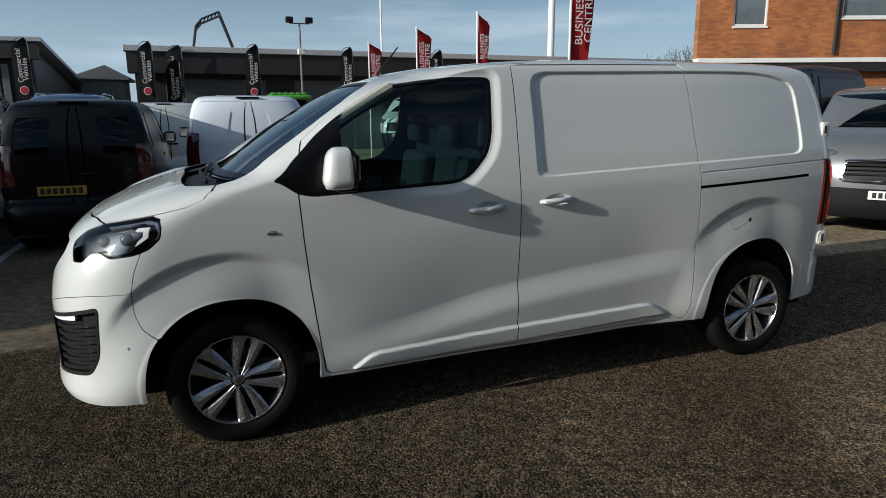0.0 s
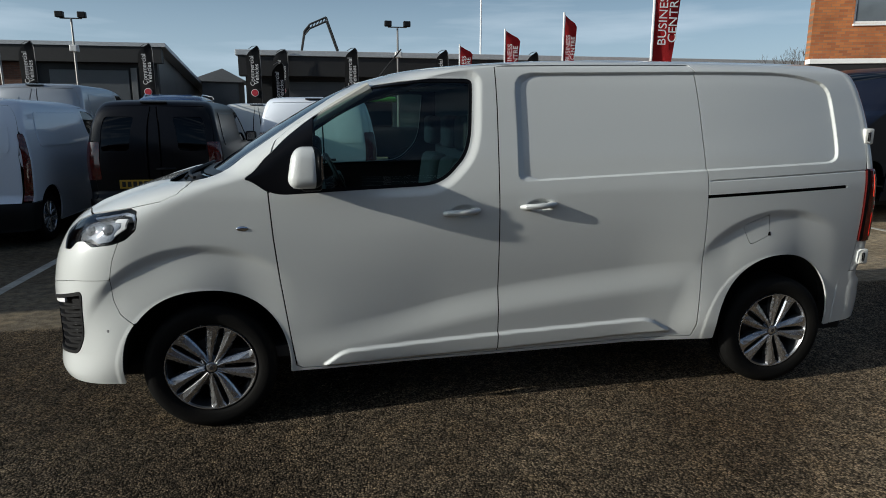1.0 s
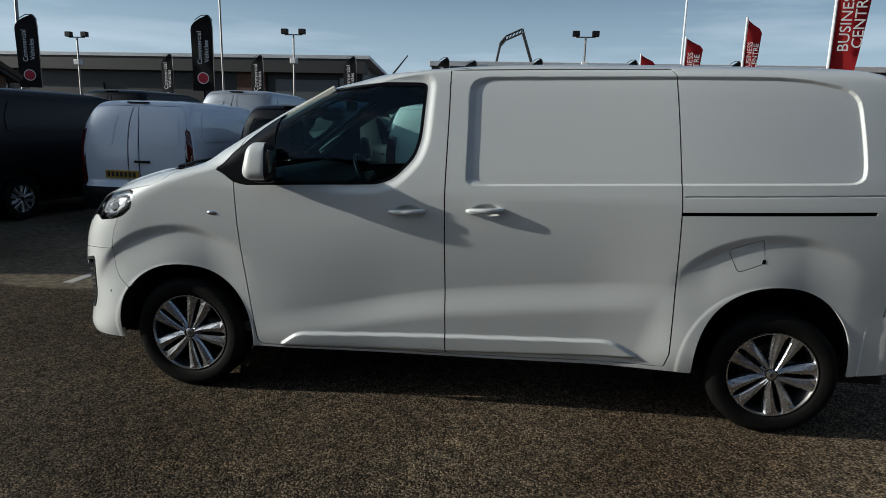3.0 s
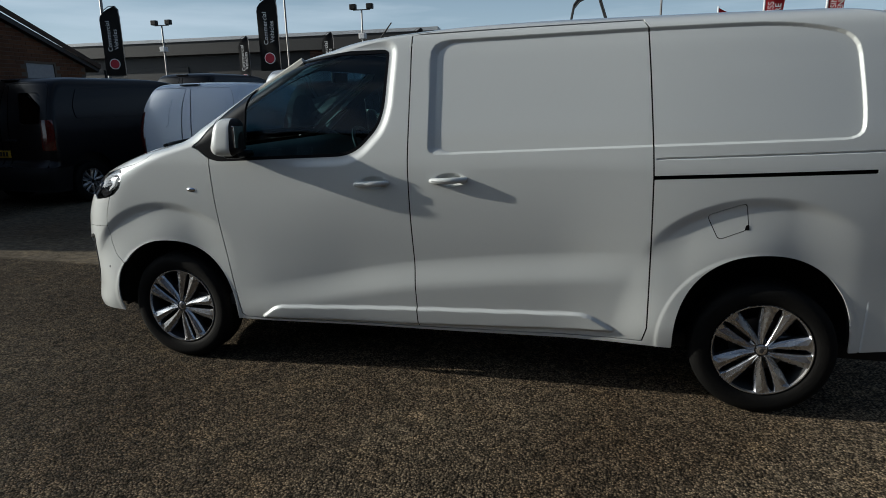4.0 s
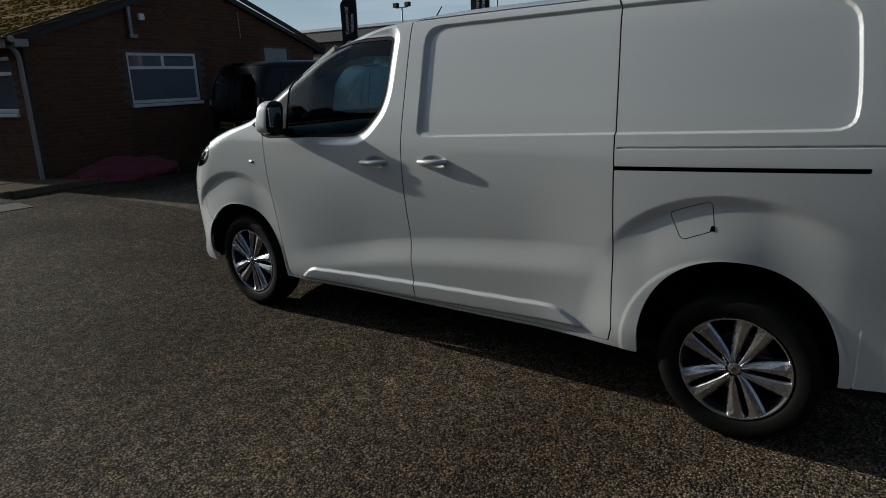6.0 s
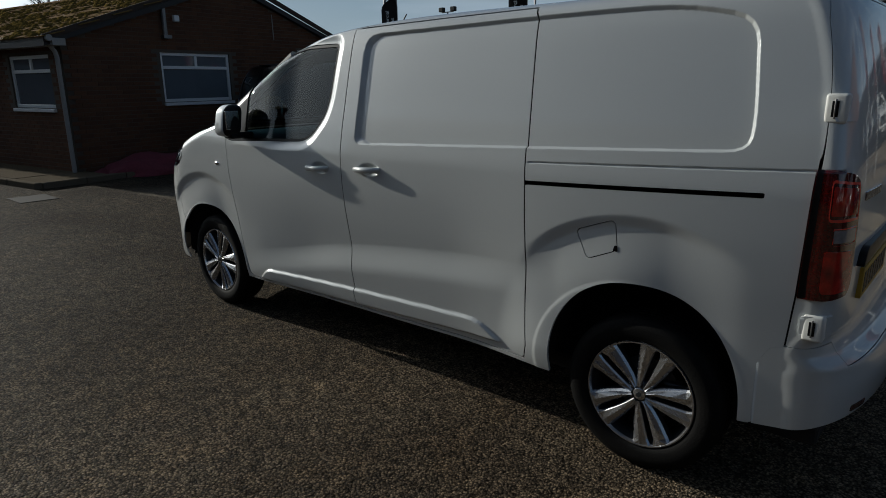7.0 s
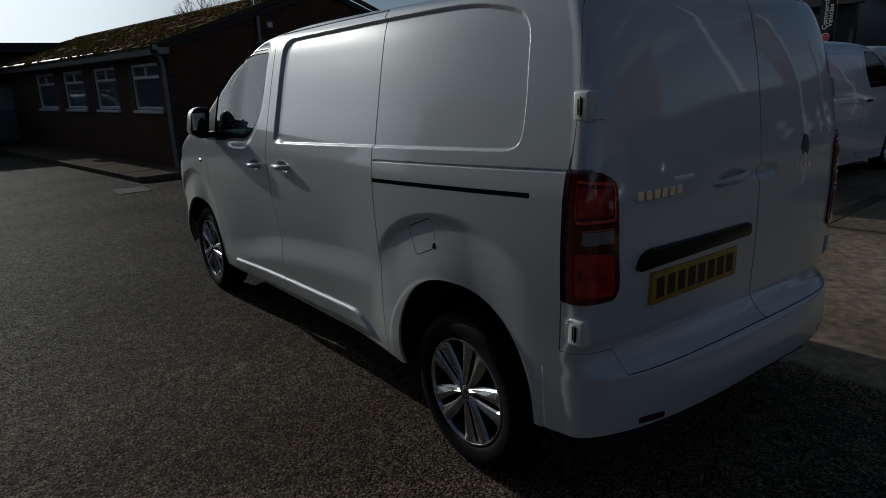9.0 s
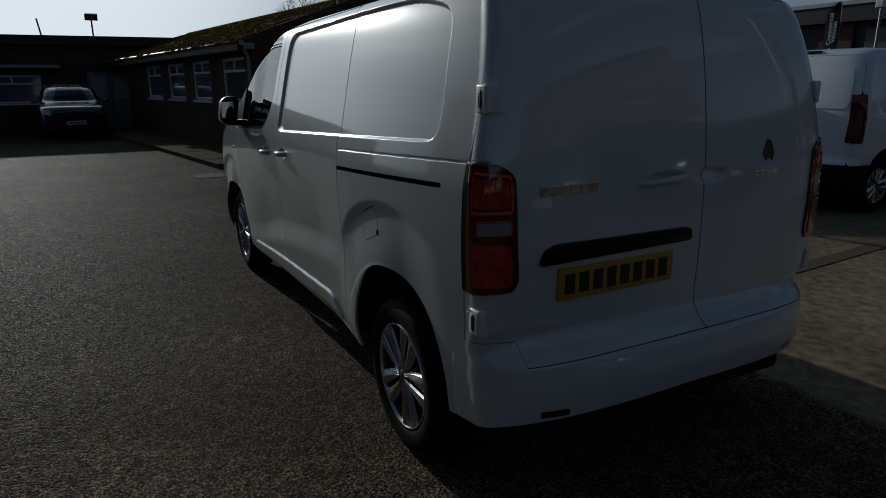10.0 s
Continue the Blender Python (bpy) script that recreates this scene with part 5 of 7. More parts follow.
def tarmac():
    """Coarse chipped tarmac near the van, smoother worn concrete past an uneven edge, both stained."""
    m = bpy.data.materials.new("yard_tarmac")
    m.use_nodes = True
    n, l = m.node_tree.nodes, m.node_tree.links
    b = n["Principled BSDF"]
    tc = n.new("ShaderNodeTexCoord")

    def node(kind, **kw):
        x = n.new(kind)
        for key, v in kw.items():
            x.inputs[key].default_value = v
        return x

    def vor(scale):
        v = node("ShaderNodeTexVoronoi", Scale=scale)
        l.new(tc.outputs["Object"], v.inputs["Vector"])
        return v

    def noise_n(scale, detail=5.0):
        v = node("ShaderNodeTexNoise", Scale=scale, Detail=detail)
        l.new(tc.outputs["Object"], v.inputs["Vector"])
        return v

    def ramp(src, p0, p1, c0, c1):
        r = n.new("ShaderNodeValToRGB")
        r.color_ramp.elements[0].position, r.color_ramp.elements[1].position = p0, p1
        r.color_ramp.elements[0].color, r.color_ramp.elements[1].color = (*c0, 1), (*c1, 1)
        l.new(src, r.inputs["Fac"])
        return r

    def mix(f, a, c, blend="MIX", k=None):
        x = n.new("ShaderNodeMix")
        x.data_type, x.blend_type = "RGBA", blend
        if k is not None:
            x.inputs[0].default_value = k
        else:
            l.new(f, x.inputs[0])
        for src, i in ((a, 6), (c, 7)):
            if isinstance(src, tuple):
                x.inputs[i].default_value = (*src, 1)
            else:
                l.new(src, x.inputs[i])
        return x.outputs[2]

    chip = vor(95.0)
    chip2 = vor(170.0)
    sep = n.new("ShaderNodeSeparateColor")
    l.new(chip.outputs["Color"], sep.inputs[0])
    chips = ramp(sep.outputs[0], 0.30, 1.0, (0.050, 0.042, 0.032), (0.19, 0.157, 0.117))
    edge = ramp(chip.outputs["Distance"], 0.35, 0.75, (1, 1, 1), (0.2, 0.2, 0.2))
    coarse = mix(None, chips.outputs["Color"], edge.outputs["Color"], "MULTIPLY", 1.0)
    fine = ramp(noise_n(260.0, 3).outputs["Fac"], 0.35, 0.7, (0.095, 0.083, 0.066), (0.17, 0.147, 0.114))
    pos = n.new("ShaderNodeSeparateXYZ")
    l.new(tc.outputs["Object"], pos.inputs[0])
    wob = noise_n(0.9, 6)

    def math_n(op, a, c):
        x = n.new("ShaderNodeMath")
        x.operation = op
        for src, i in ((a, 0), (c, 1)):
            if isinstance(src, (int, float)):
                x.inputs[i].default_value = src
            else:
                l.new(src, x.inputs[i])
        return x.outputs[0]

    # the joint between the two surfaces runs along the bays
    line = math_n("ADD", math_n("SUBTRACT", pos.outputs["Y"], math_n("MULTIPLY", pos.outputs["X"], 0.02)), math_n("MULTIPLY", wob.outputs["Fac"], 0.35))
    side = node("ShaderNodeMapRange")
    side.inputs[1].default_value, side.inputs[2].default_value = 2.14, 2.22
    l.new(line, side.inputs[0])
    west = node("ShaderNodeMapRange")
    west.inputs[1].default_value, west.inputs[2].default_value = -6.0, -5.2
    l.new(math_n("ADD", pos.outputs["X"], math_n("MULTIPLY", wob.outputs["Fac"], 0.6)), west.inputs[0])
    both_f = math_n("MULTIPLY", side.outputs[0], west.outputs[0])
    col = mix(both_f, coarse, fine.outputs["Color"])
    stain = ramp(noise_n(0.55, 8).outputs["Fac"], 0.42, 0.68, (1, 1, 1), (0.55, 0.52, 0.5))
    col = mix(None, col, stain.outputs["Color"], "MULTIPLY", 1.0)
    blot = ramp(noise_n(3.3, 5).outputs["Fac"], 0.5, 0.75, (1, 1, 1), (1.5, 1.4, 1.25))
    col = mix(None, col, blot.outputs["Color"], "MULTIPLY", 0.7)
    clump = ramp(noise_n(13.0, 4).outputs["Fac"], 0.36, 0.66, (0.66, 0.66, 0.66), (1.28, 1.26, 1.22))
    col = mix(None, col, clump.outputs["Color"], "MULTIPLY", 1.0)
    # the colour is multiplied up towards the east, along a noisy edge
    eastward = node("ShaderNodeMapRange")
    eastward.inputs[1].default_value, eastward.inputs[2].default_value, eastward.inputs[3].default_value, eastward.inputs[4].default_value = -1.0, 4.0, 0.0, 1.0
    eastward.interpolation_type = "SMOOTHSTEP"
    l.new(math_n("ADD", pos.outputs["X"], math_n("MULTIPLY", math_n("SUBTRACT", noise_n(0.45, 5).outputs["Fac"], 0.5), 4.0)), eastward.inputs[0])
    east_tone = ramp(eastward.outputs[0], 0.0, 1.0, (1.08, 1.06, 1.02), (2.4, 2.3, 2.14))
    col = mix(None, col, east_tone.outputs["Color"], "MULTIPLY", 1.0)
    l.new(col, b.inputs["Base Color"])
    rr = node("ShaderNodeMapRange")
    rr.inputs[3].default_value, rr.inputs[4].default_value = 0.5, 1.0
    b.inputs["Specular IOR Level"].default_value = 0.045
    l.new(sep.outputs[1], rr.inputs[0])
    l.new(rr.outputs[0], b.inputs["Roughness"])
    hgt = math_n("MULTIPLY", math_n("SUBTRACT", 1.0, chip.outputs["Distance"]), math_n("ADD", 0.35, math_n("MULTIPLY", sep.outputs[2], 0.65)))
    hgt = math_n("ADD", hgt, math_n("MULTIPLY", chip2.outputs["Distance"], -0.3))
    hgt = math_n("MULTIPLY", hgt, math_n("SUBTRACT", 1.0, math_n("MULTIPLY", both_f, 0.85)))
    bp = node("ShaderNodeBump", Strength=1.0, Distance=0.02)
    l.new(hgt, bp.inputs["Height"])
    l.new(bp.outputs["Normal"], b.inputs["Normal"])
    return m


xs = np.unique(np.concatenate([np.linspace(-400, -30, 20), np.arange(-30, -3, 3.0), np.linspace(-3, 60, 30), np.linspace(60, 400, 15)]))
ys = np.unique(np.concatenate([np.linspace(-400, -20, 15), np.linspace(-20, 60, 41), np.linspace(60, 400, 15)]))
gv = [(x, y, ground_z(x, y)) for x in xs for y in ys]
gf_ = [(i * len(ys) + j, (i + 1) * len(ys) + j, (i + 1) * len(ys) + j + 1, i * len(ys) + j + 1) for i in range(len(xs) - 1) for j in range(len(ys) - 1)]
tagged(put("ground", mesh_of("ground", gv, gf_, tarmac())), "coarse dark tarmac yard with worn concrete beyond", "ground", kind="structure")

LINE = mat("worn_line_paint", (0.45, 0.44, 0.40), 0.8, grain=0.6, scale=25, big=0.6, big_scale=5, tint=(0.12, 0.11, 0.10))
for lx, y0, y1 in ((-2.4, 2.1, 9.0), (8.65, 2.2, 5.5), (0.4, 7.0, 11.0)):
    tagged(part("bay_line", box_bm((lx - 0.05, y0, 0.0), (lx + 0.05, y1, 0.004 + ground_z(lx, 0))), LINE, None), "worn white parking bay line on tarmac", "road marking", kind="structure")
PAVING = mat("brown_paving", (0.125, 0.098, 0.064), 0.95, grain=0.5, scale=70, big=0.6, big_scale=1.6, tint=(0.11, 0.086, 0.058), bump=0.5, bump_scale=110)
PAVING.node_tree.nodes["Principled BSDF"].inputs["Specular IOR Level"].default_value = 0.02
CONCRETE = mat("kerb_concrete", (0.14, 0.115, 0.082), 0.85, grain=0.4, scale=60, big=0.4, big_scale=2.0, tint=(0.10, 0.09, 0.075), bump=0.4, bump_scale=90)
DARKGAP = mat("gap_dirt", (0.02, 0.018, 0.015), 0.95, grain=0.3, scale=50)
ch = thing("drain_channel", "shallow concrete drain channel set into the yard", "drain", kind="structure")
for i in range(9):
    part("channel_block", box_bm((2.40, 3.2 + i * 0.5, -0.02), (2.56, 3.692 + i * 0.5, 0.006), 0.004, m=Matrix.Translation((2.48, 3.2, 0)) @ pose(0, 0, 0, 0, 0, 4) @ Matrix.Translation((-2.48, -3.2, 0))), CONCRETE, ch)

white_panel_van(None)
VAN_M = lambda x, y, ang, L, W: pose(x, y, ground_z(x, y), 0, 0, ang + 180) @ Matrix.Translation((-4.05 * L / 4.93, -W / 2, 0))
NOSE_M = lambda x, y, ang, L, W: pose(x, y, ground_z(x, y), 0, 0, ang + 180) @ Matrix.Translation((0.87 * L / 4.93, -W / 2, 0))
# row with tails to the yard
parked_van("small_van", "white small panel van with yellow rear plate, parked tail out", WHITE_B, (4.42, 1.80, 1.84), VAN_M(-3.78, 5.25, 90, 4.42, 1.80), bumper=TRIM, lamp=(0.62, 1.48, 0.055))
parked_van("small_van", "black small panel van parked tail to the yard", BLACK_P, (4.40, 1.68, 1.84), VAN_M(-1.52, 5.55, 90, 4.40, 1.68), bumper=BLACK_P, rear_glass=GLASS_D)
parked_van("panel_van", "black medium panel van with rear windows beside brick wall", BLACK_P, (5.0, 1.95, 1.97), VAN_M(-6.62, 4.65, 84, 5.0, 1.95), bumper=TRIM, rear_glass=GLASS_D, lamp=(0.85, 1.3, 0.17))
parked_van("small_van", "white small panel van with pressed rear door panels", WHITE_B, (4.38, 1.76, 1.92), VAN_M(0.56, 6.45, 90, 4.38, 1.76), bumper=TRIM, lamp=(0.86, 1.40, 0.15))
# second row
parked_van("small_van", "white panel van parked in the second row", WHITE, (4.6, 1.85, 1.95), VAN_M(-0.9, 13.0, 90, 4.6, 1.85), lamp=(0.8, 1.4, 0.15), fine=0.07)
parked_van("panel_van", "silver medium panel van parked in the second row", SILVER_P, (5.0, 1.95, 2.30), VAN_M(-5.1, 11.2, 90, 5.0, 1.95), fine=0.07)
parked_car("parked_car", "blue estate car with dark roof, second row", BLUE_P, VAN_M(-2.7, 11.6, 88, 4.4, 1.84), kz=1.30)
parked_van("panel_van", "dark medium panel van parked in the second row", BLACK_P, (5.0, 1.95, 2.25), VAN_M(-8.2, 11.0, 90, 5.0, 1.95), fine=0.07)
parked_van("panel_van", "grey medium panel van, nose to the yard", SILVER_P, (5.0, 1.95, 1.97), NOSE_M(-0.9, 17.5, -60, 5.0, 1.95), fine=0.07)
# east row, noses out
parked_van("large_van", "silver large panel van with bright grille frame", GREY_P, (5.4, 2.05, 2.02), NOSE_M(7.98, 2.46, 216, 5.4, 2.05), bumper=TRIM, fine=0.06)
parked_van("large_van", "navy large panel van with bright grille frame", NAVY_P, (5.4, 2.05, 2.50), NOSE_M(7.7, 5.9, 198, 5.4, 2.05), bumper=NAVY_P, fine=0.06)
first = parked_van("large_van", "white large panel van in the far row", WHITE, (5.4, 2.05, 2.55), NOSE_M(8.2, 25.2, 235, 5.4, 2.05), bumper=TRIM, ring=TRIM, fine=0.08)
tagged(first, group="far row of large vans")
for i in (1, 2, 3):
    copy_thing(first, NOSE_M(8.2 + 2.3 * i, 25.2 + 0.5 * i, 235, 5.4, 2.05))
for i in range(4):
    copy_thing(first, NOSE_M(17.5 + 0.6 * i, -8.5 + 2.9 * i, 178, 5.4, 2.05))
parked_car("parked_suv", "dark blue sport utility car facing the yard", paint("slate_blue_paint", (0.035, 0.045, 0.065)), NOSE_M(-16.9, -1.45, 4, 4.5, 1.84))


# ---- buildings ----
def brick_mat(name, a, b2, mortar, scale=1.0):
    m = bpy.data.materials.new(name)
    m.use_nodes = True
    n, l = m.node_tree.nodes, m.node_tree.links
    b = n["Principled BSDF"]
    b.inputs["Roughness"].default_value = 0.88
    tc = n.new("ShaderNodeTexCoord")
    sp, cb = n.new("ShaderNodeSeparateXYZ"), n.new("ShaderNodeCombineXYZ")
    l.new(tc.outputs["Object"], sp.inputs[0])
    l.new(sp.outputs["X"], cb.inputs["X"])
    l.new(sp.outputs["Z"], cb.inputs["Y"])
    t = n.new("ShaderNodeTexBrick")
    for key, v in (("Scale", 1.0), ("Brick Width", 0.225), ("Row Height", 0.075), ("Mortar Size", 0.006), ("Bias", -0.1)):
        t.inputs[key].default_value = v
    t.inputs["Color1"].default_value, t.inputs["Color2"].default_value, t.inputs["Mortar"].default_value = (*a, 1), (*b2, 1), (*mortar, 1)
    l.new(cb.outputs[0], t.inputs["Vector"])
    nz = n.new("ShaderNodeTexNoise")
    nz.inputs["Scale"].default_value, nz.inputs["Detail"].default_value = 0.8, 8.0
    l.new(tc.outputs["Object"], nz.inputs["Vector"])
    r = n.new("ShaderNodeMapRange")
    r.inputs[1].default_value, r.inputs[2].default_value, r.inputs[3].default_value, r.inputs[4].default_value = 0.35, 0.7, 1.1, 0.6
    l.new(nz.outputs["Fac"], r.inputs[0])
    x = n.new("ShaderNodeMix")
    x.data_type, x.blend_type = "RGBA", "MULTIPLY"
    x.inputs[0].default_value = 1.0
    l.new(t.outputs["Color"], x.inputs[6])
    l.new(r.outputs[0], x.inputs[7])
    l.new(x.outputs[2], b.inputs["Base Color"])
    bp = n.new("ShaderNodeBump")
    bp.inputs["Strength"].default_value, bp.inputs["Distance"].default_value, bp.invert = 0.6, 0.006, True
    l.new(t.outputs["Fac"], bp.inputs["Height"])
    l.new(bp.outputs["Normal"], b.inputs["Normal"])
    return m


BRICK = brick_mat("brown_brick", (0.125, 0.05, 0.03), (0.075, 0.032, 0.022), (0.095, 0.075, 0.058))
BRICK_O = brick_mat("orange_brick", (0.46, 0.155, 0.045), (0.28, 0.085, 0.03), (0.22, 0.14, 0.085))
MORTAR = mat("grey_mortar", (0.115, 0.092, 0.07), 0.95, grain=0.4, scale=60, big=0.4, big_scale=1.5, bump=0.3, bump_scale=120)
UPVC = mat("white_frame", (0.76, 0.76, 0.75), 0.4, grain=0.1, scale=40, big=0.15, big_scale=2)
GUTTER = mat("grey_gutter", (0.33, 0.32, 0.30), 0.5, grain=0.2, scale=30, big=0.25, big_scale=3)
PANE = mat("window_pane", (0.13, 0.15, 0.17), 0.06, coat=1.0, grain=0.2, scale=3)
BLIND = mat("window_blind", (0.32, 0.33, 0.34), 0.7, grain=0.2, scale=20)
TILE = mat("mossy_roof_tile", (0.29, 0.165, 0.085), 0.92, grain=0.75, scale=22, big=1.0, big_scale=4.5, tint=(0.17, 0.13, 0.024), bump=0.9, bump_scale=30, spread=0.6)
for worn_ in (CONCRETE, TILE):
    worn_.node_tree.nodes["Principled BSDF"].inputs["Specular IOR Level"].default_value = 0.01
BARGE = mat("brown_barge_board", (0.055, 0.036, 0.024), 0.8, grain=0.4, scale=18, big=0.4, big_scale=2)
FASCIA = mat("dark_fascia", (0.016, 0.0155, 0.016), 0.6, grain=0.3, scale=14)
CLAD = mat("grey_cladding", (0.17, 0.175, 0.18), 0.55, 0.2, grain=0.2, scale=12, big=0.3, big_scale=0.6)
CLAD_D = mat("dark_cladding", (0.011, 0.0115, 0.013), 0.55, grain=0.3, scale=9, big=0.3, big_scale=0.5)
SHUTTER = mat("shutter_steel", (0.10, 0.11, 0.12), 0.5, 0.3, grain=0.2, scale=20, big=0.2, big_scale=0.7)
ROOFM = mat("pale_roof_sheet", (0.52, 0.54, 0.56), 0.5, 0.2, grain=0.2, scale=8, big=0.3, big_scale=0.4)


def wall_with_holes(name, length, top, holes, material, parent, thick=0.25, base=-0.4):
    """A wall in its own xz plane, its face at y = 0, with openings (x0, z0, x1, z1) through it. top: (x, z) pairs."""
    bm = bmesh.new()
    xs_ = sorted({0.0, length, *[h[0] for h in holes], *[h[2] for h in holes], *[p[0] for p in top]})
    topf = lambda x: float(np.interp(x, [p[0] for p in top], [p[1] for p in top]))
    for a, b in zip(xs_, xs_[1:]):
        cuts = sorted([(h[1], h[3]) for h in holes if h[0] <= a + 1e-6 and h[2] >= b - 1e-6])
        z = base
        spans = []
        for c0, c1 in cuts:
            spans.append((z, c0))
            z = c1
        for z0, z1 in spans:
            box_bm((a, 0, z0), (b, thick, z1), bm=bm)
        v = [bm.verts.new(p) for p in ((a, 0, z), (b, 0, z), (b, 0, topf(b)), (a, 0, topf(a)), (a, thick, z), (b, thick, z), (b, thick, topf(b)), (a, thick, topf(a)))]
        for f in ((0, 1, 2, 3), (5, 4, 7, 6), (3, 2, 6, 7), (1, 0, 4, 5), (4, 0, 3, 7), (1, 5, 6, 2)):
            bm.faces.new([v[i] for i in f])
    bmesh.ops.remove_doubles(bm, verts=bm.verts[:], dist=1e-4)
    return part(name, bm, material, parent)


def casement(parent, x0, z0, x1, z1, lights=2, blind=True, m=None):
    """A white framed window in a wall's own plane: top lights over one large pane."""
    mid = z1 - (z1 - z0) * 0.30
    fr = part("window", box_bm((x0 - 0.02, -0.05, z0 - 0.07), (x1 + 0.02, 0.10, z0 - 0.01), 0.008), UPVC, parent, "white framed window with top lights")
    for a, b, c, d in ((x0, z0, x0 + 0.06, z1), (x1 - 0.06, z0, x1, z1), (x0 + 0.06, z0, x1 - 0.06, z0 + 0.06), (x0 + 0.06, z1 - 0.06, x1 - 0.06, z1), (x0 + 0.06, mid - 0.03, x1 - 0.06, mid + 0.03), ((x0 + x1) / 2 - 0.03, mid + 0.03, (x0 + x1) / 2 + 0.03, z1 - 0.06)):
        part("window_frame", box_bm((a, 0.03, b), (c, 0.10, d), 0.006), UPVC, fr)
    for a, b, c, d in ((x0 + 0.06, z0 + 0.06, x1 - 0.06, mid - 0.03), (x0 + 0.06, mid + 0.03, (x0 + x1) / 2 - 0.03, z1 - 0.06), ((x0 + x1) / 2 + 0.03, mid + 0.03, x1 - 0.06, z1 - 0.06)):
        part("pane", box_bm((a, 0.06, b), (c, 0.072, d)), PANE, fr)
    part("reveal", box_bm((x0, 0.16, z0), (x1, 0.2, z1)), FASCIA, fr)
    return fr


# single-storey brick block with a mossy tiled roof
K = 0.15
BU = Vector((-1, -K, 0)).normalized()
BV = Vector((BU.y, -BU.x, 0))
CORNER = Vector((-8.1, 2.0, 0))
block = thing("brick_block", "single-storey brown brick block with mossy tiled gable roof", "building")
# south wall: its own x runs east to west seen from the yard
sm = Matrix.Translation(CORNER + BU * 12.0) @ Matrix(((-BU.x, BV.x, 0, 0), (-BU.y, BV.y, 0, 0), (0, 0, 1, 0), (0, 0, 0, 1)))
sholes = [(12.0 - b, 1.20, 12.0 - a, 2.12) for a, b in ((0.45, 1.90), (2.78, 4.21), (4.98, 6.58), (7.37, 9.1))]
sw = wall_with_holes("south_wall", 12.0, [(0, 2.42), (12.0, 2.42)], sholes, MORTAR, block)
sw.matrix_basis = sm
for hx in sholes:
    casement(sw, *hx)
gm = Matrix.Translation(CORNER) @ Matrix(((BV.x, BU.x, 0, 0), (BV.y, BU.y, 0, 0), (0, 0, 1, 0), (0, 0, 0, 1)))
gholes = [(1.87, 1.25, 3.52, 2.20), (5.56, 1.95, 6.36, 2.36)]
gw = wall_with_holes("gable_wall", 7.35, [(0, 2.40), (3.68, 3.66), (7.35, 2.40)], gholes, MORTAR, block)
gw.matrix_basis = gm
casement(gw, *gholes[0])
part("window", box_bm((5.56, 0.02, 1.95), (6.36, 0.1, 2.36), 0.01), BLIND, gw, "small blanked window")
for nm, a, b in (("barge_board", (-0.30, 2.28), (3.68, 3.68)), ("barge_board", (3.68, 3.68), (7.68, 2.28))):
    d = Vector((b[0] - a[0], 0, b[1] - a[1]))
    ang = math.degrees(math.atan2(d.z, d.x))
    part(nm, box_bm((0, -0.15, 0.03), (d.length, -0.125, 0.135), 0.005, m=pose(a[0], 0, a[1], 0, -ang, 0)), BARGE, gw)
part("flue", tube_bm([(2.0, -0.06, 2.45), (2.0, -0.06, 4.6)], 0.045, 10), STEEL, gw, "dark steel flue pipe")
part("alarm_box", box_bm((2.22, -0.08, 2.78), (2.34, 0, 2.9), 0.015), UPVC, gw, "small white alarm box")
part("flue_bracket", box_bm((1.93, -0.12, 2.45), (2.10, 0, 2.52), 0.005), STEEL, gw)
part("wall_cable", tube_bm([(4.8, -0.02, 3.1), (4.82, -0.02, 2.55)], 0.012, 6), GUTTER, gw)
# gutter and downpipe
part("gutter", tube_bm([(0.0, -0.26, 2.40), (12.2, -0.26, 2.36)], 0.055, 10), GUTTER, sw, "grey gutter", True)
part("soffit_board", box_bm((0, -0.22, 2.24), (12.2, -0.0, 2.36), 0.005), GUTTER, sw)
part("downpipe", tube_bm([(12.02, -0.26, 2.35), (12.0, -0.10, 2.15), (11.98, -0.07, 2.05), (11.98, -0.07, 0.02)], 0.038, 10), GUTTER, sw, "grey downpipe", True)
# roof slopes, in courses of tiles
roof = part("roof", prism_bm([(-0.32, 2.33), (3.68, 3.68), (7.66, 2.33), (7.66, 2.24), (3.68, 3.57), (-0.32, 2.23)], "y", -0.12, 18.0), FASCIA, block, "mossy tiled roof")
roof.matrix_basis = gm
d = Vector((3.68 + 0.36, 0, 3.70 - 2.35))
ang = math.atan2(d.z, d.x)
tile = box_bm((0, -0.145, 0), (0.40, 0.145, 0.018), 0.004, 1)
tile_me = bpy.data.meshes.new("roof_tile")
tile.to_mesh(tile_me)
tile.free()
tile_me.materials.append(TILE)
rng = random.Random(4)
rest_v, rest_f = [], []
cube = [tuple(v.co) for v in tile_me.vertices]
cf = [tuple(p.vertices) for p in tile_me.polygons]
for row in range(13):
    for col in range(58):
        lm = pose(-0.36 + math.cos(ang) * row * 0.335, -0.05 + col * 0.30 + (row % 2) * 0.15, 2.35 + math.sin(ang) * row * 0.335 + 0.012 + rng.uniform(0, 0.012), rng.uniform(-1.5, 1.5), -math.degrees(ang) + 2.5, rng.uniform(-1, 1))
        if row < 12 and col < 25:
            put("roof_tile", tile_me, roof, "", lm)
        else:
            o = len(rest_v)
            rest_v += [tuple(lm @ Vector(c)) for c in cube]
            rest_f += [tuple(o + i for i in f) for f in cf]
tagged(put("roof_tiles", mesh_of("roof_tiles", rest_v, rest_f, TILE, False), roof), kind="stuff")
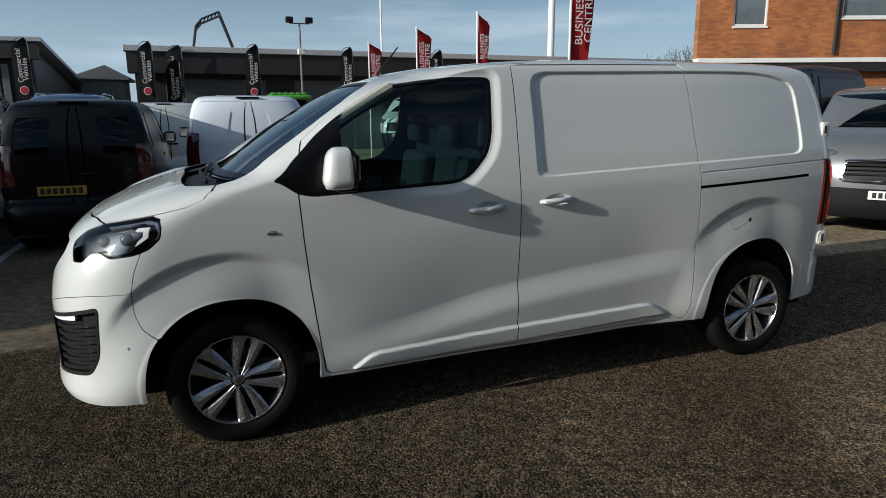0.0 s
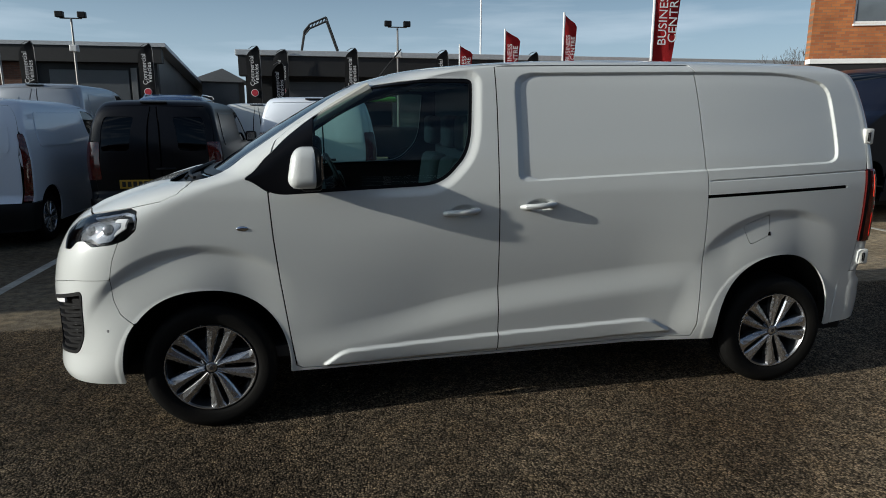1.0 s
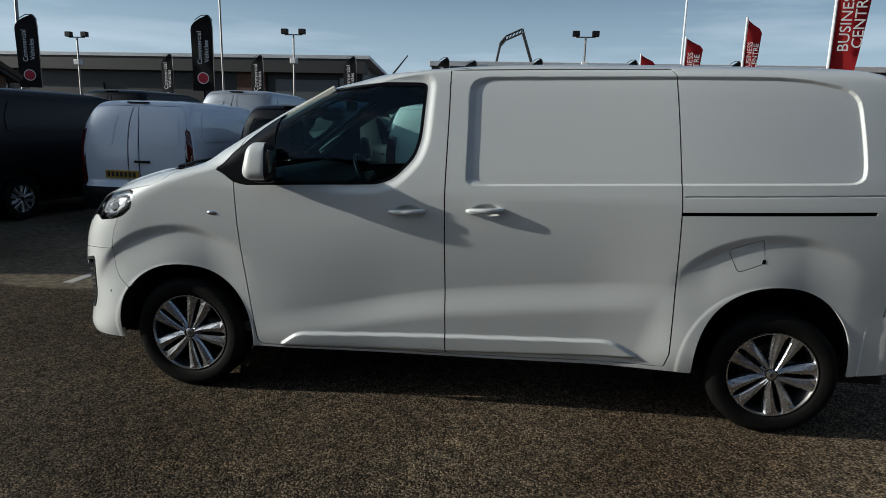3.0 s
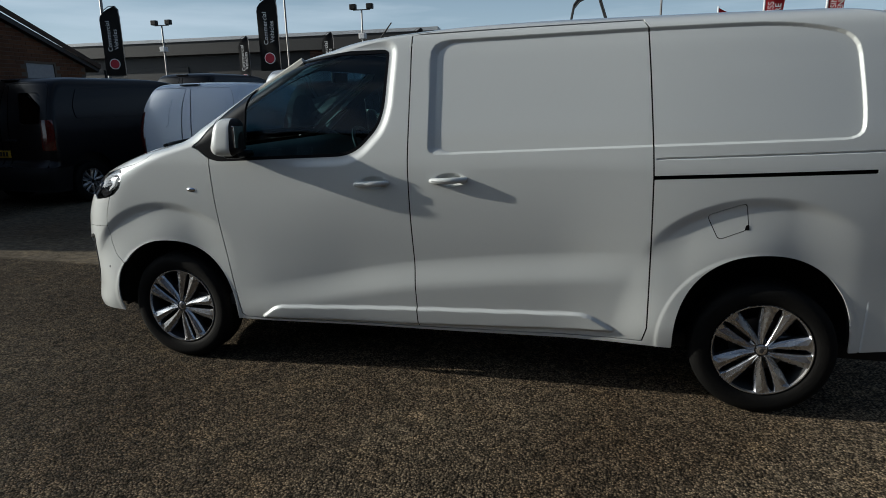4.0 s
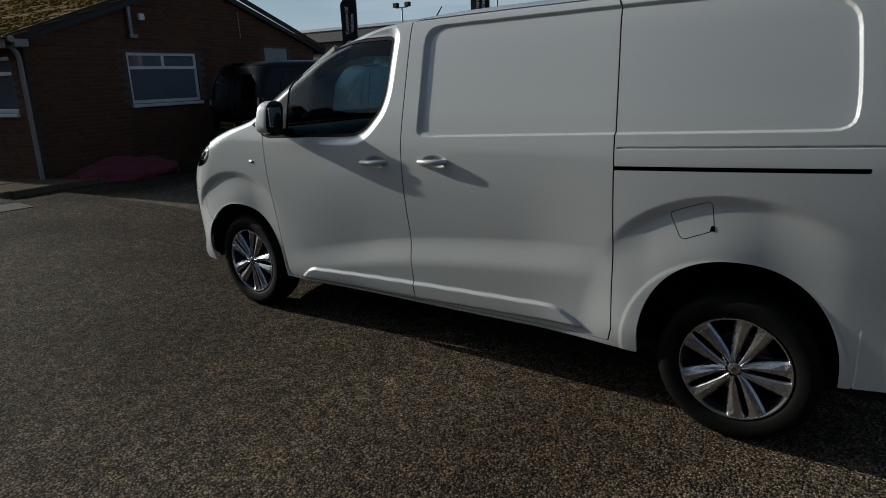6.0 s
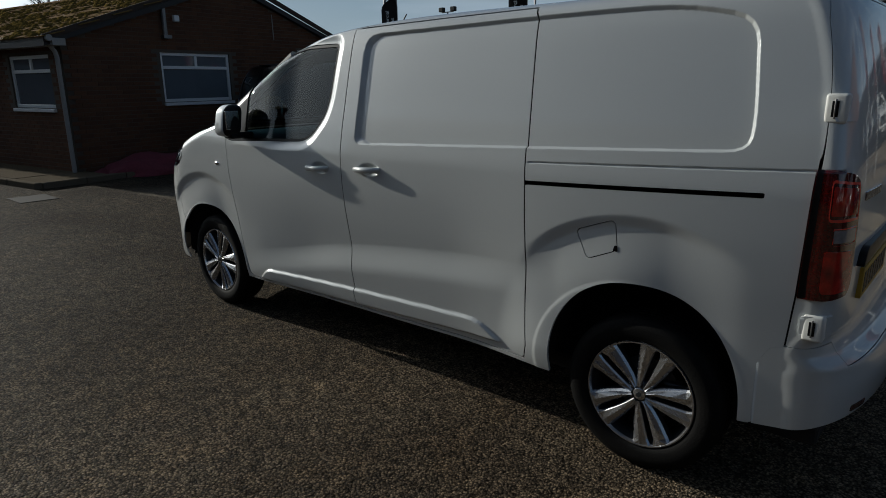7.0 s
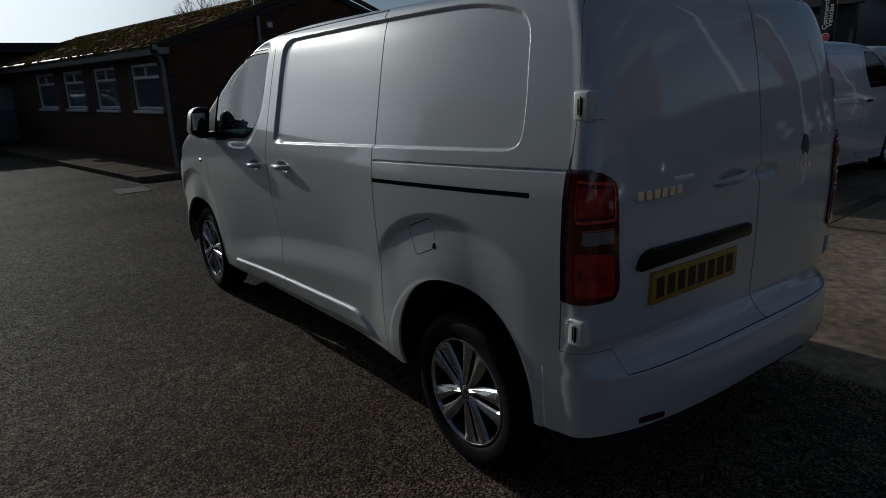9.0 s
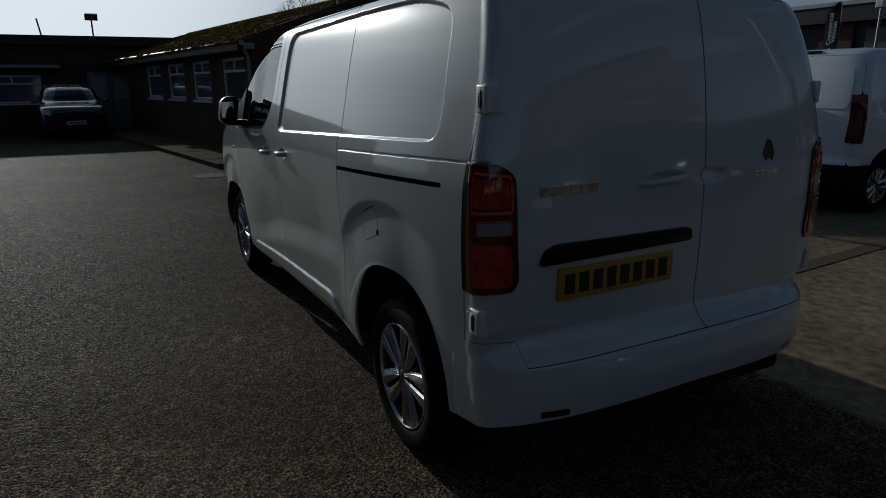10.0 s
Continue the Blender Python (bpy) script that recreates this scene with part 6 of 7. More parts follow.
MOSS = mat("dry_moss", (0.15, 0.105, 0.030), 0.95, grain=0.6, scale=40, big=0.6, big_scale=3, tint=(0.07, 0.042, 0.014), bump=0.5, bump_scale=160)
MOSS.node_tree.nodes["Principled BSDF"].inputs["Specular IOR Level"].default_value = 0.0
rng_m = random.Random(12)
mv, mf = [], []
for i in range(5200):
    a, b, size = rng_m.random(), rng_m.uniform(-0.1, 17.0), rng_m.uniform(0.02, 0.07) * rng_m.uniform(0.6, 1.5)
    if noise.noise(Vector((a * 9, b * 2.1, 3.3))) < rng_m.uniform(-0.35, 0.25):
        continue
    c = Vector((-0.36 + d.x * a, b, 2.375 + d.z * a + 0.012))
    o = len(mv)
    ring = [(math.cos(k * math.tau / 6) * size * rng_m.uniform(0.7, 1.3), math.sin(k * math.tau / 6) * size * rng_m.uniform(0.8, 1.7)) for k in range(6)]
    mv += [tuple(c + Vector((p, q, p * d.z / d.x - 0.004))) for p, q in ring]
    mv += [tuple(c + Vector((p * 0.55, q * 0.55, p * 0.55 * d.z / d.x + size * rng_m.uniform(0.3, 0.55)))) for p, q in ring]
    mf += [(o + k, o + (k + 1) % 6, o + 6 + (k + 1) % 6, o + 6 + k) for k in range(6)] + [tuple(o + 6 + k for k in range(6))]
tagged(put("moss", mesh_of("moss", mv, mf, MOSS), roof, "clumps of dry moss"), kind="stuff")
part("ridge_tiles", tube_bm([(3.68, -0.1, 3.70), (3.68, 17.0, 3.70)], 0.08, 10), TILE, roof, "", True)
# raised pavement with kerb stones along the block
pave = thing("pavement", "raised concrete pavement with kerb along brick block", "pavement", kind="structure")
KERB = Vector((-7.2, 1.06, 0))
for i in range(14):
    a = KERB + BU * (i * 0.92)
    z = ground_z(a.x, a.y)
    part("kerb_stone", box_bm((0, -0.06, -0.3), (0.905, 0.06, 0.10), 0.015, m=Matrix.Translation(a + Vector((0, 0, z))) @ pose(0, 0, 0, 0, 0, math.degrees(math.atan2(BU.y, BU.x)))), CONCRETE, pave)
for i in range(13):
    for j in range(2):
        a = KERB + BU * (i * 0.92) + BV * (0.07 + j * 0.56)
        z = ground_z(a.x, a.y)
        part("paving_slab", box_bm((0.004, 0.0, -0.2), (0.912, 0.552, 0.092 + 0.006 * ((i + j) % 2)), 0.008, m=Matrix.Translation(a + Vector((0, 0, z))) @ Matrix(((BU.x, BV.x, 0, 0), (BU.y, BV.y, 0, 0), (0, 0, 1, 0), (0, 0, 0, 1)))), PAVING, pave)
for i in range(3):
    a = KERB + BV * (i * 0.7 + 0.05)
    part("kerb_stone", box_bm((0, -0.06, -0.3), (0.69, 0.06, 0.10), 0.015, m=Matrix.Translation(a + Vector((0, 0, ground_z(a.x, a.y)))) @ pose(0, 0, 0, 0, 0, math.degrees(math.atan2(BV.y, BV.x)))), CONCRETE, pave)
tagged(part("manhole_cover", box_bm((-6.6, 0.45, 0.0), (-6.0, 0.95, 0.008), 0.003), DARKGAP, None), "dark iron manhole cover set in tarmac", "manhole cover")
SACK = mat("red_sacking", (0.20, 0.035, 0.05), 0.85, grain=0.4, scale=20, big=0.4, big_scale=4)
bm = bmesh.new()
bmesh.ops.create_icosphere(bm, subdivisions=4, radius=1)
for v in bm.verts:
    v.co *= 1 + 0.25 * noise.noise(v.co * 2.3)
    v.co = Vector((v.co.x * 0.55, v.co.y * 1.0, max(0, v.co.z) * 0.34))
tagged(part("tarpaulin", bm, SACK, None, "", True, pose(-7.75, 3.2, 0)), "crumpled dark red tarpaulin against brick wall", "tarpaulin")

# flat-roofed block closing the yard to the west
west = thing("flat_block", "flat-roofed brick block with white double doors", "building")
wmx = Matrix.Translation((-22.9, -14.0, 0.0)) @ Matrix(((0.05, -1, 0, 0), (1, 0.05, 0, 0), (0, 0, 1, 0), (0, 0, 0, 1)))
wholes = [(12.95, 0.0, 14.5, 2.08), (9.7, 0.98, 11.5, 1.95)]
ww = wall_with_holes("front_wall", 19.0, [(0, 3.25), (19, 3.25)], wholes, BRICK, west, 0.3)
ww.matrix_basis = wmx
casement(ww, *wholes[1])
# white leaves take the cladding's grey: their shade is put into the colour
for a in (12.97, 13.74):
    dr = part("double_door", box_bm((a, 0.05, 0.02), (a + 0.745, 0.1, 2.06), 0.01), CLAD, ww, "white double door leaf")
    part("door_panel", box_bm((a + 0.12, 0.035, 1.1), (a + 0.62, 0.05, 1.9), 0.01), BLIND, dr)
part("door_backing", box_bm((12.9, 0.2, 0), (14.55, 0.26, 2.1)), FASCIA, ww)
part("fascia_board", box_bm((-0.2, -0.35, 3.0), (19.2, 0.3, 3.32), 0.01), FASCIA, ww, "dark fascia board")
part("canopy", box_bm((0, -0.6, 2.2), (12.2, 0.0, 2.3), 0.01), GUTTER, ww)
part("flat_roof", box_bm((-0.2, 0.3, 3.0), (19.2, 12, 3.25)), FASCIA, ww)
fl = thing("flood_lamp", "square flood lamp on a short roof pole", "lamp", pose(-23.5, -0.6, 3.25))
part("pole", tube_bm([(0, 0, 0), (0.05, 0, 0.75)], 0.03), STEEL, fl)
part("lamp_head", box_bm((-0.18, -0.22, 0.75), (0.12, 0.22, 0.98), 0.02, m=pose(0, 0, 0, 0, 12, 0)), TRIM, fl)
tagged(part("roof_pole", tube_bm([(-23.5, -2.3, 3.25), (-23.5, -2.4, 4.0)], 0.03), STEEL, None), "thin steel pole on the flat roof", "pole")

# two-storey orange brick office, north-east
office = thing("brick_office", "two-storey orange brick office with white windows", "building", Matrix.Translation((14.65, 13.75, 0)) @ pose(0, 0, 0, 0, 0, -19.3))
oh = [(1.08, 4.26, 2.14, 5.60), (4.47, 4.50, 6.1, 5.75), (8.0, 4.5, 9.2, 5.75), (4.85, 1.0, 6.6, 2.3)]
ow = wall_with_holes("front_wall", 16.0, [(0, 7.4), (16, 7.4)], oh, BRICK_O, office, 0.3)
for hx in oh:
    casement(ow, *hx)
part("side_wall", box_bm((0, 0, -0.2), (9, 0.3, 7.4), m=Matrix.Translation((0.25, 0.02, 0)) @ pose(0, 0, 0, 0, 0, 56)), BRICK_O, office)
part("roof", prism_bm([(-0.3, -0.3), (16.3, -0.3), (20.8, 7.6), (4.6, 7.6)], "z", 7.4, 7.6, 0.02), FASCIA, office)
part("drainpipe", tube_bm([(4.30, -0.06, 7.3), (4.30, -0.06, 3.4)], 0.05, 8), FASCIA, office)
part("string_course", box_bm((-0.1, -0.35, 3.13), (16, 0, 3.27), 0.01), UPVC, office, "white canopy edge")
part("canopy", box_bm((-0.1, -0.3, 2.85), (16, 0, 3.12), 0.01), FASCIA, office)

# far sheds
shed = thing("long_shed", "long dark clad shed with pale roof edge", "building", Matrix.Translation((-2.65, 28.0, -0.33)))
part("wall", box_bm((0, 0, -0.2), (45, 0.3, 4.45)), CLAD_D, shed)
part("end_wall", box_bm((0, 0.3, -0.2), (0.3, 16, 4.45)), CLAD_D, shed)
part("roof_edge", box_bm((-0.3, -0.9, 4.62), (45, 0.3, 4.86), 0.02), ROOFM, shed, "pale roof edge")
part("fascia_board", box_bm((-0.2, -0.8, 3.75), (45, -0.02, 4.62), 0.01), FASCIA, shed)
part("roof", box_bm((-0.3, 0.3, 4.5), (45, 16, 4.7)), ROOFM, shed)
for i in range(8):
    sh = part("roller_shutter", box_bm((1.2 + i * 5.5, -0.06, 0), (5.4 + i * 5.5, 0.0, 3.55), 0.01), SHUTTER, shed, "grey roller shutter")
    for j in range(11):
        part("shutter_slat", box_bm((1.25 + i * 5.5, -0.075, 0.1 + j * 0.31), (5.35 + i * 5.5, -0.06, 0.37 + j * 0.31), 0.005), SHUTTER, sh)
shed2 = thing("gabled_shed", "dark clad shed with grey gable end", "building", Matrix.Translation((-6.4, 28.0, -0.38)))
part("wall", box_bm((-40, 0, -0.2), (0, 0.3, 4.7)), CLAD_D, shed2)
part("gable_end", prism_bm([(0.3, -0.2), (0.3, 4.9), (11, 3.4), (11, -0.2)], "x", -0.3, 0.0), CLAD, shed2, "grey clad gable end")
part("roof", prism_bm([(-0.5, 4.98), (-0.5, 5.14), (11.4, 3.5), (11.4, 3.34)], "x", -40, 0.5), ROOFM, shed2)
part("fascia_board", box_bm((-40, -0.45, 4.3), (0.3, -0.02, 4.98), 0.01), FASCIA, shed2)
part("roller_shutter", box_bm((-4.4, -0.06, 0), (-1.2, 0, 4.0), 0.01), SHUTTER, shed2, "grey roller shutter")
part("door_post", box_bm((-1.1, -0.1, 0), (-0.85, 0, 4.1), 0.01), CLAD, shed2)
part("brick_pier", box_bm((-6.4, -0.12, 0), (-4.9, 0, 4.3), 0.01), BRICK, shed2, "brown brick pier")
for i in range(5):
    part("roller_shutter", box_bm((-12.4 - i * 5.5, -0.06, 0), (-8.2 - i * 5.5, 0, 3.7), 0.01), CLAD_D, shed2, "dark roller shutter")
for x, y, w, z in ((-5.9, 36, 2.0, 4.3), (-3.6, 44, 3.2, 4.7)):
    hut = thing("far_unit", "small grey clad unit with low pitched roof", "building", Matrix.Translation((x, y, 0)))
    part("wall", box_bm((0, 0, -0.2), (w, 3, z - 0.5)), CLAD, hut)
    part("roof", prism_bm([(-0.2, z - 0.5), (w * 0.6, z), (w + 0.3, z - 0.6), (w + 0.3, z - 0.75), (-0.2, z - 0.7)], "y", -0.3, 3.3), CLAD, hut)


# ---- flags, poles ----
RED_C = mat("red_flag_cloth", (0.52, 0.02, 0.025), 0.75, grain=0.2, scale=60, big=0.2, big_scale=3)
BLACK_C = mat("black_banner_cloth", (0.016, 0.016, 0.018), 0.8, grain=0.3, scale=50)
WHITE_INK = mat("white_print", (0.85, 0.85, 0.85), 0.7, grain=0.15, scale=30)
RED_INK = mat("red_print", (0.5, 0.03, 0.05), 0.7, grain=0.15, scale=30)
POLE_W = mat("white_pole", (0.72, 0.73, 0.74), 0.4, grain=0.1, scale=20, big=0.15, big_scale=1)


def cloth_bm(outline_w, z0, z1, wave, n=12, m_=20, taper=None):
    """A hanging cloth: width by height fraction, bowed and rippled."""
    bm = bmesh.new()
    grid = []
    for j in range(m_ + 1):
        f = j / m_
        w0, w1 = outline_w(f)
        grid.append([bm.verts.new((w0 + (w1 - w0) * i / n, wave * math.sin(3.1 * i / n + 5 * f), z0 + (z1 - z0) * f)) for i in range(n + 1)])
    for j in range(m_):
        for i in range(n):
            bm.faces.new((grid[j][i], grid[j][i + 1], grid[j + 1][i + 1], grid[j + 1][i]))
    bmesh.ops.solidify(bm, geom=bm.faces[:], thickness=0.006)
    return bm


def feather_banner(m, h, w, z0, word_at, mark_at):
    """A black feather banner on a bent pole, with vertical white lettering over a round red mark."""
    ban = thing("feather_banner", "black feather banner with white lettering and red round mark", "banner", m, group="feather banners")
    top = z0 + h
    part("pole", tube_bm([(w / 2, 0.02, 0), (w / 2, 0.02, top - w * 0.5), (w * 0.44, 0.02, top - w * 0.15), (w * 0.30, 0.02, top), (0.0, 0.02, top - w * 0.02), (-w * 0.3, 0.02, top - w * 0.22)], 0.014, 6), STEEL, ban, "", True)
    left = lambda f: -w / 2 + (0 if f < 0.80 else w * 0.80 * ((f - 0.80) / 0.20) ** 2.2)
    part("cloth", cloth_bm(lambda f: (left(f), w / 2 - (0 if f < 0.94 else w * 0.14 * ((f - 0.94) / 0.06) ** 2)), z0, top, 0.02), BLACK_C, ban, "", True)
    for word, dx in (("Commercial", -w * 0.10), ("Vehicles", w * 0.22)):
        me = text_mesh("lettering", word, h * 0.088, WHITE_INK)
        put("lettering", me, ban, "white printed lettering", pose(dx, -0.045, z0 + h * (word_at if word == "Commercial" else word_at - 0.045), 0, -90, 0))
    part("round_mark", lathe_bm([(0.0, -0.05), (w * 0.27, -0.05), (w * 0.27, -0.04)], 24, m=Matrix.Translation((w * 0.02, 0, z0 + h * mark_at))), WHITE_INK, ban)
    part("red_mark", lathe_bm([(0.0, -0.056), (w * 0.23, -0.056), (w * 0.23, -0.05)], 24, m=Matrix.Translation((w * 0.02, 0, z0 + h * mark_at))), RED_INK, ban)
    return ban


small = feather_banner(pose(-14.8, 25, 0), 2.75, 0.56, 1.72, 0.64, 0.32)
for x in (-10.45, -6.15, -2.0, 2.0, 5.9, 10.0):
    copy_thing(small, pose(x, 25, 0))
copy_thing(small, pose(-1.05, 25.3, -0.6, 0, 0, 25))
big = feather_banner(pose(-7.75, 15.0, 0, 0, 0, 10), 2.15, 0.62, 2.4, 0.57, 0.17)
copy_thing(big, pose(-13.4, 15.0, 0, 0, 0, 20))
copy_thing(big, pose(-1.0, 27.0, 0))


def red_flag(x, y, z0, top, w, words, lean=0.0):
    fg = thing("flag", "red flag with white lettering on a slim pole", "flag", pose(x, y, 0, 0, lean, 0), group="red flags")
    part("pole", tube_bm([(0, 0, 0), (0, 0, top + 0.05)], 0.025, 8), POLE_W, fg, "slim white pole", True)
    part("cloth", cloth_bm(lambda f: (0.02, w * (0.62 + 0.38 * f / 0.88 if f < 0.88 else max(0.08, (1.0 - f) / 0.12))), z0, top, 0.03), RED_C, fg, "", True)
    if words:
        for word, dx in zip(words, (w * 0.30, w * 0.66)):
            put("lettering", text_mesh("lettering", word, w * 0.42, WHITE_INK), fg, "white printed lettering", pose(dx, -0.06, (z0 + top) / 2 + 0.15, 0, -90, 0))
    return fg


red_flag(5.28, 18.5, 2.2, 3.95, 0.46, ("BUSINESS", "CENTRE"))
red_flag(5.98, 15.5, 2.2, 4.08, 0.48, ("BUSINESS", "CENTRE"))
red_flag(6.62, 12.5, 2.2, 4.10, 0.36, ("BUSINESS", "CENTRE"))
red_flag(6.60, 8.0, 2.2, 4.25, 0.55, ("BUSINESS", "CENTRE"))
tagged(part("flag_mast", tube_bm([(9.48, 32.5, 0), (9.48, 32.5, 18)], 0.05, 8), POLE_W, None), "tall thin pale mast beyond the yard", "pole")
tagged(part("lamp_mast", tube_bm([(33.07, 55.5, 0), (33.07, 55.5, 32)], 0.3, 16, radii=[0.36, 0.28]), POLE_W, None), "tall white lamp mast", "pole")
tagged(part("flag_mast", tube_bm([(-7.2, 15.2, 0), (-7.3, 15.2, 9)], 0.03, 8), STEEL, None), "tall thin dark mast beside banner", "pole")
tagged(part("flag_mast", tube_bm([(-13.9, 15.2, 0), (-13.7, 15.2, 12)], 0.05, 8), STEEL, None), "dark steel mast beside banner", "pole")


def flood_pole(x, y, h):
    fp = thing("flood_light", "twin flood lights on a tall grey pole", "street lamp", pose(x, y, 0), group="flood lights")
    part("pole", tube_bm([(0, 0, 0), (0, 0, h)], 0.05, 8, radii=[0.06, 0.04]), STEEL, fp, "", True)
    part("cross_arm", tube_bm([(-0.4, 0, h), (0.4, 0, h)], 0.025, 6), STEEL, fp)
    for s_ in (-0.4, 0.4):
        part("lamp_head", box_bm((s_ - 0.15, -0.12, h + 0.02), (s_ + 0.15, 0.10, h + 0.25), 0.03, m=Matrix.Translation((0, 0, 0))), TRIM, fp)
    part("camera_box", box_bm((-0.12, -0.2, h - 1.25), (0.16, 0.1, h - 1.0), 0.03), UPVC, fp)
    return fp


fp0 = flood_pole(3.98, 25.0, 5.35)
copy_thing(fp0, pose(-8.72, 25.0, 0.0))
copy_thing(fp0, pose(-19.2, 25.0, -0.2))
# loader crane behind the shed
cr_ = thing("loader_crane", "folded lattice loader crane behind the shed", "crane")
pts = [(-0.35, 34, 4.4), (-0.05, 34, 6.0), (0.25, 34, 6.35), (1.15, 34, 6.75), (1.75, 34, 5.0)]
for a, b in zip(pts, pts[1:]):
    for off in (0.0, 0.22):
        part("boom", tube_bm([Vector(a) + Vector((0, 0, off)), Vector(b) + Vector((0, 0, off))], 0.05, 6), FASCIA, cr_)
    for f in np.linspace(0.1, 0.9, 5):
        p, q = Vector(a).lerp(Vector(b), f), Vector(a).lerp(Vector(b), min(1, f + 0.15))
        part("lattice_bar", tube_bm([p, q + Vector((0, 0, 0.22))], 0.03, 5), FASCIA, cr_)

# bare trees
BARK = mat("bare_bark", (0.075, 0.06, 0.048), 0.9, grain=0.4, scale=20)


def bare_tree(x, y, h, seed):
    tree = thing("tree", "leafless tree with fine bare twigs beyond the roofs", "tree", pose(x, y, 0), group="bare trees")
    rng_t = random.Random(seed)
    trunk, crown = bmesh.new(), bmesh.new()
    tube_bm([(0, 0, 0), (0.05, 0.03, h * 0.2), (0.0, 0.08, h * 0.42)], 0.2, 8, trunk, [h * 0.03, h * 0.024, h * 0.018])

    def grow(p, d, ln, r, depth):
        q = p + d * ln * 0.5 + Vector((rng_t.uniform(-1, 1), rng_t.uniform(-1, 1), 0)) * ln * 0.07
        e = q + (d + Vector((0, 0, 0.15))).normalized() * ln * 0.5
        tube_bm([p, q, e], r, 5 if depth < 3 else 3, crown, [r, r * 0.8, r * 0.55], caps=False)
        if depth < 6:
            for k in range(rng_t.choice((2, 3))):
                nd = (d + Vector((rng_t.uniform(-1, 1), rng_t.uniform(-1, 1), rng_t.uniform(-0.3, 0.8))) * 0.62).normalized()
                grow(q if k == 2 else e, nd, ln * rng_t.uniform(0.6, 0.85), max(r * 0.55, h * 0.0011), depth + 1)

    for k in range(5):
        a = k * 1.26 + rng_t.uniform(-0.3, 0.3)
        grow(Vector((0, 0.04, h * (0.28 + 0.03 * k))), Vector((math.cos(a) * 0.6, math.sin(a) * 0.6, 0.9)).normalized(), h * 0.2, h * 0.012, 0)
    part("trunk", trunk, BARK, tree, "", True)
    part("crown", crown, BARK, tree, "fine bare twigs")
    return tree


bare_tree(24.4, 24.6, 5.3, 3)
bare_tree(-24.5, 9.0, 6.0, 8)
bare_tree(-23.2, 8.2, 5.0, 11)

# green machine behind the small vans
gm_ = thing("green_machine", "dark yard machine with bright green slatted cab roof", "tractor", pose(2.0, 14.8, 0))
part("body", box_bm((-0.7, -0.5, 0.55), (1.3, 0.9, 1.35), 0.1, 3), TRIM, gm_, "", True)
cab_ = part("cab", box_bm((-0.35, -0.45, 1.35), (0.55, 0.8, 2.02), 0.06, 3), GLASS_D, gm_, "dark glazed cab")
part("cab_roof", box_bm((-0.45, -0.55, 2.02), (0.65, 0.9, 2.15), 0.05, 3), GREEN_P, cab_, "", True)
for i in range(6):
    part("roof_slat", box_bm((-0.36 + i * 0.16, -0.5, 2.15), (-0.26 + i * 0.16, 0.8, 2.21), 0.015), GREEN_P, cab_)
for wx in (-0.45, 0.95):
    wheel(gm_, wx, -0.6, 0.42, 0.42, 0.22, detail=False)
    wheel(gm_, wx, 1.0, 0.42, 0.42, 0.22, far=True, detail=False)

# units that close the yard to the south and east
south_unit = thing("brick_unit", "two-storey brick unit with white windows across the yard", "building", Matrix.Translation((46, -16.5, 0)) @ pose(0, 0, 0, 0, 0, 180))
su = [(3.0 + i * 4.2, z, 5.0 + i * 4.2, z + 1.2) for i in range(14) for z in (1.1, 4.6)]
sw_ = wall_with_holes("front_wall", 64.0, [(0, 7.6), (64, 7.6)], su, BRICK, south_unit, 0.3)
for hx in su:
    casement(sw_, *hx)
hip = bmesh.new()
hv = [hip.verts.new(p) for p in ((-0.4, -0.4, 7.5), (64.4, -0.4, 7.5), (64.4, 10, 7.5), (-0.4, 10, 7.5), (5.0, 4.8, 9.6), (59.0, 4.8, 9.6))]
for f in ((0, 1, 5, 4), (1, 2, 5), (2, 3, 4, 5), (3, 0, 4), (3, 2, 1, 0)):
    hip.faces.new([hv[i] for i in f])
part("roof", hip, FASCIA, south_unit)
part("end_wall", box_bm((63.7, 0.3, -0.4), (64.0, 9.6, 7.5)), BRICK, south_unit)
east_unit = thing("brick_unit", "single-storey brick unit with white windows behind the yard", "building", Matrix.Translation((31.0, -15.5, 0)) @ pose(0, 0, 0, 0, 0, 90))
eu = [(2.0 + i * 3.2, z, 3.7 + i * 3.2, z + 1.2) for i in range(7) for z in (1.0,)]
ew_ = wall_with_holes("front_wall", 25.0, [(0, 3.1), (25, 3.1)], eu, BRICK, east_unit, 0.3)
for hx in eu:
    casement(ew_, *hx)
part("roof", box_bm((-0.3, -0.3, 3.1), (25.3, 8.0, 3.3), 0.02), FASCIA, east_unit)


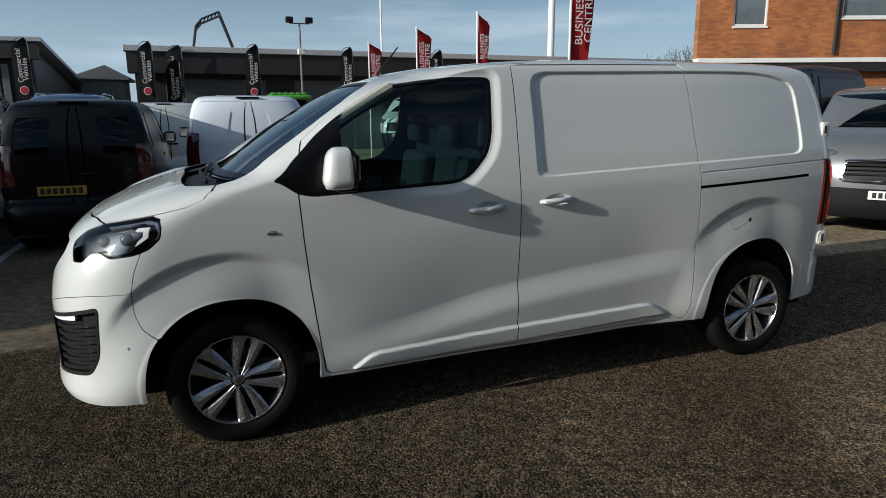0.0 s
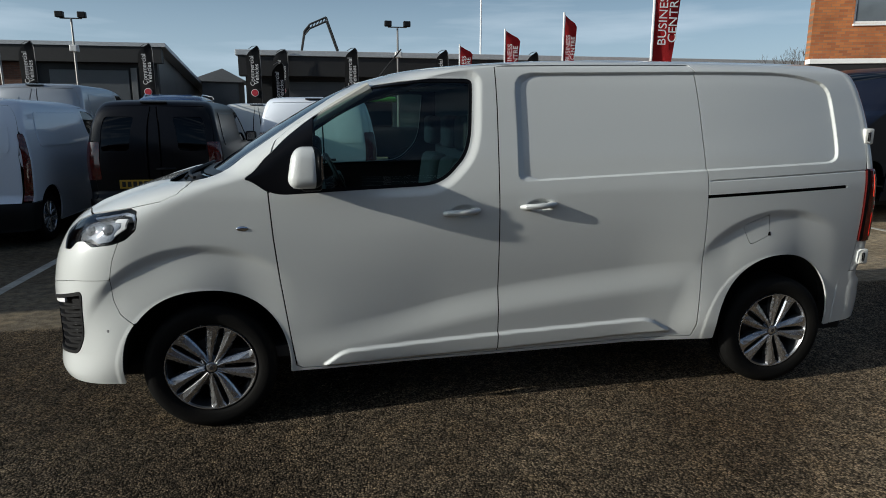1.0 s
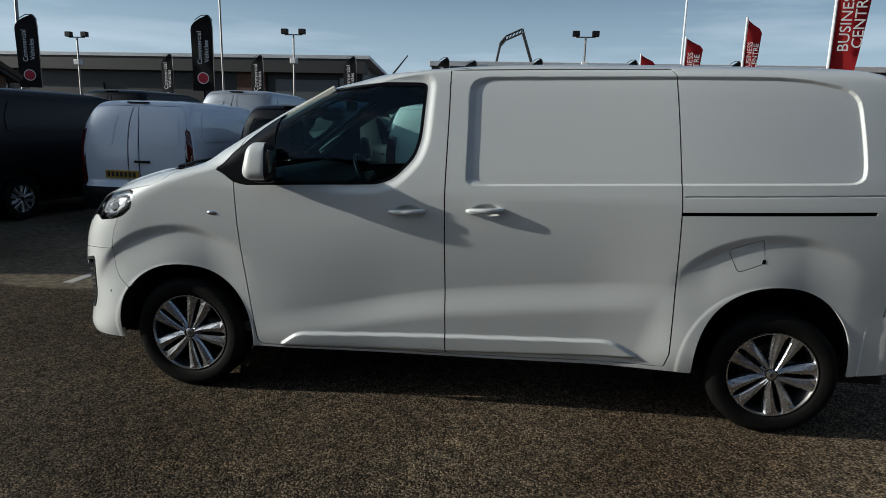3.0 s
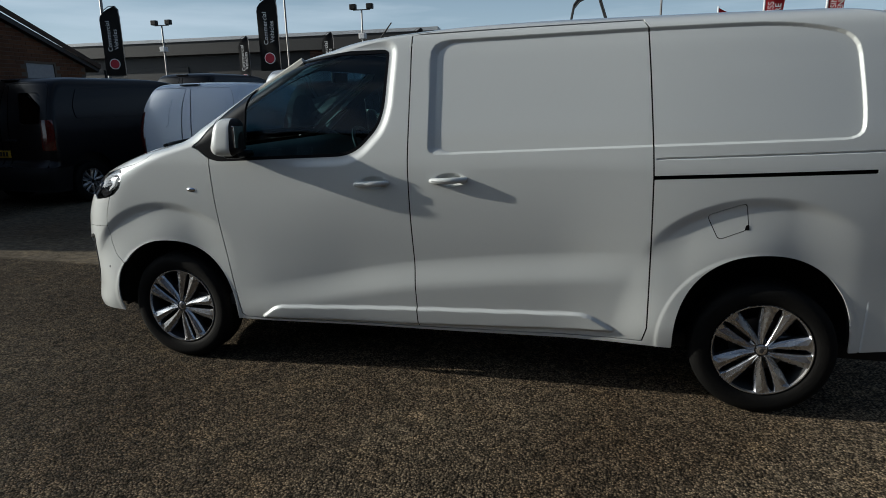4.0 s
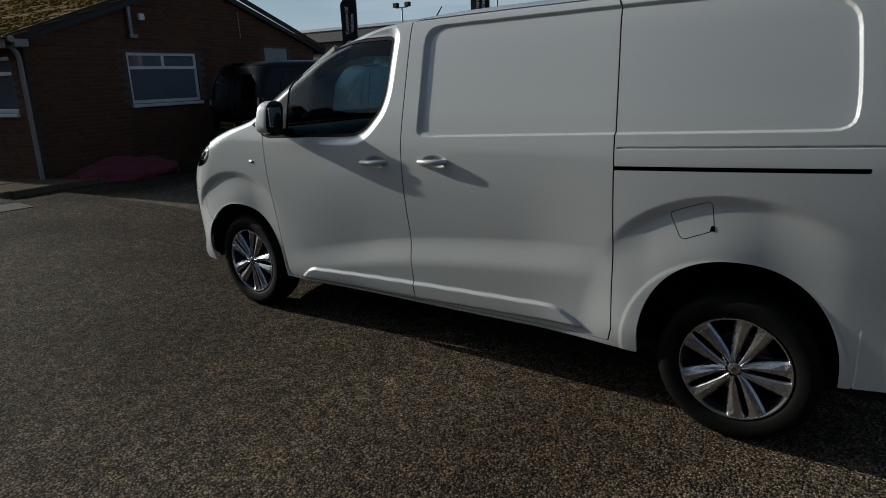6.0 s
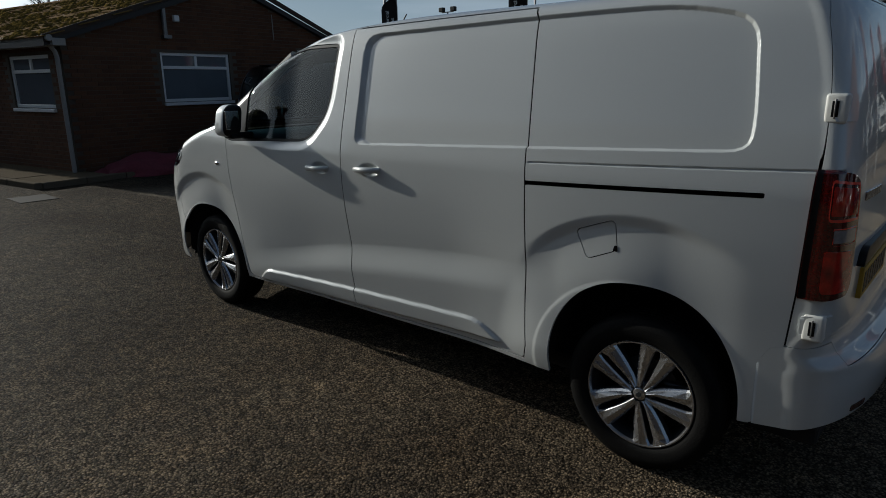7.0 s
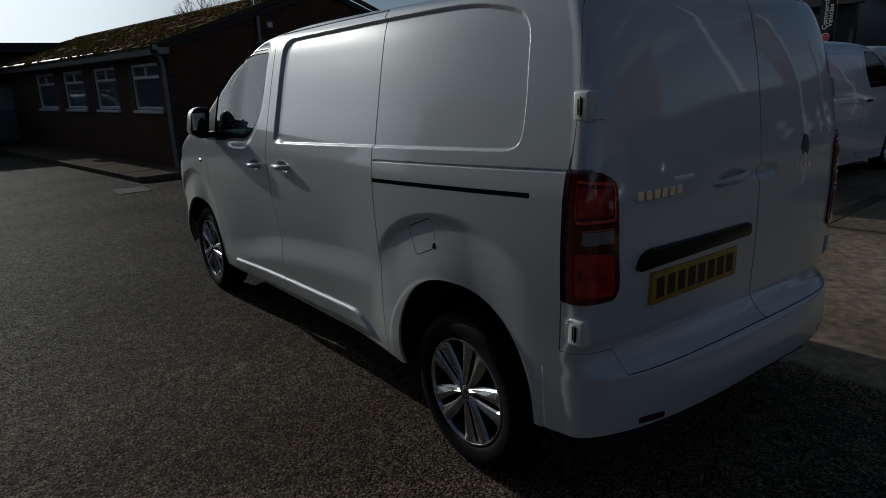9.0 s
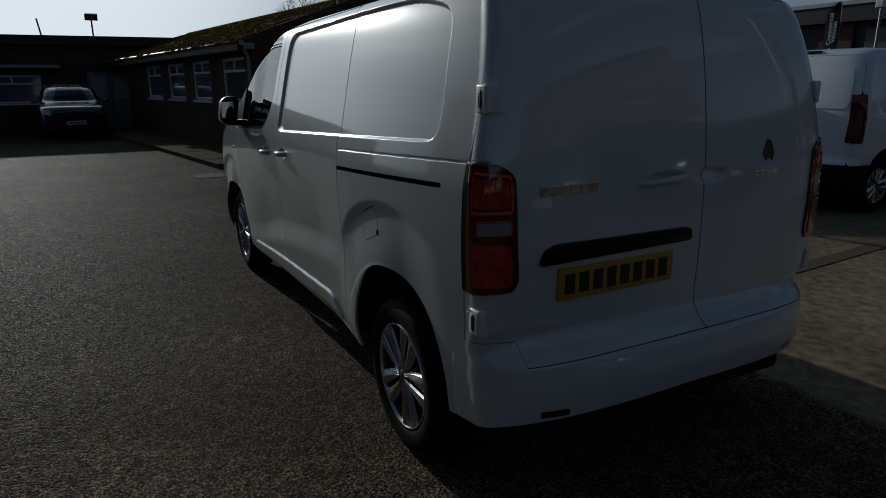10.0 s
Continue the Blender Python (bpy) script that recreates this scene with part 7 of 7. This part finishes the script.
# ---- bricks of the single-storey block ----
def brick_piece_mat():
    """One brick's face: its shade varies from brick to brick, with sooty patches across the wall."""
    m = mat("brick_face", (0.135, 0.068, 0.040), 0.9, grain=0.4, scale=45, big=0.5, big_scale=0.9, tint=(0.06, 0.03, 0.022), bump=0.35, bump_scale=110)
    n, l = m.node_tree.nodes, m.node_tree.links
    b = n["Principled BSDF"]
    b.inputs["Specular IOR Level"].default_value = 0.15
    oi, ge, ad, fr = n.new("ShaderNodeObjectInfo"), n.new("ShaderNodeNewGeometry"), n.new("ShaderNodeMath"), n.new("ShaderNodeMath")
    fr.operation = "FRACT"
    l.new(oi.outputs["Random"], ad.inputs[0])
    l.new(ge.outputs["Random Per Island"], ad.inputs[1])
    l.new(ad.outputs[0], fr.inputs[0])
    r = n.new("ShaderNodeValToRGB")
    r.color_ramp.elements[0].color, r.color_ramp.elements[1].color = (0.80, 0.79, 0.80, 1), (1.12, 1.06, 1.0, 1)
    l.new(fr.outputs[0], r.inputs["Fac"])
    x = n.new("ShaderNodeMix")
    x.data_type, x.blend_type = "RGBA", "MULTIPLY"
    x.inputs[0].default_value = 1.0
    l.new(b.inputs["Base Color"].links[0].from_socket, x.inputs[6])
    l.new(r.outputs["Color"], x.inputs[7])
    l.new(x.outputs[2], b.inputs["Base Color"])
    return m


BRICK_FACE = brick_piece_mat()
bb = box_bm((-0.1075, -0.005, -0.0325), (0.1075, 0.01, 0.0325), 0.002, 1)
brick_me = bpy.data.meshes.new("brick")
bb.to_mesh(brick_me)
bb.free()
brick_me.materials.append(BRICK_FACE)
bv = [(a, y, c) for y in (-0.005, 0.005) for c in (-0.0325, 0.0325) for a in (-0.1075, 0.1075)]
bf = [(0, 1, 3, 2), (0, 4, 5, 1), (2, 3, 7, 6), (0, 2, 6, 4), (1, 5, 7, 3)]


def lay_bricks(wall, length, top, holes, x0, x1):
    """Courses of bricks, a little proud of the mortar; those between x0 and x1 are pieces of their own."""
    rng_b = random.Random(7)
    v, f = [], []
    for row in range(int(max(p[1] for p in top) / 0.075)):
        z = 0.0375 + row * 0.075
        for col in range(int(length / 0.225) + 1):
            x = 0.1125 + col * 0.225 + (0.1125 if row % 2 else 0.0)
            if x + 0.11 > length or z + 0.04 > np.interp(x, [p[0] for p in top], [p[1] for p in top]) - 0.04:
                continue
            if any(h[0] - 0.10 < x < h[2] + 0.10 and h[1] - 0.04 < z < h[3] + 0.04 for h in holes):
                continue
            dy = rng_b.uniform(-0.0015, 0.0015)
            if x0 <= x <= x1:
                put("brick", brick_me, wall, "", pose(x, dy, z))
            else:
                o = len(v)
                v += [(p[0] + x, p[1] + dy, p[2] + z) for p in bv]
                f += [tuple(o + i for i in q) for q in bf]
    tagged(put("bricks", mesh_of("bricks", v, f, BRICK_FACE, False), wall), kind="stuff")


lay_bricks(gw, 7.35, [(0, 2.40), (3.68, 3.66), (7.35, 2.40)], gholes, 0.0, 1.72)
lay_bricks(sw, 12.0, [(0, 2.42), (12.0, 2.42)], sholes, -1.0, -0.5)
